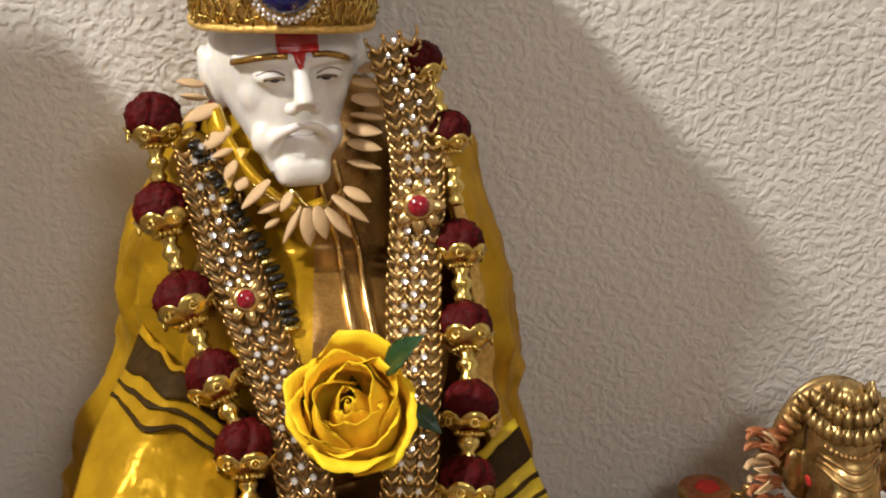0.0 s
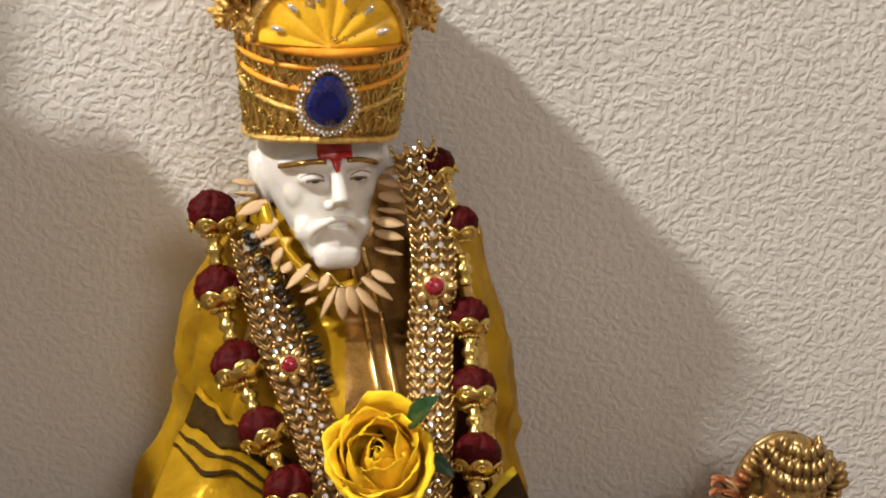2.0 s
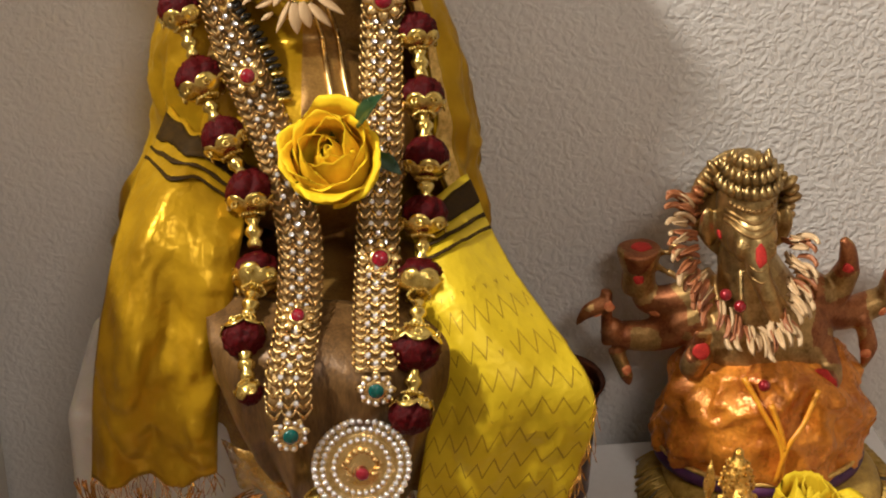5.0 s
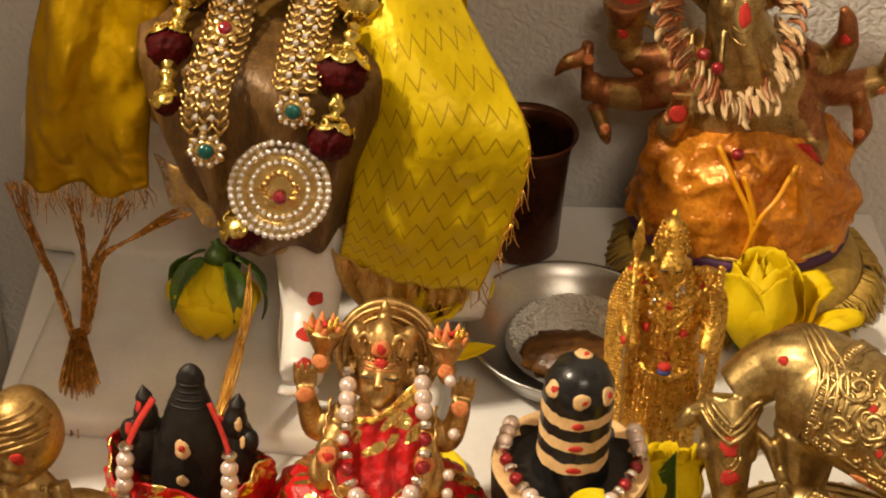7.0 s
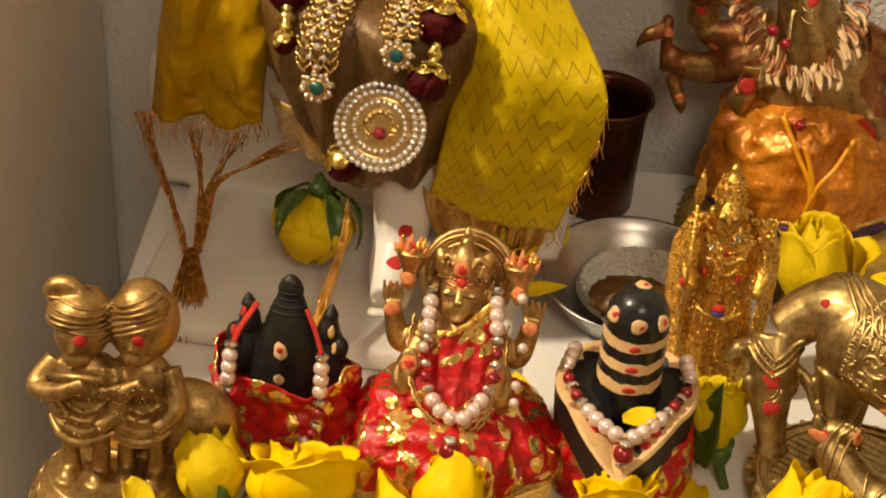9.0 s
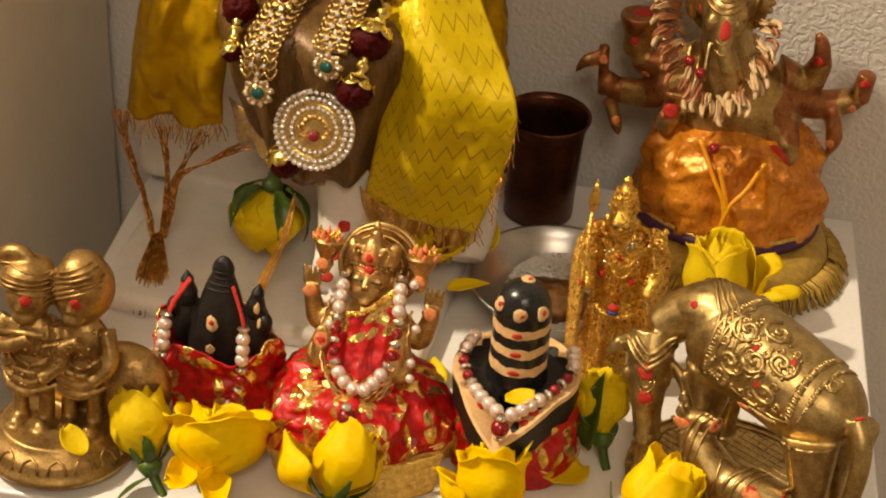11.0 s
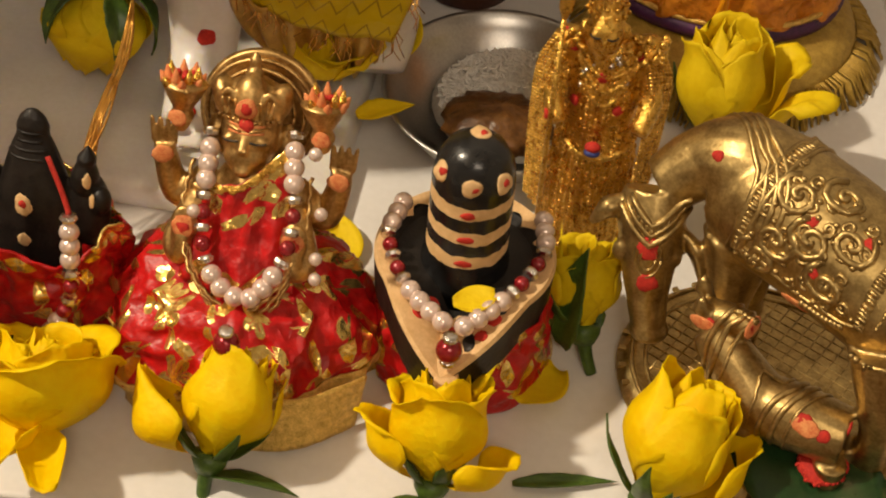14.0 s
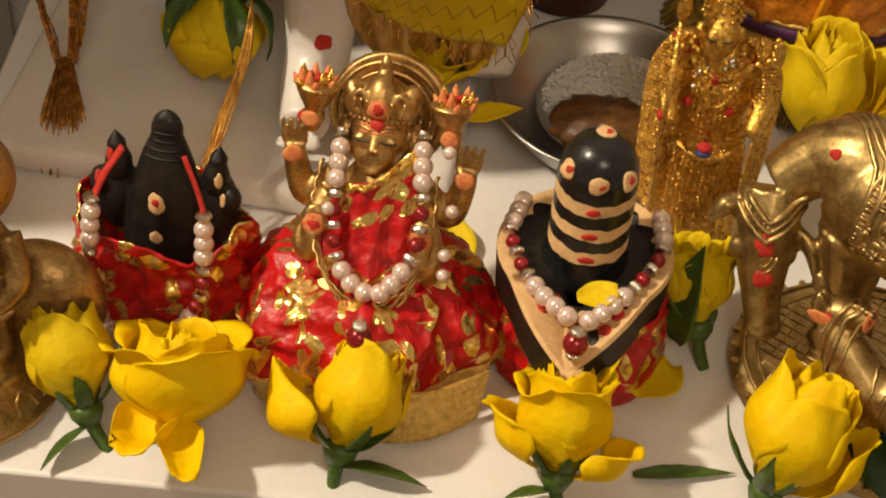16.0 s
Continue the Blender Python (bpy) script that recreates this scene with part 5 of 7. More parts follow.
def wrap(u, v):
    a = 2 * math.pi * u
    prof = float(np.interp(v, [0, 0.12, 0.4, 0.7, 0.9, 1], [0.046, 0.0505, 0.0500, 0.0455, 0.0360, 0.0180]))
    f = 1 + 0.22 * (0.22 - abs(noise.noise(V(math.cos(a) * 2.2, math.sin(a) * 2.2, v * 3 + 5)))) + 0.10 * (0.2 - abs(noise.noise(V(math.cos(a) * 5, math.sin(a) * 5, v * 7)))) + 0.03 * math.sin(5 * a + 7 * v) * math.sin(math.pi * v) + 0.03 * math.sin(5 * v * math.pi + 3.2 * math.sin(a * 2 + 1) + 2 * a) * math.sin(math.pi * v) + 0.05 * noise.noise(V(math.cos(a) * 3.4, math.sin(a) * 3.4, v * 5)) * math.sin(math.pi * v) + 0.06 * noise.noise(V(math.cos(a) * 1.6, math.sin(a) * 1.6, v * 3.5 + 2))
    return V(prof * f * math.cos(a), 0.80 * prof * f * math.sin(a), 0.064 * v + 0.002 * math.sin(3 * a))


sheet(bm, wrap, 150, 48, wrap=True)
thicken(bm, 0.0010)
part("silk", bm, ORANGE_CLOTH, skirt)
for z, r, mt in ((0.004, 0.0485, PURPLE_BAND), (0.0085, 0.0498, GOLD_TISSUE), (0.0008, 0.0475, SILVER)):
    bm = bmesh.new()
    tube(bm, [V(r * math.cos(2 * math.pi * k / 60), 0.815 * r * math.sin(2 * math.pi * k / 60), z) for k in range(61)], 0.0038 if mt is PURPLE_BAND else 0.0013, 8)
    part("border", bm, mt, skirt, "purple ribbon border" if mt is PURPLE_BAND else "thin shiny border")
for pts in ([(-0.018, -0.030, 0.062), (-0.008, -0.0385, 0.046), (0.000, -0.0425, 0.032), (0.002, -0.0435, 0.012)], [(0.017, -0.032, 0.056), (0.010, -0.039, 0.042), (0.003, -0.0430, 0.032), (-0.001, -0.0440, 0.013)],
            [(-0.006, -0.038, 0.052), (-0.001, -0.0415, 0.040), (0.002, -0.0430, 0.030)]):
    bm = bmesh.new()
    tube(bm, spline(pts), 0.0013, 8)
    part("tie", bm, ORANGE_CORD, skirt, "orange tie cord")
shav = thing("wood_shaving_garland", "garland of curled pale wood shavings on the elephant statue", "garland")
ROUTE = [(0.0400, 0.283, 0.152), (0.0420, 0.272, 0.136), (0.0460, 0.264, 0.122), (0.0570, 0.254, 0.110), (0.0715, 0.246, 0.103), (0.0840, 0.250, 0.110), (0.0895, 0.261, 0.124), (0.0890, 0.272, 0.142)]
bm = bmesh.new()
sheet(bm, lambda u, v: V(-0.003 + 0.0125 * v, (u - 0.5) * 0.0052 * math.sin(math.pi * (0.12 + 0.80 * v)) ** 0.6, 0.0018 * math.sin(2.6 * v) + 0.0010 * (2 * u - 1) ** 2), 4, 8)
thicken(bm, 0.0006)
SHAVING = bpy.data.meshes.new("shaving")
bm.to_mesh(SHAVING)
bm.free()
SHAVING.materials.append(WOOD_SEED)
DARK_SHAVING = SHAVING.copy()
DARK_SHAVING.materials.clear()
DARK_SHAVING.materials.append(SHAVING_WOOD)
mid = V(0.069, 0.285, 0.136)
for i, (p, d) in enumerate(run(ROUTE, 0.0044)):
    away = (p - mid).normalized()
    for k in range(3):
        w = (away * 1.2 + V(random.uniform(-.25, .25), -0.35 * k + random.uniform(-.2, .2), random.uniform(-.25, .25))).normalized()
        q = w.to_track_quat("X", "Z").to_matrix().to_4x4()
        again("shaving", SHAVING if random.random() < (0.75 if 0.066 < p.x < 0.090 else 0.25) else DARK_SHAVING, shav, Matrix.Translation(p + w * 0.003 * (k - 0.6)) @ q @ pose(0, 0, 0, random.uniform(-100, 100), 0, 0) @ Matrix.Diagonal((random.uniform(0.70, 1.15), random.uniform(0.50, 0.75), 1.6, 1)))
for p in ((0.0560, 0.2500, 0.1230), (0.0625, 0.2480, 0.1180), (0.0760, 0.2410, 0.0800)):
    bm = bmesh.new()
    ball(bm, p, 0.0029, seg=14, rings=10)
    part("bead", bm, RED_PEARL, shav, "dark red bead")

# ---- dark copper tumbler ----
tumbler = thing("copper_tumbler", "dark copper tumbler with a rolled rim beside the statue", "tumbler", (-0.0165, 0.273, 0))
bm = bmesh.new()
lathe(bm, [(0, 0.0005), (0.0178, 0.0005), (0.0196, 0.002), (0.0200, 0.026), (0.0212, 0.054), (0.0226, 0.061), (0.0244, 0.0640), (0.0238, 0.0650), (0.0216, 0.0618), (0.0200, 0.054), (0.0188, 0.026), (0.0182, 0.004), (0, 0.0035)], 48)
part("wall", bm, COPPER, tumbler)
# ---- steel bowl with rice and jaggery ----
bowl = thing("steel_bowl", "shallow stainless steel bowl standing on the white table", "bowl", (0.010, 0.186, 0))
bm = bmesh.new()
lathe(bm, [(0, 0.0006), (0.026, 0.0006), (0.036, 0.006), (0.043, 0.016), (0.0455, 0.0205), (0.0470, 0.0212), (0.0466, 0.0220), (0.0448, 0.0212), (0.0418, 0.0165), (0.0350, 0.0075), (0.0255, 0.0022), (0, 0.0020)], 56)
part("shell", bm, STEEL, bowl)
rice = thing("cooked_rice", "white rice grains heaped in the steel bowl", "rice", (0.014, 0.194, 0.002), kind="stuff")
bm = bmesh.new()
for i in range(2200):
    a, r = random.uniform(0, 6.283), 0.030 * math.sqrt(random.random())
    ball(bm, (r * math.cos(a), r * math.sin(a), 0.005 + 0.012 * (1 - (r / 0.033) ** 2) + random.uniform(-.001, .001)), (0.0005, 0.0005, 0.0014), rot=(random.uniform(50, 130), random.uniform(0, 180), random.uniform(0, 360)), seg=6, rings=4)
lathe(bm, [(0.0325, 0.0040), (0.024, 0.010), (0.012, 0.0145), (0, 0.0165)], 24)
tagged(part("grains", bm, RICE, rice), kind="stuff")
bm = bmesh.new()


def lump(u, v):
    a, b = 2 * math.pi * u, math.pi * v
    d = V(math.sin(b) * math.cos(a), math.sin(b) * math.sin(a), -math.cos(b))
    r = 1 + 0.10 * noise.noise(d * 3.1) + 0.05 * noise.noise(d * 9) + 0.045 * math.cos(16 * a) * math.sin(b)
    return V(0.0205 * d.x * r, 0.0175 * d.y * r, 0.0090 * d.z * r)


sheet(bm, lump, 48, 20, wrap=True)
jag = make("jaggery_lump", bm, JAGGERY, pose(0.010, 0.166, 0.0205, -8, 0, 0))
tagged(jag, "brown scalloped lump of jaggery lying on the rice", "sweet")

# ---- gilt standing figure with a lance ----
bm = bmesh.new()
lathe(bm, [(0.0205, 0), (0.0215, 0.004), (0.0190, 0.008), (0.0185, 0.030), (0.0170, 0.048), (0.0150, 0.056), (0.0165, 0.072), (0.0150, 0.086), (0.0070, 0.094)], 28, squash=(1, 0.70), m=pose(0.047, 0.139, 0, 0, 0, -6))
ball(bm, (0.0435, 0.128, 0.0985), (0.0078, 0.0082, 0.0100))
ball(bm, (0.0435, 0.1205, 0.0975), (0.0010, 0.0014, 0.0024))
ball(bm, (0.0435, 0.1218, 0.0930), (0.0020, 0.0010, 0.0008))
ball(bm, (0.0435, 0.1235, 0.0905), (0.0024, 0.0014, 0.0014))
for s in (-1, 1):
    ball(bm, (0.0435 + s * 0.0034, 0.1212, 0.1000), (0.0018, 0.0010, 0.0009))
    ball(bm, (0.0435 + s * 0.0086, 0.1290, 0.0985), (0.0016, 0.0026, 0.0040))
lathe(bm, [(0.0076, 0), (0.0080, 0.002), (0.0068, 0.005), (0.0058, 0.009), (0.0040, 0.013), (0.0022, 0.016), (0.0026, 0.018), (0, 0.0205)], 18, m=pose(0.0432, 0.131, 0.1040, 4, 0, 0))
for s in (-1, 1):
    tube(bm, spline([(0.047 + s * 0.014, 0.138, 0.088), (0.047 + s * 0.0195, 0.132, 0.072), (0.047 + s * 0.0165, 0.122, 0.062)]), [0.0055, 0.0048, 0.0036], 10)
    ball(bm, (0.047 + s * 0.0150, 0.137, 0.088), (0.0080, 0.0070, 0.0070))
bm = fused(bm, 0.0009, 1)
tree = BVHTree.FromBMesh(bm)
for s in (-1, 1):
    for k in range(7):
        x0 = 0.047 + s * (0.0175 + 0.0012 * k) - 0.001
        for p, d in run([(x0 - s * 0.004, 0.130 + 0.0015 * k, 0.094 - 0.0006 * k), (x0 + s * 0.002, 0.127 + 0.0015 * k, 0.078), (x0 + s * 0.002, 0.128 + 0.0015 * k, 0.050), (x0, 0.130 + 0.0015 * k, 0.018)], 0.0015):
            ball(bm, p, (0.00095, 0.00095, 0.00080), seg=6, rings=4)
    for k in range(34):
        a = random.uniform(0, 6.28)
        ball(bm, (0.047 + s * random.uniform(0.006, 0.022), 0.131 + random.uniform(-.004, .006), 0.0915 + random.uniform(-.005, .005)), random.uniform(0.0010, 0.0019), seg=7, rings=5)
for k in range(24):
    a = math.pi * (k + 0.5) / 24
    for w in range(52):
        p = V(0.047 + 0.021 * math.cos(a), 0.139 - 0.015 * math.sin(a), 0.004 + 0.00155 * w)
        loc, nor, _, _ = tree.find_nearest(p)
        if random.random() < (0.9 if k % 3 else 0.55):
            ball(bm, loc + V(random.uniform(-.0003, .0003), 0, 0), random.uniform(0.0005, 0.0010), seg=6, rings=4)
for s in (-1, 1):
    inlay(bm, tree, [(0.0435 + s * (0.0014 + 0.0008 * i), 0.105, 0.0998 - 0.0004 * math.sin(i * 0.7)) for i in range(6)], 0.0004, 4, way=IN)
    inlay(bm, tree, [(0.0435 + s * (0.0012 + 0.0010 * i), 0.105, 0.1020 + 0.0007 * math.sin(i * 0.6)) for i in range(6)], 0.0005, 0, way=IN)
for k, r in enumerate((0.0082, 0.0074, 0.0064, 0.0052)):
    for w in range(12):
        a = 2 * math.pi * w / 12
        ball(bm, (0.0432 + r * math.cos(a), 0.1305 + r * math.sin(a), 0.1062 + 0.0032 * k), 0.0010, seg=6, rings=4)
for k in range(9):
    x = 0.033 + 0.0035 * k
    inlay(bm, tree, [(x + 0.0008 * math.sin(i), 0.115, 0.050 - 0.0048 * i) for i in range(10)], 0.0007, 0, way=IN)
inlay(bm, tree, [(0.030 + 0.0034 * i, 0.115, 0.052 - 0.006 * math.sin(math.pi * i / 10)) for i in range(11)], 0.0014, 0, way=IN)
for k in range(3):
    inlay(bm, tree, [(0.034 + 0.0026 * i, 0.105, 0.088 - (0.008 + 0.006 * k) * math.sin(math.pi * i / 10)) for i in range(11)], 0.0010, 0, way=IN)
for k in range(30):
    spot(bm, tree, (random.uniform(0.036, 0.056), 0.105, random.uniform(0.074, 0.090)), random.uniform(0.0008, 0.0016), random.choice((0, 0, 3)), 0.0012, way=IN)
tube(bm, [(0.0290, 0.1185, 0.004), (0.0280, 0.1190, 0.060), (0.0272, 0.1190, 0.106)], 0.0011, 8)
lathe(bm, [(0.0012, 0), (0.0028, 0.004), (0.0030, 0.007), (0.0016, 0.013), (0, 0.0185)], 12, m=pose(0.0272, 0.119, 0.106, 0, 2, 0), squash=(1, 0.5))
for p in ((0.0325, 0.12, 0.090), (0.060, 0.12, 0.089), (0.036, 0.12, 0.067), (0.054, 0.12, 0.067), (0.026, 0.12, 0.064), (0.0455, 0.115, 0.0795), (0.0275, 0.125, 0.093)):
    spot(bm, tree, p, 0.0022, 1, 0.0010, way=IN)
ball(bm, (0.0465, 0.1235, 0.0530), (0.0034, 0.0024, 0.0020), 1)
ball(bm, (0.0465, 0.1235, 0.0505), (0.0034, 0.0024, 0.0016), 2)
bm.transform(Matrix.Translation((0.0455, 0.134, 0)) @ pose(0, 0, 0, -9, 0, 0) @ Matrix.Diagonal((0.84, 0.9, 0.93, 1)) @ Matrix.Translation((-0.047, -0.139, 0)))
gilt = make("gilt_statue", bm, [GOLD, RED_POWDER, BLUE_THREAD, SILVER, DARK_PAINT])
tagged(gilt, "bright gilt statue of a standing figure holding a lance", "statue")

# ---- brass cow with its calf ----
bm = bmesh.new()
lathe(bm, [(0, 0.0004), (0.054, 0.0004), (0.056, 0.003), (0.0535, 0.0065), (0.050, 0.0085), (0, 0.0085)], 48, squash=(1, 0.82), m=pose(0.118, 0.072, 0, 0, 0, -28))
tube(bm, spline([(0.092, 0.102, 0.068), (0.104, 0.094, 0.071), (0.126, 0.079, 0.069), (0.146, 0.063, 0.065), (0.155, 0.056, 0.059)]), [0.0180, 0.0225, 0.0222, 0.0208, 0.0125], 28)
tube(bm, spline([(0.102, 0.097, 0.074), (0.092, 0.101, 0.078), (0.080, 0.103, 0.074), (0.0695, 0.100, 0.065)]), [0.0205, 0.0165, 0.0120, 0.0100], 20)
# head hanging down
tube(bm, spline([(0.0670, 0.0985, 0.0640), (0.0672, 0.0930, 0.0560), (0.0682, 0.0875, 0.0460), (0.0702, 0.0815, 0.0330), (0.0722, 0.0775, 0.0240)]), [0.0105, 0.0112, 0.0098, 0.0070, 0.0060], 18)
ball(bm, (0.0727, 0.0765, 0.0220), (0.0068, 0.0056, 0.0050))
for s in (-1, 1):
    ball(bm, (0.0675 + s * 0.0085, 0.0850, 0.0480), (0.0030, 0.0030, 0.0042))
tube(bm, spline([(0.0750, 0.092, 0.0560), (0.0825, 0.088, 0.0500), (0.0870, 0.083, 0.0390)]), [0.0032, 0.0052, 0.0012], 12, flat=0.55)
tube(bm, spline([(0.0590, 0.095, 0.0600), (0.0530, 0.092, 0.0590), (0.0480, 0.089, 0.0540)]), [0.0030, 0.0040, 0.0012], 10)
for x, y, kx, ky in ((0.096, 0.090, 0.097, 0.086), (0.106, 0.106, 0.106, 0.106), (0.142, 0.050, 0.146, 0.042), (0.158, 0.066, 0.160, 0.062)):
    tube(bm, spline([(x, y, 0.060), (kx, ky, 0.034), (kx, ky, 0.014), (kx, ky, 0.006)]), [0.0130, 0.0070, 0.0054, 0.0072], 14)
tube(bm, spline([(0.158, 0.052, 0.074), (0.163, 0.044, 0.064), (0.163, 0.038, 0.046), (0.160, 0.036, 0.026), (0.157, 0.036, 0.012)]), [0.0052, 0.0046, 0.0040, 0.0042, 0.0026], 10)
# calf, its head turned up to the cow
tube(bm, spline([(0.106, 0.050, 0.027), (0.121, 0.0435, 0.029), (0.136, 0.039, 0.029)]), [0.0100, 0.0108, 0.0095], 18)
tube(bm, spline([(0.108, 0.049, 0.028), (0.099, 0.0565, 0.035), (0.0915, 0.0640, 0.0415)]), [0.0105, 0.0088, 0.0074], 16)
tube(bm, spline([(0.0895, 0.0665, 0.0430), (0.0960, 0.0630, 0.0470), (0.1035, 0.0595, 0.0490)]), [0.0066, 0.0056, 0.0036], 14)
for y in (0.062, 0.071):
    tube(bm, spline([(0.0890, y, 0.0460), (0.0862, y + 0.002, 0.0500), (0.0860, y + 0.002, 0.0540)]), [0.0022, 0.0030, 0.0010], 8)
for x, y in ((0.107, 0.044), (0.112, 0.055), (0.133, 0.034), (0.138, 0.044)):
    tube(bm, [(x, y, 0.022), (x + 0.001, y - 0.001, 0.006)], [0.0056, 0.0042], 10)
bm = fused(bm, 0.0009, 2)
tree = BVHTree.FromBMesh(bm)
AX, AY = V(0.124, 0.0805, 0.067), (V(0.146, 0.063, 0.060) - V(0.104, 0.094, 0.063)).normalized()


def hide(s, a):
    """A place just off the cow's flank: s along the back, a degrees down from the spine."""
    r = radians(a)
    q = AX + AY * s + 0.032 * (math.cos(r) * V(0, 0, 1) - math.sin(r) * V(AY.y, -AY.x, 0) * -1)
    return q


# ribbed borders of the blanket and the strap round the rump
for s0, wide in ((-0.024, 0.0052), (0.022, 0.0046), (0.0300, 0.0030)):
    for d in (0, wide):
        inlay(bm, tree, [hide(s0 + d, a) for a in range(-50, 105, 5)], 0.0010, 0)
    for a in range(-48, 102, 4):
        inlay(bm, tree, [hide(s0 + wide * f, a) for f in (0.1, 0.5, 0.9)], 0.0008, 0)
for k in range(30):
    t = k / 29
    loc, nor, _, _ = tree.find_nearest(hide(-0.020 + 0.044 * t, 92 + 14 * math.sin(math.pi * t)))
    ball(bm, loc, 0.0014, seg=7, rings=5)
inlay(bm, tree, [hide(-0.022 + 0.048 * k / 16, 100 + 14 * math.sin(math.pi * k / 16)) for k in range(17)], 0.0011, 0)
inlay(bm, tree, [hide(-0.022 + 0.048 * k / 16, 84 + 14 * math.sin(math.pi * k / 16)) for k in range(17)], 0.0008, 0)
for w in (1.0, 0.6):
    inlay(bm, tree, [hide(0.036 + 0.0050 * w * math.cos(q), 12 + 12 * w * math.sin(q)) for q in np.linspace(0, 6.2832, 25)], 0.0008, 0)
for cs, ca, w in ((-0.011, 28, 1), (0.011, 34, -1), (-0.010, 66, -1), (0.010, 72, 1), (0.000, 8, 1), (0.000, 50, 1), (-0.013, 88, 1), (0.015, 92, -1)):
    inlay(bm, tree, [hide(cs + w * 0.00042 * k * math.cos(0.55 * k), ca + 0.85 * k * math.sin(0.55 * k)) for k in range(20)], 0.0013, 0)
for q in range(26):
    cs, ca, w = -0.018 + 0.036 * ((q * 0.618) % 1.0), 4 + 88 * (q / 25), 1 if q % 2 else -1
    inlay(bm, tree, [hide(cs + w * 0.00024 * k * math.cos(0.7 * k), ca + 0.5 * k * math.sin(0.7 * k)) for k in range(13)], 0.0008, 0)
    loc, nor, _, _ = tree.find_nearest(hide(cs + 0.004 * w, ca + 5))
    ball(bm, loc, 0.0011, seg=7, rings=5)
# bridle and brow ornament
for k in range(4):
    inlay(bm, tree, [(0.0672 + 0.0016 * i, 0.050, 0.0615 - 0.0030 * k + 0.0010 * abs(i)) for i in range(-7, 8)], 0.0009 if k % 2 else 0.0013, 0, way=IN)
for i in range(-6, 7):
    inlay(bm, tree, [(0.0672 + 0.0016 * i, 0.050, 0.0612 + 0.0010 * abs(i) - 0.0013 * q) for q in range(4)], 0.0006, 0, way=IN)
for w in (1.0, 0.6):
    inlay(bm, tree, [(0.0678 + 0.0042 * w * math.cos(q), 0.050, 0.0510 + 0.0062 * w * math.sin(q)) for q in np.linspace(0, 6.2832, 21)], 0.0006, 0, way=IN)
spot(bm, tree, (0.0675, 0.05, 0.0545), 0.0030, 1, 0.0006, (1.1, 1.3), way=IN)
spot(bm, tree, (0.0690, 0.05, 0.0430), 0.0034, 1, 0.0007, way=IN)
for k in range(4):
    c0 = V(0.0985, 0.0985, 0.077).lerp(V(0.088, 0.1020, 0.0765), k / 3)
    inlay(bm, tree, [c0 + 0.026 * V(0.25 * math.cos(a), -math.cos(a) * 0.9, math.sin(a)) for a in np.linspace(-0.4, 3.2, 20)], 0.0010, 0)
for q0, q1 in ((V(0.0715, 0.1005, 0.0680), 0.016), (V(0.0690, 0.0995, 0.0650), 0.016)):
    inlay(bm, tree, [q0 + q1 * V(math.cos(a), 0.25 * math.sin(a) - 0.4, math.sin(a)) for a in np.linspace(0, 6.28, 24)], 0.0012, 0)
# bands round the calf
for k in range(9):
    q0 = V(0.124, 0.0425, 0.030).lerp(V(0.094, 0.0610, 0.0390), k / 8)
    inlay(bm, tree, [q0 + 0.016 * V(0.45 * math.cos(a), 0.55 * math.cos(a), math.sin(a)) for a in np.linspace(-0.6, 3.6, 18)], 0.0011 if k % 3 else 0.0007, 0)
# engraved base: ribs round the edge and a net of joints on top
B = pose(0.118, 0.072, 0, 0, 0, -28)
for a in np.linspace(0, 6.28, 40):
    slab(bm, B @ V(0.0532 * math.cos(a), 0.0436 * math.sin(a), 0.0062), (0.0040, 0.0018, 0.0014), 0, rot=(0, 0, math.degrees(a) - 28))
for k in (0.82, 0.91):
    tube(bm, [B @ V(0.056 * k * math.cos(a), 0.0459 * k * math.sin(a), 0.0086) for a in np.linspace(0, 6.2832, 49)], 0.0008, 6)
for k in range(-9, 10):
    x = 0.0046 * k
    y = 0.0459 * 0.82 * math.sqrt(max(0, 1 - (x / 0.0459) ** 2))
    if y > 0.004:
        tube(bm, [B @ V(x, y * w, 0.0085) for w in (-1, -0.5, 0, 0.5, 1)], 0.00032, 5)
    y = 0.0038 * k
    x = 0.0459 * math.sqrt(max(0, 1 - (y / 0.0376) ** 2))
    if x > 0.004:
        tube(bm, [B @ V(x * w, y, 0.0085) for w in (-1, -0.5, 0, 0.5, 1)], 0.00032, 5)
for q, r in (((0.0800, 0.090, 0.090), 0.0026), ((0.112, 0.070, 0.088), 0.0024), ((0.1035, 0.0560, 0.0510), 0.0026), ((0.0890, 0.0600, 0.0470), 0.0028), ((0.121, 0.035, 0.038), 0.0034),
             ((0.128, 0.034, 0.034), 0.0028), ((0.163, 0.034, 0.040), 0.0022), ((0.118, 0.066, 0.074), 0.0026), ((0.130, 0.066, 0.084), 0.0028), ((0.138, 0.036, 0.036), 0.0030), ((0.158, 0.050, 0.082), 0.0030)):
    spot(bm, tree, q, 0.75 * r, 1, 0.0006)
for q in ((0.122, 0.034, 0.036), (0.1030, 0.0575, 0.0515), (0.0880, 0.0610, 0.0460), (0.110, 0.060, 0.055)):
    spot(bm, tree, q, 0.0036, 2, 0.0006, (1.3, 0.8))
cow = make("cow_statue", bm, [BRASS, RED_POWDER, SANDAL])
tagged(cow, "polished brass statue of a cow with its calf", "statue")

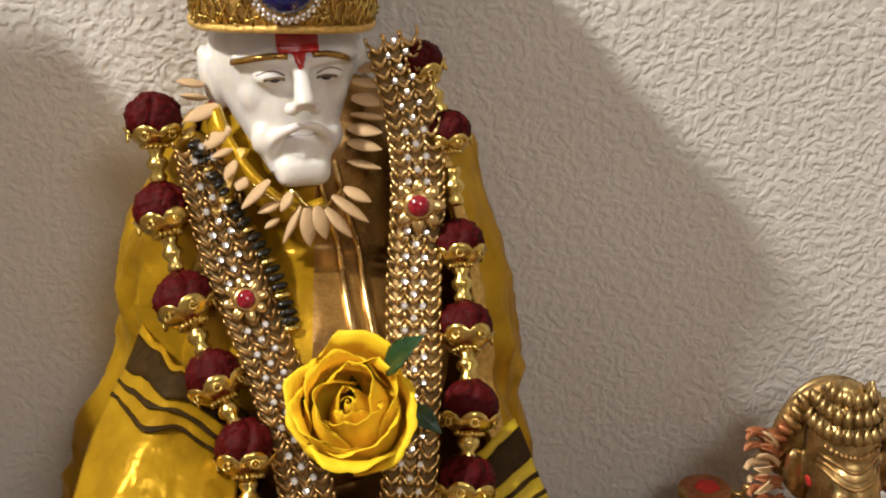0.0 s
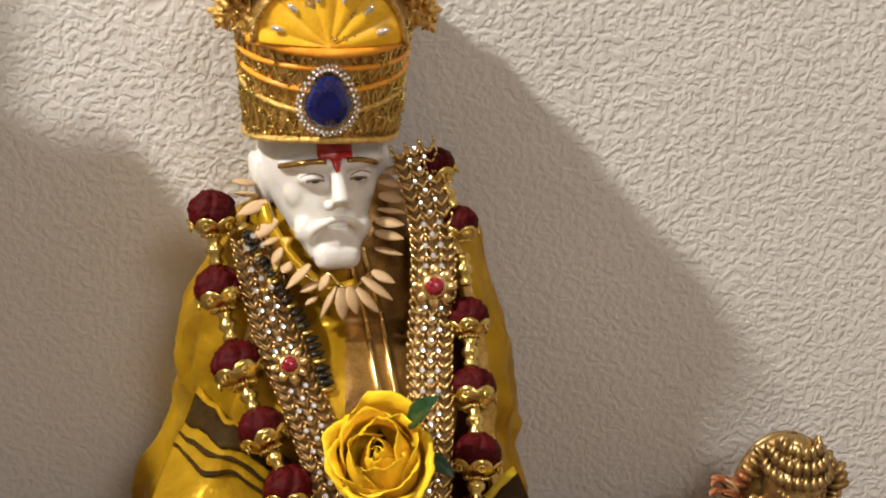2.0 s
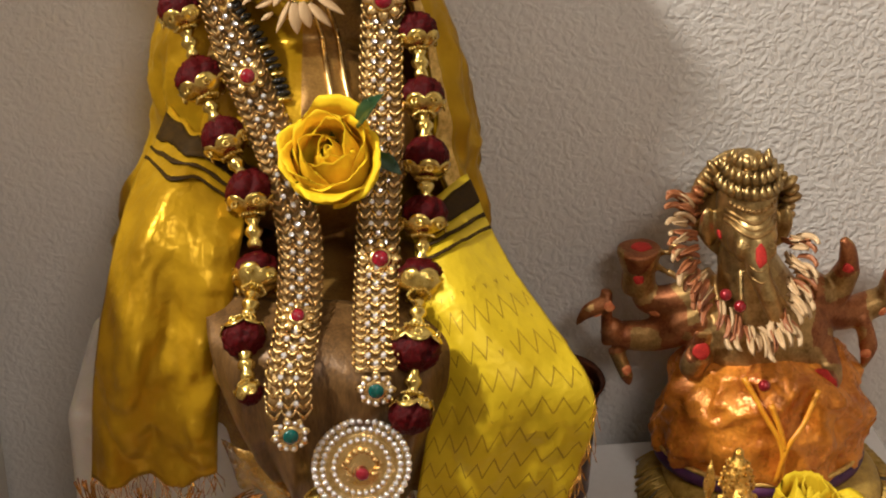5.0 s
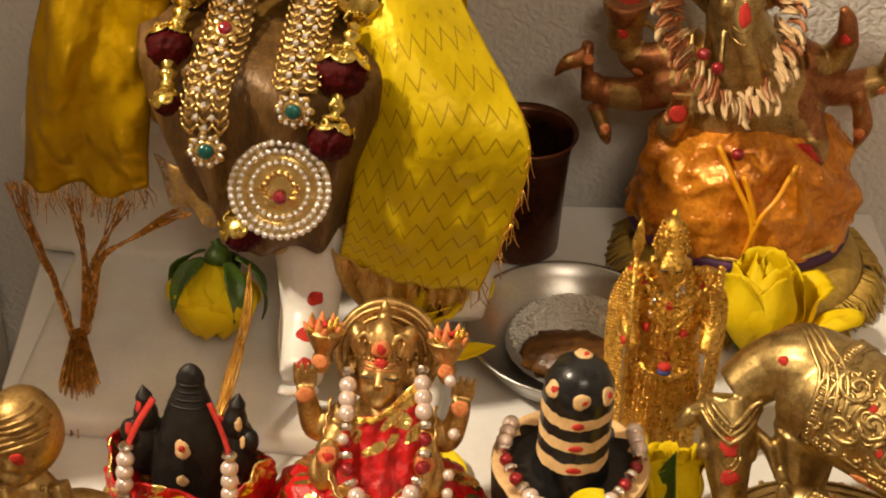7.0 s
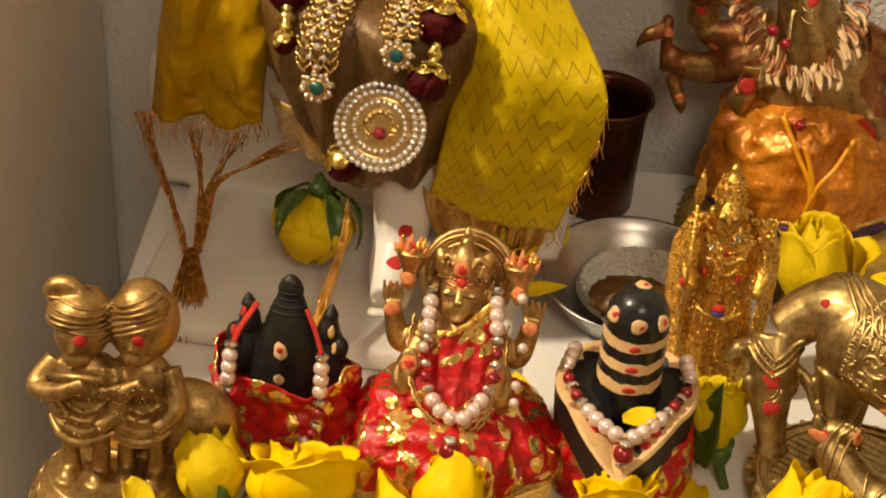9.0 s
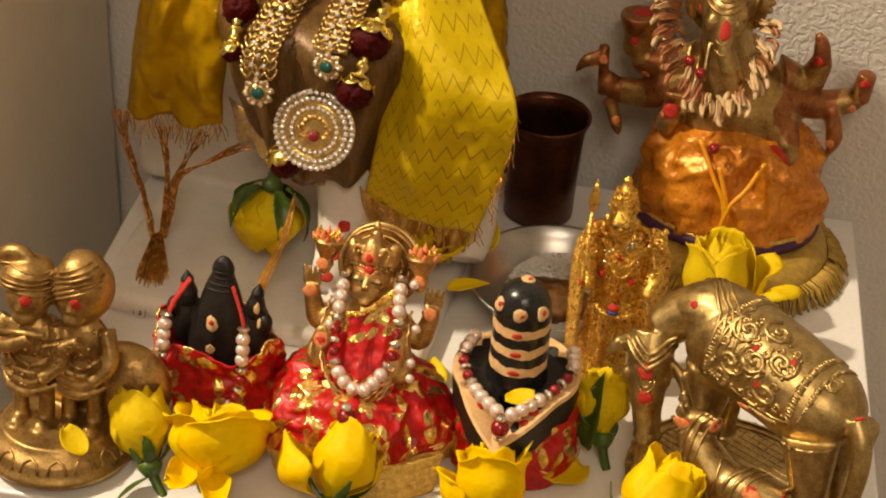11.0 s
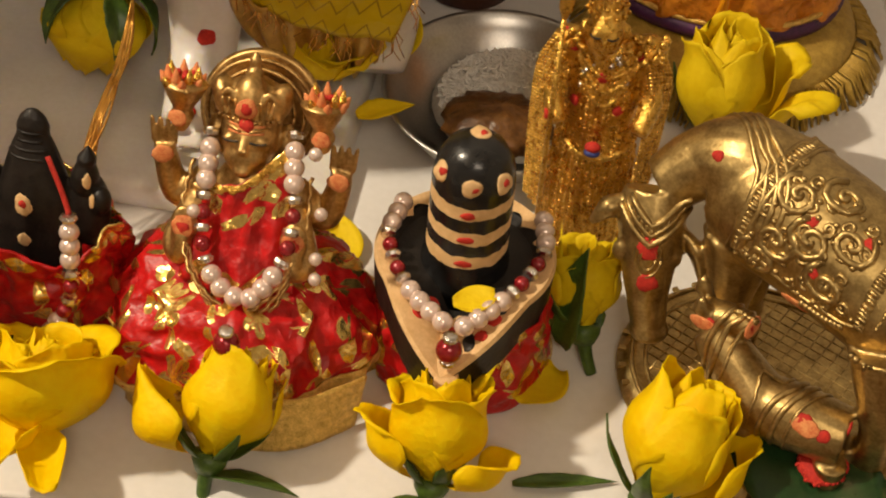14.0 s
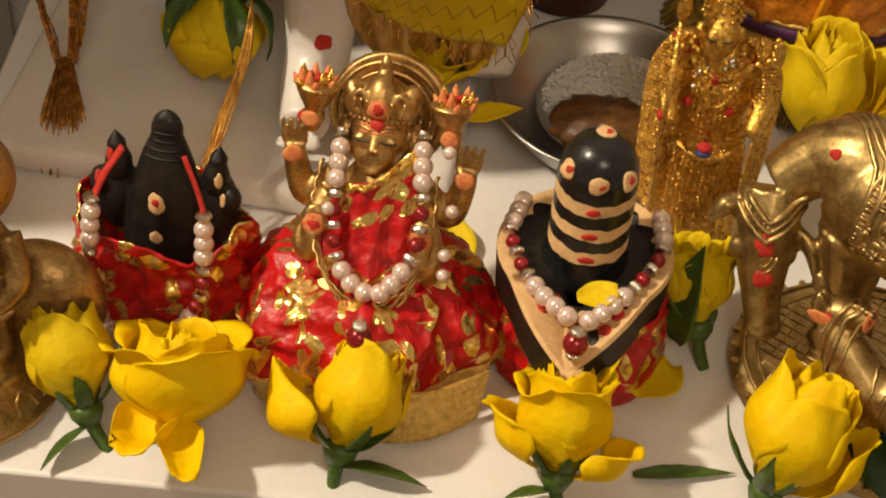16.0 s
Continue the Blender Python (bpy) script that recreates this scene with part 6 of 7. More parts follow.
# ---- black stone pillar in its basin ----
bm = bmesh.new()
SH = pose(0.010, 0.074, 0, 0, 0, 0)
lathe(bm, [(0.0150, 0.030), (0.0142, 0.0455), (0.0132, 0.0475), (0.0130, 0.080), (0.0122, 0.086), (0.0096, 0.0915), (0.0055, 0.0945), (0, 0.0955)], 40, m=SH)


def rim_of(a):
    """The basin's outline: round, drawn out to a spout at the front."""
    r = 0.0285
    d = abs(math.atan2(math.sin(a + math.pi / 2), math.cos(a + math.pi / 2)))
    if d < 0.95:
        k = 1 - d / 0.95
        r = 0.0285 + 0.0175 * k ** 1.6
    return r


for r0, z0, r1, z1, mt in ((1.0, 0.030, 1.03, 0.046, 1), (1.03, 0.046, 1.0, 0.0475, 2), (1.0, 0.0475, 0.78, 0.0470, 2), (0.86, 0.0466, 0.78, 0.0440, 1), (0.78, 0.0440, 0.40, 0.0435, 1)):
    def ringf(u, v):
        a = 2 * math.pi * u
        out = max(0, (rim_of(a) - 0.0285) / 0.0175)
        edge = r1
        if mt == 2 and r1 < 1:
            edge = r1 - 0.34 * out ** 0.7 + (0.095 * abs(math.sin(8.5 * a)) + 0.02 * math.sin(13 * a + 1)) * (1 - 0.6 * out)
        k = r0 + (edge - r0) * v
        rr = rim_of(a) * k
        dip = 0.010 * max(0, (rim_of(a) - 0.0285) / 0.0175) ** 1.5
        return V(0.010 + rr * math.cos(a), 0.074 + rr * math.sin(a), z0 + (z1 - z0) * v - dip)
    sheet(bm, ringf, 160, 3, mt, wrap=True)
slab(bm, (0.0115, 0.0345, 0.0365), (0.0075, 0.022, 0.0050), 2, rot=(14, 0, 2), bevel=0.0008)
lathe(bm, [(0.0262, 0.0), (0.0250, 0.034)], 40, 1, m=SH)
tree = BVHTree.FromBMesh(bm)
for x, z, y in ((-0.0060, 0.0905, 0.062), (0.0110, 0.0865, 0.058), (0.0265, 0.0895, 0.062), (0.0105, 0.0965, 0.078)):
    spot(bm, tree, (x, y, z), 0.0033, 2, 0.0008)
    spot(bm, tree, (x + 0.0010, y - 0.0008, z + 0.0004), 0.0015, 3, 0.0012)
for z in (0.0612, 0.0717, 0.0822):
    spot(bm, tree, (0.0110, 0.055, z - 0.007), 0.0020, 3, 0.0006, (1.3, 0.7))
for x, y in ((0.0005, 0.0470), (0.0230, 0.0480), (0.0100, 0.0440), (0.0150, 0.0560), (0.0035, 0.0555), (0.0190, 0.0420)):
    spot(bm, tree, (x, y, 0.046), 0.0022, 3, 0.0007)
for x, y in ((-0.0030, 0.0530), (0.0245, 0.0530), (0.0140, 0.0400)):
    spot(bm, tree, (x, y, 0.046), 0.0026, 1, 0.0005, (1.4, 0.8))
pillar = make("stone_pillar_statue", bm, [BANDED, BLACK_STONE, CREAM_LINE, RED_POWDER])
tagged(pillar, "black stone pillar with cream bands in a spouted basin", "statue")


def cloth_ring(name, label, at, prof, squash, waves, depth, mat, seed, hem=None, gather=0.0):
    """A cloth wrapped round the foot of a figure."""
    t = thing(name, label, "cloth", at)
    bm = bmesh.new()

    def fn(u, v):
        a = 2 * math.pi * u
        r = float(np.interp(v, [p[0] for p in prof], [p[1] for p in prof]))
        z = float(np.interp(v, [p[0] for p in prof], [p[2] for p in prof]))
        f = 1 + depth * math.sin(waves * a + 5 * v + seed) * (0.6 - 0.3 * v) + depth * noise.noise(V(math.cos(a) * 2.2, math.sin(a) * 2.2, v * 4 + seed))
        f += depth * 0.9 * (0.3 - abs(noise.noise(V(math.cos(a) * 6.5, math.sin(a) * 6.5, v * 8 + seed))))
        f += depth * 2.6 * (0.3 - abs(noise.noise(V(math.cos(a) * 3.2, math.sin(a) * 3.2, v * 4.4 + 3 * seed)))) * (0.35 + 0.65 * min(1, 4 * v * (1.15 - v)))
        return V(r * f * math.cos(a) * squash[0], r * f * math.sin(a) * squash[1], z + gather * math.sin(4 * a + seed) * v)
    sheet(bm, fn, 140, 40, wrap=True)
    cloth_size(bm, 2 * math.pi * max(p[1] for p in prof), sum(math.hypot(q[1] - p[1], q[2] - p[2]) for p, q in zip(prof, prof[1:])))
    thicken(bm, 0.0008)
    part("cloth", bm, mat, t)
    if hem:
        bm = bmesh.new()
        sheet(bm, lambda u, v: fn(u, hem * v) * 1.0 + V(0.0010 * math.cos(2 * math.pi * u), 0.0010 * math.sin(2 * math.pi * u), 0.0004), 96, 6, wrap=True)
        thicken(bm, 0.0006)
        part("hem", bm, GOLD_TISSUE, t, "broad gold tissue hem")
    return t


cloth_ring("red_brocade_wrap", "red and gold brocade wrapped round the black stone pillar", (0.0115, 0.073, 0.0008), [(0, 0.0300, 0), (0.5, 0.0288, 0.020), (1, 0.0272, 0.033)], (1, 1), 7, 0.045, RED_BROCADE, 0.3, gather=0.001)


def pearl_string(name, label, pts, order, drop=None):
    """A string of pearls, red beads and crystal rings; order gives the kinds in turn."""
    t = thing(name, label, "necklace")
    kinds = {"p": (0.0033, PEARL, "pearl"), "r": (0.0026, RED_PEARL, "red_bead"), "s": (0.0022, SILVER, "crystal_ring")}
    made = {}
    for i, (p, d) in enumerate(run(pts, 0.0050)):
        k = order[i % len(order)]
        r, mt, nm = kinds[k]
        if k not in made:
            bm = bmesh.new()
            if k == "s":
                lathe(bm, [(0.0010, -0.0014), (0.0024, -0.0012), (0.0029, 0), (0.0024, 0.0012), (0.0010, 0.0014)], 9)
                for f in bm.faces:
                    f.smooth = False
            else:
                ball(bm, (0, 0, 0), r, seg=16, rings=12)
            me = bpy.data.meshes.new(nm)
            bm.to_mesh(me)
            bm.free()
            me.materials.append(mt)
            made[k] = me
        again(nm, made[k], t, Matrix.Translation(p) @ d.to_track_quat("Z", "Y").to_matrix().to_4x4())
    if drop:
        p = Vector(drop)
        bm = bmesh.new()
        ball(bm, p, 0.0042, seg=18, rings=12)
        big = part("drop_bead", bm, RED_PEARL, t, "large dark red bead")
        for dz in (0.0056, -0.0056):
            bm = bmesh.new()
            lathe(bm, [(0.0010, -0.0012), (0.0022, -0.0010), (0.0026, 0), (0.0022, 0.0010), (0.0010, 0.0012)], 9, m=Matrix.Translation(p + V(0, 0, dz)))
            part("crystal_ring", bm, SILVER, big)
    return t


pearl_string("pearl_string", "string of white pearls and red beads on the stone basin", [(-0.0130, 0.0880, 0.0500), (-0.0150, 0.0740, 0.0500), (-0.0100, 0.0600, 0.0495), (-0.0030, 0.0500, 0.0490), (0.0050, 0.0435, 0.0480), (0.0115, 0.0395, 0.0470)], "pppsrsrspppp", (0.0115, 0.0310, 0.0475))
pearl_string("pearl_string", "string of white pearls and red beads on the stone basin", [(0.0330, 0.0900, 0.0500), (0.0350, 0.0760, 0.0500), (0.0300, 0.0620, 0.0495), (0.0240, 0.0520, 0.0490), (0.0175, 0.0440, 0.0480), (0.0125, 0.0400, 0.0470)], "pppsrsrspppp")

# ---- small brass figure with raised lotus buds, leaning back ----
SEAT = pose(-0.060, 0.052, 0.020, -22, 0, 0)
bm = bmesh.new()
ball(bm, (0, 0.004, 0.008), (0.030, 0.022, 0.016))
ball(bm, (0, 0.006, 0.034), (0.0155, 0.0110, 0.022))
ball(bm, (-0.001, 0.003, 0.0645), (0.0092, 0.0105, 0.0130), seg=28, rings=20)
ball(bm, (-0.001, -0.0010, 0.0585), (0.0074, 0.0072, 0.0062), seg=20, rings=14)
tube(bm, [(-0.001, 0.006, 0.056), (0, 0.007, 0.044)], [0.0060, 0.0085], 14)
tube(bm, [(-0.001, -0.0060, 0.0680), (-0.001, -0.0090, 0.0610)], [0.0011, 0.0019], 8)
ball(bm, (-0.001, -0.0066, 0.0562), (0.0030, 0.0016, 0.0011))
ball(bm, (-0.001, -0.0056, 0.0545), (0.0032, 0.0030, 0.0024))
ball(bm, (-0.001, -0.0015, 0.0765), (0.0052, 0.0060, 0.0085), seg=20, rings=14)
ball(bm, (-0.001, 0.0030, 0.0750), (0.0095, 0.0085, 0.0080), seg=20, rings=14)
lathe(bm, [(0.0022, 0), (0.0030, 0.002), (0.0016, 0.004), (0.0020, 0.006), (0, 0.0095)], 14, m=pose(-0.001, 0.001, 0.0825, 0, 0, 0))
for s in (-1, 1):
    ball(bm, (-0.001 + s * 0.0082, 0.0010, 0.0755), (0.0042, 0.0052, 0.0072), rot=(0, s * 18, 0))
    tube(bm, spline([(-0.001 + s * 0.0065, -0.0040, 0.0715), (-0.001 + s * 0.0085, -0.0040, 0.0770), (-0.001 + s * 0.0060, -0.0045, 0.0800), (-0.001 + s * 0.0045, -0.0048, 0.0765)]), 0.0010, 8)
for s in (-1, 1):
    ball(bm, (-0.001 + s * 0.0112, 0.004, 0.0625), (0.0030, 0.0040, 0.0062))
    ball(bm, (-0.001 + s * 0.0046, -0.0050, 0.0645), (0.0030, 0.0018, 0.0015))
    tube(bm, spline([(s * 0.013, 0.006, 0.046), (s * 0.0235, 0.008, 0.038), (s * 0.0275, 0.006, 0.048), (s * 0.0285, 0.004, 0.056)]), [0.0056, 0.0050, 0.0042, 0.0034], 12)
    for k in range(4):
        tube(bm, [(s * 0.0285 + 0.0022 * (k - 1.5), 0.004, 0.056), (s * 0.0290 + 0.0026 * (k - 1.5), 0.003, 0.0645)], [0.0011, 0.0008], 6)
    lathe(bm, [(0.0020, 0), (0.0040, 0.005), (0.0030, 0.0075), (0.0054, 0.0115), (0.0074, 0.0160), (0.0052, 0.0175), (0, 0.017)], 16, m=pose(s * 0.0225, -0.001, 0.0630, 4, s * -3, 0))
    tube(bm, spline([(s * 0.014, 0.001, 0.042), (s * 0.0205, -0.004, 0.028), (s * 0.0185, -0.0075, 0.024), (s * 0.0175, -0.0080, 0.032)]), [0.0052, 0.0046, 0.0038, 0.0032], 12)
    ball(bm, (s * 0.0175, -0.0085, 0.0345), (0.0046, 0.0018, 0.0066))
bm = fused(bm, 0.0007, 1)
tree = BVHTree.FromBMesh(bm)
lathe(bm, [(0.0185, -0.0012), (0.0200, 0), (0.0185, 0.0014), (0.0172, 0.0006), (0.0155, 0.0012), (0.0140, 0.0004), (0, 0)], 48, m=pose(0, 0.0125, 0.0685, 84, 0, 0))
for r in (0.0172, 0.0140, 0.0108):
    tube(bm, [V(r * math.cos(w), 0.0108 - 0.0006, 0.0685 + r * math.sin(w)) for w in np.linspace(0, 6.2832, 41)], 0.0008, 5)
for k in range(3):
    inlay(bm, tree, [(-0.0065 + 0.0011 * i, -0.03, 0.0672 + 0.0011 * k) for i in range(11)], 0.0004, 2, way=IN)
for k in range(9):
    inlay(bm, tree, [(-0.0090 + 0.0020 * k, -0.03, 0.0715 + 0.0012 * i) for i in range(6)], 0.0005, 0, way=IN)
for k in range(14):
    spot(bm, tree, (-0.012 + 0.0017 * k, -0.03, 0.0706), 0.0009, 0, 0.0008, way=IN)
for s in (-1, 1):
    inlay(bm, tree, [(-0.001 + s * (0.0018 + 0.0010 * i), -0.03, 0.0646 - 0.0006 * math.sin(i * 0.6)) for i in range(6)], 0.0004, 4, way=IN)
    inlay(bm, tree, [(-0.001 + s * (0.0014 + 0.0012 * i), -0.03, 0.0676 + 0.0010 * math.sin(i * 0.5)) for i in range(6)], 0.0006, 0, way=IN)
    for k in range(14):
        a = 2 * math.pi * k / 14
        out, high = (0.0072, 0.0815) if k % 2 else (0.0050, 0.0845)
        foot = V(s * 0.0225 + 0.0025 * math.cos(a), -0.002 + 0.0025 * math.sin(a), 0.0775)
        tip = V(s * 0.0225 + out * math.cos(a), -0.002 + out * math.sin(a), high)
        tube(bm, [foot, foot.lerp(tip, 0.55) + V(0.0008 * math.cos(a), 0.0008 * math.sin(a), -0.0005), tip], [0.0011, 0.0016, 0.0003], 7, 2 if k % 3 else 3)
    for k in range(7):
        ball(bm, V(s * 0.0225 + random.uniform(-.003, .003), -0.002 + random.uniform(-.003, .003), 0.0812), random.uniform(0.0008, 0.0014), 1, seg=7, rings=5)
    spot(bm, tree, (s * 0.0225, -0.03, 0.0680), 0.0030, 2, 0.0007, way=IN)
    spot(bm, tree, (s * 0.0280, -0.03, 0.0530), 0.0034, 2, 0.0007, way=IN)
    spot(bm, tree, (s * 0.0175, -0.03, 0.0345), 0.0040, 2, 0.0007, way=IN)
    spot(bm, tree, (s * 0.0175, -0.03, 0.0345), 0.0026, 1, 0.0010, way=IN)
spot(bm, tree, (-0.001, -0.03, 0.0700), 0.0024, 1, 0.0009, way=IN)
spot(bm, tree, (-0.001, -0.03, 0.0755), 0.0034, 2, 0.0008, way=IN)
spot(bm, tree, (-0.001, -0.03, 0.0755), 0.0022, 1, 0.0012, way=IN)
bm.transform(SEAT)
seated = make("seated_brass_statue", bm, [OLD_BRASS, RED_POWDER, SANDAL, GOLD, DARK_PAINT])
tagged(seated, "small brass statue of a seated figure holding lotus buds", "statue")
cloth_ring("red_brocade_skirt", "red and gold brocade skirt with gold hem round the brass figure", (-0.060, 0.060, 0.0008), [(0, 0.0440, 0), (0.30, 0.0430, 0.013), (0.55, 0.0390, 0.028), (0.8, 0.0290, 0.038), (1, 0.0170, 0.040)], (1, 0.92), 6, 0.085, RED_BROCADE, 1.1, hem=0.32, gather=0.002)
hem = thing("gold_hem_panel", "stiff gold tissue hem panel standing before the brass figure", "cloth")
bm = bmesh.new()


def hem_at(u, v):
    x, y = -0.0470 + 0.0300 * u, 0.0160 + 0.0170 * u
    out = 0.0050 * math.sin(math.pi * u) + 0.0006 * noise.noise(V(u * 6, v * 3, 1))
    return V(x + 0.0020 * (2 * u - 1) * v, y - out + 0.0075 * v, 0.0008 + 0.0165 * v + 0.0008 * math.sin(3 * u))


sheet(bm, hem_at, 40, 10)
thicken(bm, 0.0010)
panel = part("panel", bm, GOLD_TISSUE, hem)
for v0 in (0.10, 0.92):
    bm = bmesh.new()
    tube(bm, [hem_at(k / 20, v0) + V(0, -0.0007, 0) for k in range(21)], 0.0004, 5)
    part("seam", bm, OLD_GOLD_MAT, panel, "dark stitched seam")
bod = thing("red_brocade_blouse", "red and gold brocade blouse on the small brass figure", "cloth")
bod.matrix_world = SEAT
bm = bmesh.new()
BL = patch([[(-0.0105, -0.0060, 0.0490), (0.0010, -0.0095, 0.0525), (0.0125, -0.0035, 0.0640)], [(-0.0150, -0.0060, 0.036), (0.000, -0.0110, 0.036), (0.0155, -0.006, 0.040)], [(-0.0180, -0.0100, 0.018), (0.000, -0.0170, 0.016), (0.0190, -0.010, 0.018)]], 0, 0, 0.0012, 4, 0.5)
sheet(bm, BL, 24, 20)
cloth_size(bm, 0.032, 0.040)
thicken(bm, 0.0008)
part("front", bm, RED_BROCADE, bod)
bm = bmesh.new()
sheet(bm, lambda u, v: BL(u, 0.005 + 0.08 * v + 0.012 * math.sin(40 * u) * v) + V(0, -0.0012, 0.0002), 24, 5)
thicken(bm, 0.0005)
part("neck_border", bm, GOLD, bod, "gold woven border at the neck")


def on_figure(pts):
    return [tuple(SEAT @ Vector(p)) for p in pts]


pearl_string("pearl_string", "string of white pearls and red beads on the small brass figure", on_figure([(-0.0125, -0.001, 0.0640), (-0.0118, -0.007, 0.0520), (-0.0110, -0.012, 0.0400), (-0.0090, -0.016, 0.0300), (-0.0035, -0.019, 0.0215), (0.0040, -0.020, 0.0175)]), "spppsrsrspppp", SEAT @ V(0.0050, -0.0375, 0.0110))
pearl_string("pearl_string", "string of white pearls and red beads on the small brass figure", on_figure([(0.0135, -0.001, 0.0670), (0.0155, -0.007, 0.0550), (0.0170, -0.012, 0.0430), (0.0162, -0.016, 0.0320), (0.0115, -0.019, 0.0230), (0.0070, -0.020, 0.0180)]), "spppsrsrsppp")
cords = thing("gold_chain", "fine twisted gold chain over the small brass figure", "necklace")
cords.matrix_world = SEAT
for q in range(3):
    bm = bmesh.new()
    pts = spline([(-0.0190, 0.004, 0.052), (-0.0190, -0.005, 0.036), (-0.012 + 0.002 * q, -0.017, 0.022 - 0.003 * q), (0.004, -0.0205, 0.013 - 0.003 * q), (0.015, -0.016, 0.022 - 0.003 * q), (0.0200, -0.004, 0.036), (0.0190, 0.004, 0.052)], 10)
    tube(bm, [p + 0.0005 * V(math.cos(2.2 * i), math.sin(2.2 * i), 0) for i, p in enumerate(pts)], 0.0007, 5)
    part("strand", bm, OLD_BRASS, cords)

for q in ((-0.0326, 0.050, 0.0768), (-0.0336, 0.048, 0.0591), (-0.0335, 0.047, 0.0510), (-0.0350, 0.052, 0.0990), (-0.0708, 0.046, 0.0735)):
    bm = bmesh.new()
    ball(bm, SEAT.inverted() @ V(*q), 0.0021, seg=14, rings=10)
    part("bead", bm, PEARL, cords, "small milky white bead")

# ---- small black figure in a red skirt ----
bm = bmesh.new()
D = (-0.130, 0.064)
lathe(bm, [(0.0180, 0.0), (0.0178, 0.020), (0.0172, 0.040), (0.0150, 0.055), (0.0112, 0.068), (0.0082, 0.076), (0.0072, 0.078), (0.0062, 0.0805), (0.0066, 0.083), (0.0050, 0.087), (0.0024, 0.0895), (0, 0.0905)], 28, m=pose(D[0], D[1], 0, 0, 0, 0), squash=(1, 0.62))
for s in (-1, 1):
    ball(bm, (D[0] + s * 0.0205, D[1] + 0.002, 0.050), (0.0085, 0.0070, 0.0160))
    lathe(bm, [(0.0050, -0.008), (0.0056, -0.002), (0.0036, 0.003), (0.0040, 0.005), (0, 0.011)], 12, m=pose(D[0] + s * 0.0200, D[1], 0.068, 0, s * 6, 0))
    ball(bm, (D[0] + s * 0.0265, D[1] - 0.002, 0.057), (0.0042, 0.0042, 0.0058))
bm = fused(bm, 0.0009, 2)
tree = BVHTree.FromBMesh(bm)
for k in range(4):
    inlay(bm, tree, [(D[0] - 0.012 + 0.0024 * i, 0.04, 0.072 + 0.0032 * k) for i in range(11)], 0.0006, 0, way=IN)
spot(bm, tree, (D[0] - 0.0015, 0.03, 0.0545), 0.0036, 1, 0.0008, (1, 1.25), way=IN)
spot(bm, tree, (D[0] - 0.0015, 0.029, 0.0550), 0.0018, 2, 0.0012, way=IN)
spot(bm, tree, (D[0] - 0.0010, 0.03, 0.0400), 0.0026, 1, 0.0008, way=IN)
for p in ((0.0240, 0.058), (0.0220, 0.066), (-0.0260, 0.060), (-0.022, 0.070)):
    spot(bm, tree, (D[0] + p[0], 0.04, p[1]), 0.0020, 1 if p[0] > 0 else 2, 0.0006, (0.8, 1.6), way=IN)
bm.transform(Matrix.Translation((D[0], 0.058, 0)) @ pose(0, 0, 0, -12, 0, 0) @ Matrix.Diagonal((0.84, 0.9, 0.88, 1)) @ Matrix.Translation((-D[0], -D[1], 0)))
dark = make("black_stone_statue", bm, [BLACK_STONE, CREAM_LINE, RED_POWDER])
tagged(dark, "small black stone statue with a peaked crown", "statue")
cloth_ring("red_brocade_skirt", "red and gold brocade skirt round the small black statue", (-0.130, 0.063, 0.0008), [(0, 0.0300, 0), (0.6, 0.0300, 0.026), (1, 0.0285, 0.042)], (1, 0.72), 7, 0.075, RED_BROCADE, 2.4, gather=0.004)
DX, DY = D
for s in (-1, 1):
    rb = thing("red_ribbon", "narrow red ribbon over the black statue's shoulder", "ribbon")
    bm = bmesh.new()
    tube(bm, spline([(DX + s * 0.010, DY - 0.006, 0.0740), (DX + s * 0.0150, DY - 0.011, 0.0660), (DX + s * 0.0180, DY - 0.014, 0.0590)]), 0.0016, 8, flat=0.5)
    part("ribbon", bm, RED_POWDER, rb)
    pearl_string("pearl_string", "short string of pearls and red beads on the black statue", [(DX + s * 0.0185, DY - 0.016, 0.0590), (DX + s * 0.0190, DY - 0.020, 0.0450), (DX + s * 0.0185, DY - 0.024, 0.0300), (DX + s * 0.0135 - 0.002, DY - 0.028, 0.0160), (DX + s * 0.0070 - 0.002, DY - 0.029, 0.0090)], "spppsrsrpp")

# ---- tarnished brass pair on a round base ----
bm = bmesh.new()
E0 = (-0.180, 0.014)
lathe(bm, [(0, 0.0004), (0.0335, 0.0004), (0.0345, 0.003), (0.0325, 0.006), (0.0310, 0.010), (0.0270, 0.014), (0.0255, 0.0165), (0, 0.017)], 44, m=pose(E0[0], E0[1], 0))
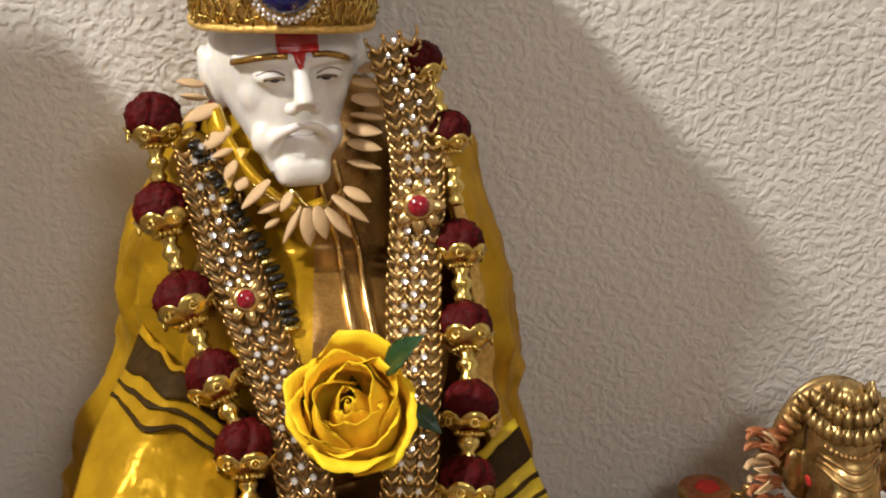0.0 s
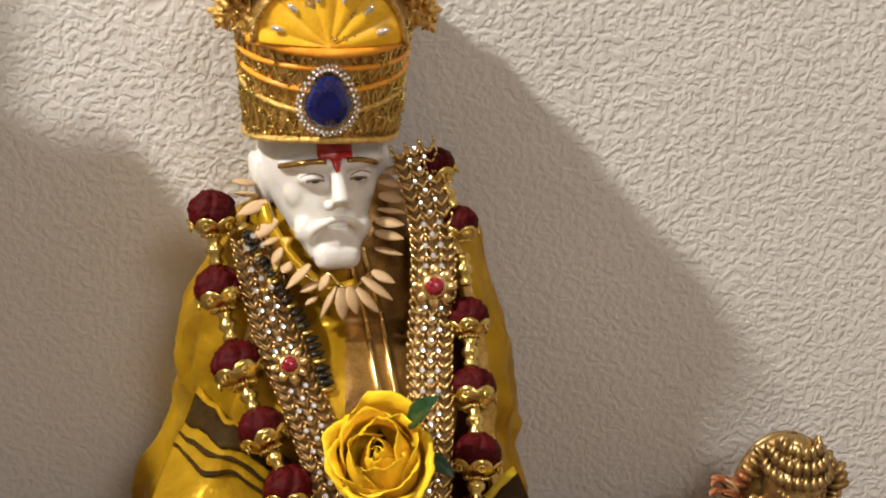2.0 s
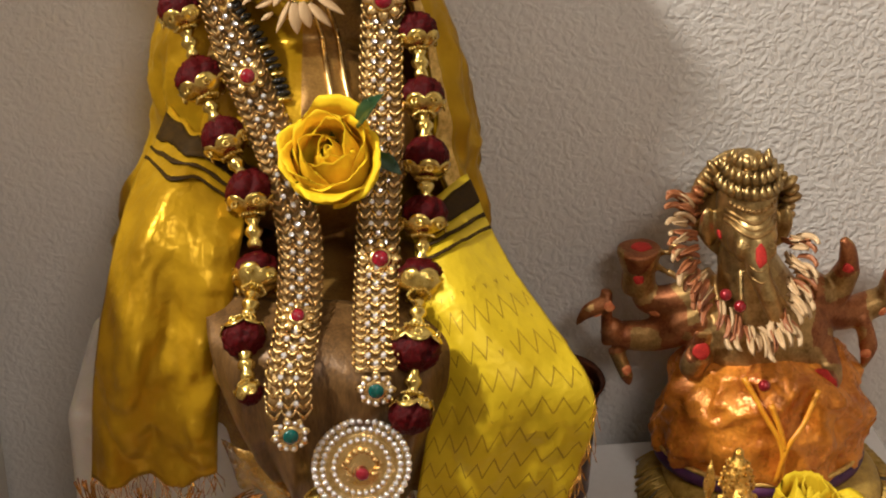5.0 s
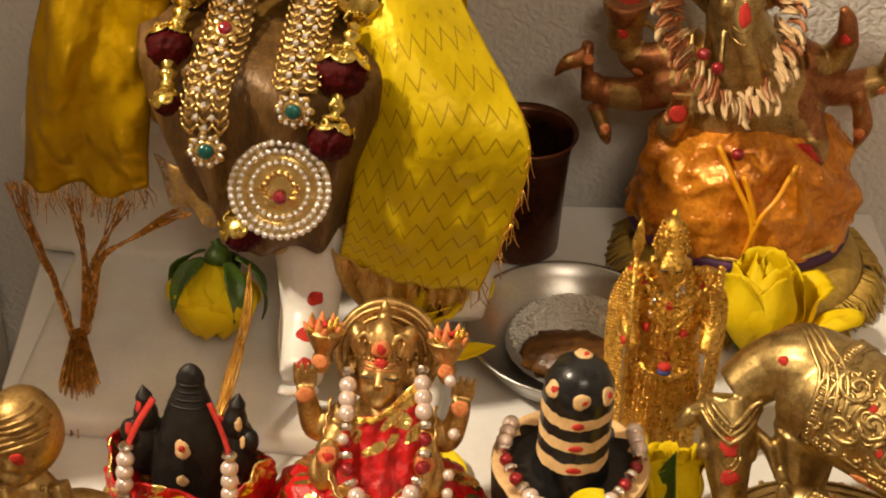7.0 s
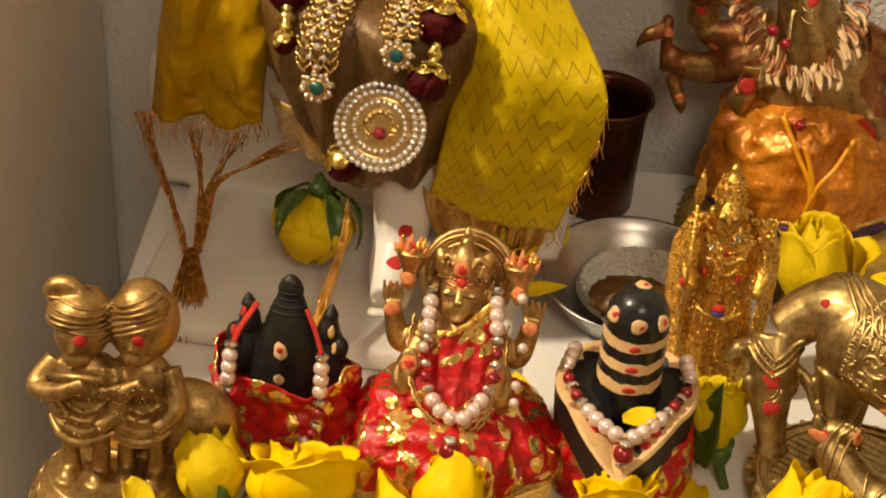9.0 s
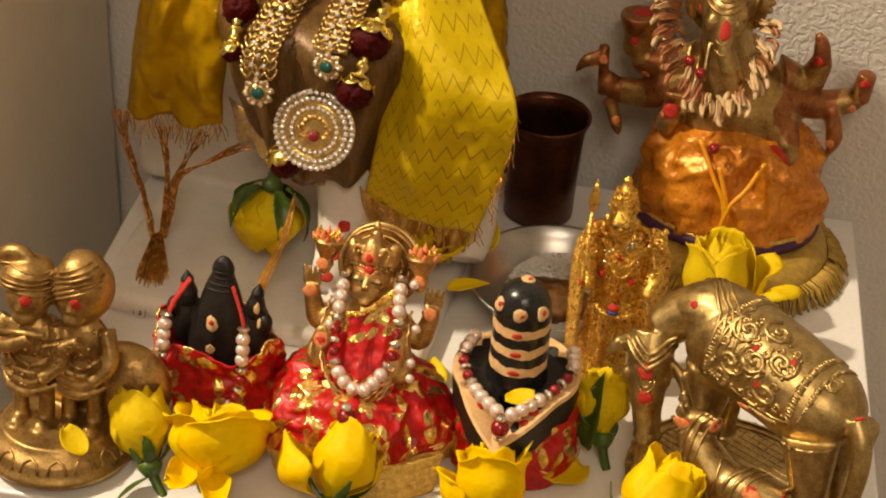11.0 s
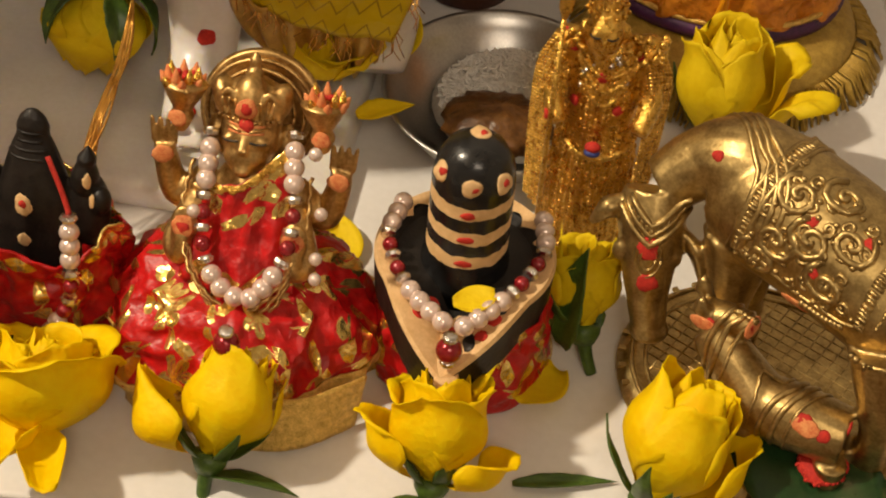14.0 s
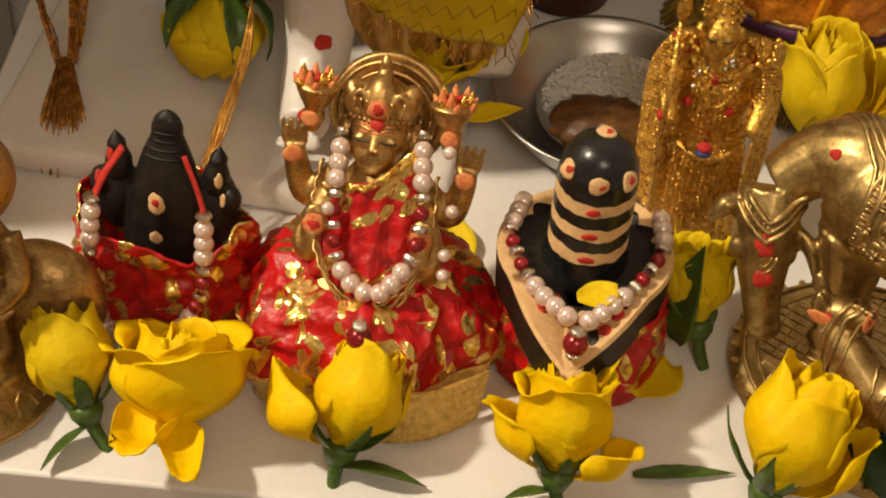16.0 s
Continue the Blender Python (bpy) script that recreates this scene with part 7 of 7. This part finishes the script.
# cow lying behind the two
ball(bm, (E0[0] + 0.026, E0[1] + 0.017, 0.030), (0.021, 0.013, 0.022), seg=24, rings=16)
ball(bm, (E0[0] + 0.004, E0[1] + 0.018, 0.026), (0.020, 0.010, 0.018), seg=24, rings=16)
FIGURES = ((-0.0100, -0.003, 0.078), (0.0110, 0.002, 0.079))
for n, (sx, sy, h) in enumerate(FIGURES):
    x, y = E0[0] + sx, E0[1] + sy
    for s in (-1, 1):
        tube(bm, spline([(x + s * 0.0058, y - 0.002, 0.016), (x + s * 0.0062, y - 0.001, 0.030), (x + s * 0.0038, y, 0.048)]), [0.0040, 0.0036, 0.0062], 12)
        ball(bm, (x + s * 0.0058, y - 0.005, 0.0180), (0.0034, 0.0062, 0.0026))
    ball(bm, (x, y + 0.001, 0.048), (0.0120, 0.0085, 0.0110))
    ball(bm, (x, y, 0.061), (0.0122, 0.0088, 0.0120))
    # scarves round the hips and over the arms
    for k in range(3):
        tube(bm, spline([(x - 0.0135, y - 0.002, 0.054 - 0.006 * k), (x - 0.006, y - 0.0098, 0.050 - 0.006 * k), (x + 0.004, y - 0.0100, 0.047 - 0.005 * k), (x + 0.0130, y - 0.004, 0.052 - 0.006 * k)]), [0.0016, 0.0024, 0.0024, 0.0014], 8)
    tube(bm, spline([(x - 0.011, y, 0.067), (x - 0.017, y - 0.007, 0.058), (x - 0.006, y - 0.0135, 0.061), (x + 0.005, y - 0.0135, 0.067)]), [0.0046, 0.0042, 0.0036, 0.0030], 10)
    tube(bm, spline([(x + 0.011, y, 0.067), (x + 0.0155, y - 0.006, 0.054), (x + 0.009, y - 0.0125, 0.046)]), [0.0046, 0.0042, 0.0032], 10)
    if n == 0:
        ball(bm, (x, y - 0.002, h + 0.004), (0.0105, 0.0105, 0.0112), seg=20, rings=14)
        ball(bm, (x - 0.002, y, h + 0.0130), (0.0122, 0.0120, 0.0075), rot=(0, -16, 0), seg=20, rings=14)
        tube(bm, spline([(x - 0.008, y, h + 0.015), (x - 0.011, y, h + 0.020), (x - 0.005, y, h + 0.0225), (x + 0.001, y, h + 0.019)]), [0.0044, 0.0044, 0.0038, 0.0028], 12)
    else:
        ball(bm, (x + 0.001, y, h + 0.0070), (0.0138, 0.0130, 0.0165), rot=(0, 10, 0), seg=24, rings=16)
        ball(bm, (x + 0.002, y - 0.002, h + 0.0170), (0.0105, 0.0110, 0.0085), rot=(0, 14, 0), seg=20, rings=14)
    tube(bm, [(x, y - 0.0118, h + 0.006), (x, y - 0.0136, h + 0.001)], [0.0010, 0.0018], 8)
    ball(bm, (x, y - 0.008, h - 0.004), (0.0055, 0.0045, 0.0040))
bm = fused(bm, 0.0009, 1)
tree = BVHTree.FromBMesh(bm)
for n, (sx, sy, h) in enumerate(FIGURES):
    x, y = E0[0] + sx, E0[1] + sy
    lean = -0.10 if n == 0 else 0.45
    for k in range(6):
        inlay(bm, tree, [(x - 0.012 + 0.0024 * i, y - 0.04, h + 0.0075 + 0.0024 * k + lean * (0.0024 * i - 0.012) + 0.0014 * math.sin(math.pi * i / 10)) for i in range(11)], 0.0008, 0, way=IN)
    inlay(bm, tree, [(x - 0.010 + 0.0020 * i, y - 0.04, 0.071 - 0.007 * math.sin(math.pi * i / 10)) for i in range(11)], 0.0013, 0, way=IN)
    inlay(bm, tree, [(x - 0.008 + 0.0016 * i, y - 0.04, 0.070 - 0.012 * math.sin(math.pi * i / 10)) for i in range(11)], 0.0010, 0, way=IN)
    for q in range(40):
        loc, nor = land(tree, (x + random.uniform(-0.012, 0.012), y - 0.04, random.uniform(0.040, 0.070)), IN)
        ball(bm, loc, random.uniform(0.0006, 0.0012), seg=6, rings=4)
    spot(bm, tree, (x + 0.003, y - 0.04, h + 0.006), 0.0026, 1, 0.0006, way=IN)
tube(bm, [(E0[0] - 0.020, E0[1] - 0.016, 0.0675), (E0[0] + 0.002, E0[1] - 0.017, 0.0700)], 0.0016, 8)
for k in range(16):
    a = 2 * math.pi * k / 16
    tube(bm, [V(E0[0] + rr * math.cos(a + da), E0[1] + rr * math.sin(a + da), zz) for rr, da, zz in ((0.0322, -0.13, 0.0068), (0.0300, -0.10, 0.0110), (0.0284, 0, 0.0128), (0.0300, 0.10, 0.0110), (0.0322, 0.13, 0.0068))], 0.0008, 6)
spot(bm, tree, (E0[0] + 0.012, -0.01, 0.026), 0.0034, 2, 0.0007, way=IN)
bm.transform(Matrix.Translation((E0[0] - 0.007, E0[1] - 0.005, 0)) @ pose(0, 0, 0, -7, 0, 0) @ Matrix.Translation((-E0[0], -E0[1], 0.0008)))
pair = make("brass_pair_statue", bm, [DULL_BRASS, RED_POWDER, SANDAL])
tagged(pair, "tarnished brass statue of two standing figures on a round base", "statue")

# ---- roses, petals and leaves ----
def petal_mesh(R, H, half, splay, lip, mat, seed):
    """One cupped petal standing on the origin, its back to +y; R: how far out its belly stands, half: the angle to its sides."""
    bm = bmesh.new()

    def fn(u, v):
        a = 2 * u - 1
        w = half * min(1.0, 0.30 + 1.5 * v) * (1 - 0.34 * max(0.0, (v - 0.60) / 0.40) ** 2)
        roll = max(0.0, (v - 0.70) / 0.30) ** 2
        r = 0.003 + (R - 0.003) * math.sin(min(1.0, 1.7 * v) * math.pi / 2) + 1.9 * splay * R * max(0.0, v - 0.35) ** 1.5
        r += lip * roll * (1 - 0.25 * a * a) + R * (0.19 * noise.noise(V(a * 1.3 + seed, v * 1.4, seed)) + 0.09 * noise.noise(V(a * 3.1, v * 2.2, seed + 5)) + 0.035 * noise.noise(V(a * 7, v * 3, seed + 9))) * v
        z = H * (v - 0.20 * abs(a) ** 2.5 * v + 0.09 * noise.noise(V(a * 1.7, 0.3, seed + 2)) * v ** 3 + 0.04 * noise.noise(V(a * 5, 0.3, seed)) * v ** 4) - 0.55 * lip * roll
        return V(r * math.sin(a * w), r * math.cos(a * w), z)
    sheet(bm, fn, 20, 16)
    thicken(bm, 0.00025)
    me = bpy.data.meshes.new("petal")
    bm.to_mesh(me)
    bm.free()
    me.materials.append(mat)
    return me


def leaf_sheet(bm, length, width, bend=0.3, fold=0.25, seed=0.0):
    """A pointed leaf from the origin along +y."""
    def fn(u, v):
        a = (u - 0.5) * 2
        w = width * math.sin(math.pi * (0.06 + 0.94 * v) ** 0.75) * (1 + 0.05 * math.sin(30 * v))
        x = a * w / 2
        return V(x, length * v, fold * abs(x) + bend * length * (v - v * v) + 0.0006 * noise.noise(V(a, v * 3, seed)))
    sheet(bm, fn, 8, 14)
    thicken(bm, 0.0004)


# layers from the heart outwards: how many petals, belly, height, half angle, splay, rolled lip
LAYERS = {
    "bulb": [(3, 0.0120, 0.0270, 1.6, -0.85, 0.0), (4, 0.0158, 0.0285, 1.45, -0.80, 0.0), (4, 0.0176, 0.0275, 1.3, -0.72, 0.0)],
    "bud": [(3, 0.0080, 0.0335, 2.0, -0.80, 0.0), (3, 0.0116, 0.0345, 1.7, -0.58, 0.0012), (3, 0.0146, 0.0335, 1.6, -0.42, 0.0026)],
    "half": [(3, 0.0066, 0.0330, 1.9, -0.60, 0.0005), (3, 0.0102, 0.0350, 1.6, -0.38, 0.0018), (3, 0.0130, 0.0335, 1.4, -0.26, 0.0035), (3, 0.0146, 0.0300, 1.3, -0.16, 0.0045)],
    "open": [(3, 0.0072, 0.0300, 1.9, -0.62, 0.0005), (3, 0.0112, 0.0310, 1.7, -0.44, 0.0016), (4, 0.0148, 0.0295, 1.5, -0.30, 0.0032), (4, 0.0172, 0.0255, 1.35, -0.16, 0.0045)],
    "drooping": [(3, 0.0090, 0.0290, 1.9, -0.66, 0.0010), (3, 0.0138, 0.0300, 1.6, -0.42, 0.0030), (4, 0.0180, 0.0285, 1.4, -0.18, 0.0060)],
}
PETALS = {}


def petal_of(shape, mat, seed):
    key = (shape, mat.name, seed)
    if key not in PETALS:
        PETALS[key] = petal_mesh(*shape, mat, 1.7 * seed + 40 * shape[0])
    return PETALS[key]


bm = bmesh.new()
leaf_sheet(bm, 0.022, 0.0064, -0.45, 0.2, 1)
SEPAL = bpy.data.meshes.new("sepal")
bm.to_mesh(SEPAL)
bm.free()
SEPAL.materials.append(GREEN_LEAF)
bm = bmesh.new()
leaf_sheet(bm, 0.023, 0.0090, -0.75, -0.3, 2)
SEPAL_HUG = bpy.data.meshes.new("sepal")
bm.to_mesh(SEPAL_HUG)
bm.free()
SEPAL_HUG.materials.append(GREEN_LEAF)
bm = bmesh.new()
leaf_sheet(bm, 0.040, 0.019, 0.14, 0.2, 4)
LEAF = bpy.data.meshes.new("leaf")
bm.to_mesh(LEAF)
bm.free()
LEAF.materials.append(GREEN_LEAF)
LEAF_DARK = LEAF.copy()
LEAF_DARK.materials.clear()
LEAF_DARK.materials.append(DARK_LEAF)


def rose(kind, m, label, pale=False, sepals=5, stem=0.016, leaves=(), scale=1.0, seed=0, green=1.0, fallen=()):
    """A rose head: axis +z from its stalk; leaves: (turn, tilt, size); fallen: petals that hang out, (turn, tilt, shape, height of the foot)."""
    t = thing("rose", label, "rose", group="roses on the altar")
    t.matrix_world = m
    rnd = random.Random(seed)
    mat = PETAL_PALE if pale else PETAL
    turn = rnd.uniform(0, 360)
    for k, (n, *shape) in enumerate(LAYERS[kind]):
        for j in range(n):
            turn += 360 / n + rnd.uniform(-9, 9)
            size = rnd.uniform(0.93, 1.07) * scale
            again("petal", petal_of(tuple(shape), mat, j), t, pose(0, 0, 0.001 * k, rnd.uniform(-5, 4) * (0.4 + 0.3 * k), rnd.uniform(-4, 4), turn) @ Matrix.Scale(size, 4))
        turn += 37
    for a, tilt, shape, *lift in fallen:
        again("petal", petal_of(tuple(shape), mat, 7), t, pose(0, 0, lift[0] if lift else 0.002, 0, 0, a) @ pose(0, 0.003, 0, tilt, 0, 0) @ Matrix.Scale(scale, 4))
    bm = bmesh.new()
    r1, h1 = LAYERS[kind][0][1] * 0.85, LAYERS[kind][0][2] * 0.97

    def scroll(u, v):
        a = 9 * u
        r = (0.0006 + r1 * u) * (1 - 0.72 * v ** 3) * (0.4 + 0.6 * min(1, 3 * v))
        return V(r * math.cos(a), r * math.sin(a), h1 * v * (1.03 - 0.07 * u)) * scale
    sheet(bm, scroll, 60, 8)
    thicken(bm, 0.0002)
    part("heart", bm, mat, t, "rolled inner petals")
    bm = bmesh.new()
    lathe(bm, [(0, -0.006), (0.0034, -0.0055), (0.0055, -0.002), (0.0058, 0.001), (0, 0.002)], 14)
    part("hip", bm, GREEN_LEAF, t, "green base of the flower")
    for j in range(sepals):
        again("sepal", SEPAL if green == 1 else SEPAL_HUG, t, pose(0, 0, -0.001, 0, 0, 72 * j + rnd.uniform(-12, 12)) @ pose(0, 0.003 + (0.004 if green > 1 else 0), 0, rnd.uniform(30, 72) if green == 1 else rnd.uniform(60, 66), 0, 0) @ Matrix.Scale(green * scale * rnd.uniform(0.8, 1.1), 4))
    if stem:
        bm = bmesh.new()
        tube(bm, spline([(0, 0, -0.004), (0.001, 0.0005, -0.004 - stem / 2), (0.0025, 0.001, -0.004 - stem)]), [0.0026, 0.0022, 0.0020], 10)
        part("stem", bm, GREEN_LEAF, t)
    for a, tilt, s in leaves:
        again("leaf", LEAF, t, pose(0, 0, -0.006, 0, 0, a) @ pose(0, 0.002, 0, tilt, 0, 0) @ Matrix.Scale(s, 4))
    return t


def lying(x, y, z, dx, dy, dz, spin=0):
    """A pose whose +z points along (dx, dy, dz)."""
    up = Vector((dx, dy, dz)).normalized()
    back = (V(0, 1, 0) - up * up.y).normalized()
    return Matrix.Translation((x, y, z)) @ Matrix((back.cross(up), back, up)).transposed().to_4x4() @ pose(0, 0, 0, 0, 0, spin)


chest = rose("open", lying(-0.116, 0.215, 0.1990, -0.12, -0.64, 0.76), "yellow rose tucked into the statue's necklaces", sepals=3, stem=0.010, scale=1.08, seed=1)
for foot, tip, wide in (((-0.1080, 0.204, 0.2280), (-0.0970, 0.200, 0.2430), 0.55), ((-0.1000, 0.206, 0.2140), (-0.0900, 0.200, 0.2080), 0.35)):
    way = Vector(tip) - Vector(foot)
    m = Matrix.Translation(foot) @ way.to_track_quat("Y", "Z").to_matrix().to_4x4() @ pose(0, 0, 0, 0, 35, 0)
    again("leaf", LEAF_DARK, chest, chest.matrix_world.inverted() @ m @ Matrix.Diagonal((wide, way.length / 0.040, 0.6, 1)))
rose("bud", lying(-0.140, 0.002, 0.010, -0.42, 0.50, 0.75), "pale yellow rosebud lying on the white table", True, 5, 0.012, ((150, -20, 0.5),), 0.98, 2)
rose("drooping", lying(-0.1110, -0.001, 0.010, 0.0, 0.62, 0.80), "wide open yellow rose with drooping petals on the table", sepals=0, stem=0, scale=1.16, seed=3, fallen=(
    (160, -108, (0.0100, 0.0250, 1.45, -0.40, 0.002), 0.014), (203, -112, (0.0080, 0.0310, 1.10, -0.20, 0.0), 0.014)))
rose("bud", lying(-0.0565, 0.004, 0.010, 0.16, 0.60, 0.78), "yellow rosebud with one spread petal and green sepals", False, 5, 0.014, ((-95, 5, 0.7),), 1.02, 5, fallen=((92, -46, (0.0165, 0.0330, 1.7, -0.80, 0.0)), (-30, -6, (0.0150, 0.0350, 1.4, -0.35, 0.004))))
rose("half", lying(0.0125, 0.009, 0.010, 0.0, 0.55, 0.82), "yellow rose lying before the stone pillar", False, 5, 0.008, ((120, -10, 0.4),), 1.0, 6, fallen=((-105, -34, (0.0135, 0.0240, 1.4, -0.3, 0.004)), (100, -20, (0.0150, 0.0290, 1.3, -0.2, 0.004))))
rose("bud", lying(0.0785, 0.016, 0.011, 0.30, 0.50, 0.75), "yellow rosebud with a long green leaf on the table", False, 5, 0.010, (), 1.22, 7, fallen=((-80, -14, (0.0153, 0.0305, 1.35, -0.42, 0.003)),))
rose("half", lying(0.052, 0.080, 0.013, -0.15, 0.55, 0.80), "pale yellow rose lying behind the stone pillar", True, 3, 0.012, ((10, 60, 0.8),), 0.88, 8)
rose("bud", lying(0.090, 0.190, 0.012, 0.04, 0.30, 0.94), "pale yellow rose with a curled petal leaning on the gold cushion", True, 2, 0.008, ((170, 60, 0.7),), 1.25, 9, fallen=((-60, -22, (0.0120, 0.0360, 1.2, -0.35, 0.006)), (-110, -30, (0.0110, 0.0370, 0.9, -0.1, 0.008)), (120, -6, (0.0120, 0.0330, 1.3, -0.3, 0.003))))
rose("bulb", lying(-0.139, 0.168, 0.055, -0.10, -0.28, -0.92), "pale yellow rosebud with green sepals at the statue's foot", True, 5, 0.004, (), 1.18, 10, 1.12)
rose("half", lying(-0.066, 0.178, 0.024, 0.35, -0.15, 0.70), "crumpled yellow rose under the shawl's hem", True, 0, 0.0, (), 1.0, 11)


def loose(x, y, z, a, tilt, s, label="single yellow rose petal lying on the white table"):
    t = thing("rose_petal", label, "petal", group="loose petals on the altar")
    t.matrix_world = pose(x, y, z, tilt, 0, a)
    again("blade", LOOSE, t, Matrix.Scale(s, 4))
    return t


bm = bmesh.new()


def blade(u, v):
    a = (u - 0.5) * 2
    w = 0.0100 * math.sin(math.pi * (0.08 + 0.84 * v)) ** 0.7
    return V(a * w, 0.024 * v, 0.0030 * a * a + 0.004 * v * v + 0.0006)


sheet(bm, blade, 10, 10)
thicken(bm, 0.0004)
LOOSE = bpy.data.meshes.new("blade")
bm.to_mesh(LOOSE)
bm.free()
LOOSE.materials.append(PETAL_PALE)
loose(0.046, 0.070, 0.0004, 150, 0, 0.95)
loose(-0.034, 0.098, 0.0004, 20, 0, 0.9)
loose(-0.022, 0.082, 0.0004, -120, 0, 0.8)
pointed = thing("rose_petal", "pointed yellow petal lying against the steel bowl", "petal", group="loose petals on the altar")
pointed.matrix_world = pose(-0.041, 0.154, 0.0235, 0, 0, -60)
bm = bmesh.new()
leaf_sheet(bm, 0.0225, 0.0105, 0.06, 0.35, 6)
part("blade", bm, PETAL_PALE, pointed)
loose(-0.034, 0.196, 0.018, -20, 40, 0.8, "single yellow rose petal standing against the steel bowl")
loose(-0.166, -0.010, 0.0180, 60, 20, 0.62, "small yellow petal lying on the brass base")
loose(0.010, 0.048, 0.0485, -70, 0, 0.55, "small yellow petal lying in the stone basin")

spray = thing("rose_leaf", "long dark green rose leaf leaning by the stone pillar", "leaf")
spray.matrix_world = Matrix.Translation((0.0460, 0.0750, 0.0080)) @ (Vector((0.0040, 0.0120, 0.0490))).to_track_quat("Y", "Z").to_matrix().to_4x4()
again("blade", LEAF, spray, pose(0, 0, 0, 0, -30, 0) @ Matrix.Diagonal((0.85, 1.0, 1, 1)))

sprig = thing("rose_leaf", "long narrow green rose leaf lying on the white table", "leaf")
sprig.matrix_world = pose(0.0370, 0.0200, 0.0012, 0, 0, -76.4)
again("blade", LEAF, sprig, Matrix.Diagonal((0.30, 0.849, 0.5, 1)))

# green leaf with red powder under the calf
dish = thing("betel_leaf", "dark green leaf with red powder on it beside the calf", "leaf")
dish.matrix_world = pose(0.124, 0.016, 0.0105, 10, 0, -20)
bm = bmesh.new()
leaf_sheet(bm, 0.042, 0.052, 0.05, 0.10, 9)
part("blade", bm, DARK_LEAF, dish)
bm = bmesh.new()
for i in range(320):
    a, r = random.uniform(0, 6.28), 0.008 * math.sqrt(random.random())
    ball(bm, (r * math.cos(a), 0.022 + r * math.sin(a), 0.0040 + 0.003 * (1 - r / 0.008)), random.uniform(0.0004, 0.0009), seg=6, rings=4)
ball(bm, (0, 0.022, 0.0038), (0.0078, 0.0078, 0.0028), seg=16, rings=8)
tagged(part("red_powder", bm, RED_POWDER, dish, "heap of red powder"), kind="stuff")

# amber tinsel thread from the shawl down to the black figure
thread = thing("tinsel_thread", "loose amber tinsel hanging from the shawl", "tassel")
bm = bmesh.new()
for s in range(14):
    pts = spline([(-0.124, 0.160, 0.060), (-0.122 + random.uniform(-.002, .002), 0.140, 0.050), (-0.124 + random.uniform(-.003, .003), 0.115, 0.040), (-0.126 + random.uniform(-.005, .005), 0.095 + random.uniform(-.004, .004), 0.026)], 6)
    tube(bm, pts, 0.00045, 4)
tagged(part("tinsel", bm, TINSEL, thread), kind="stuff")
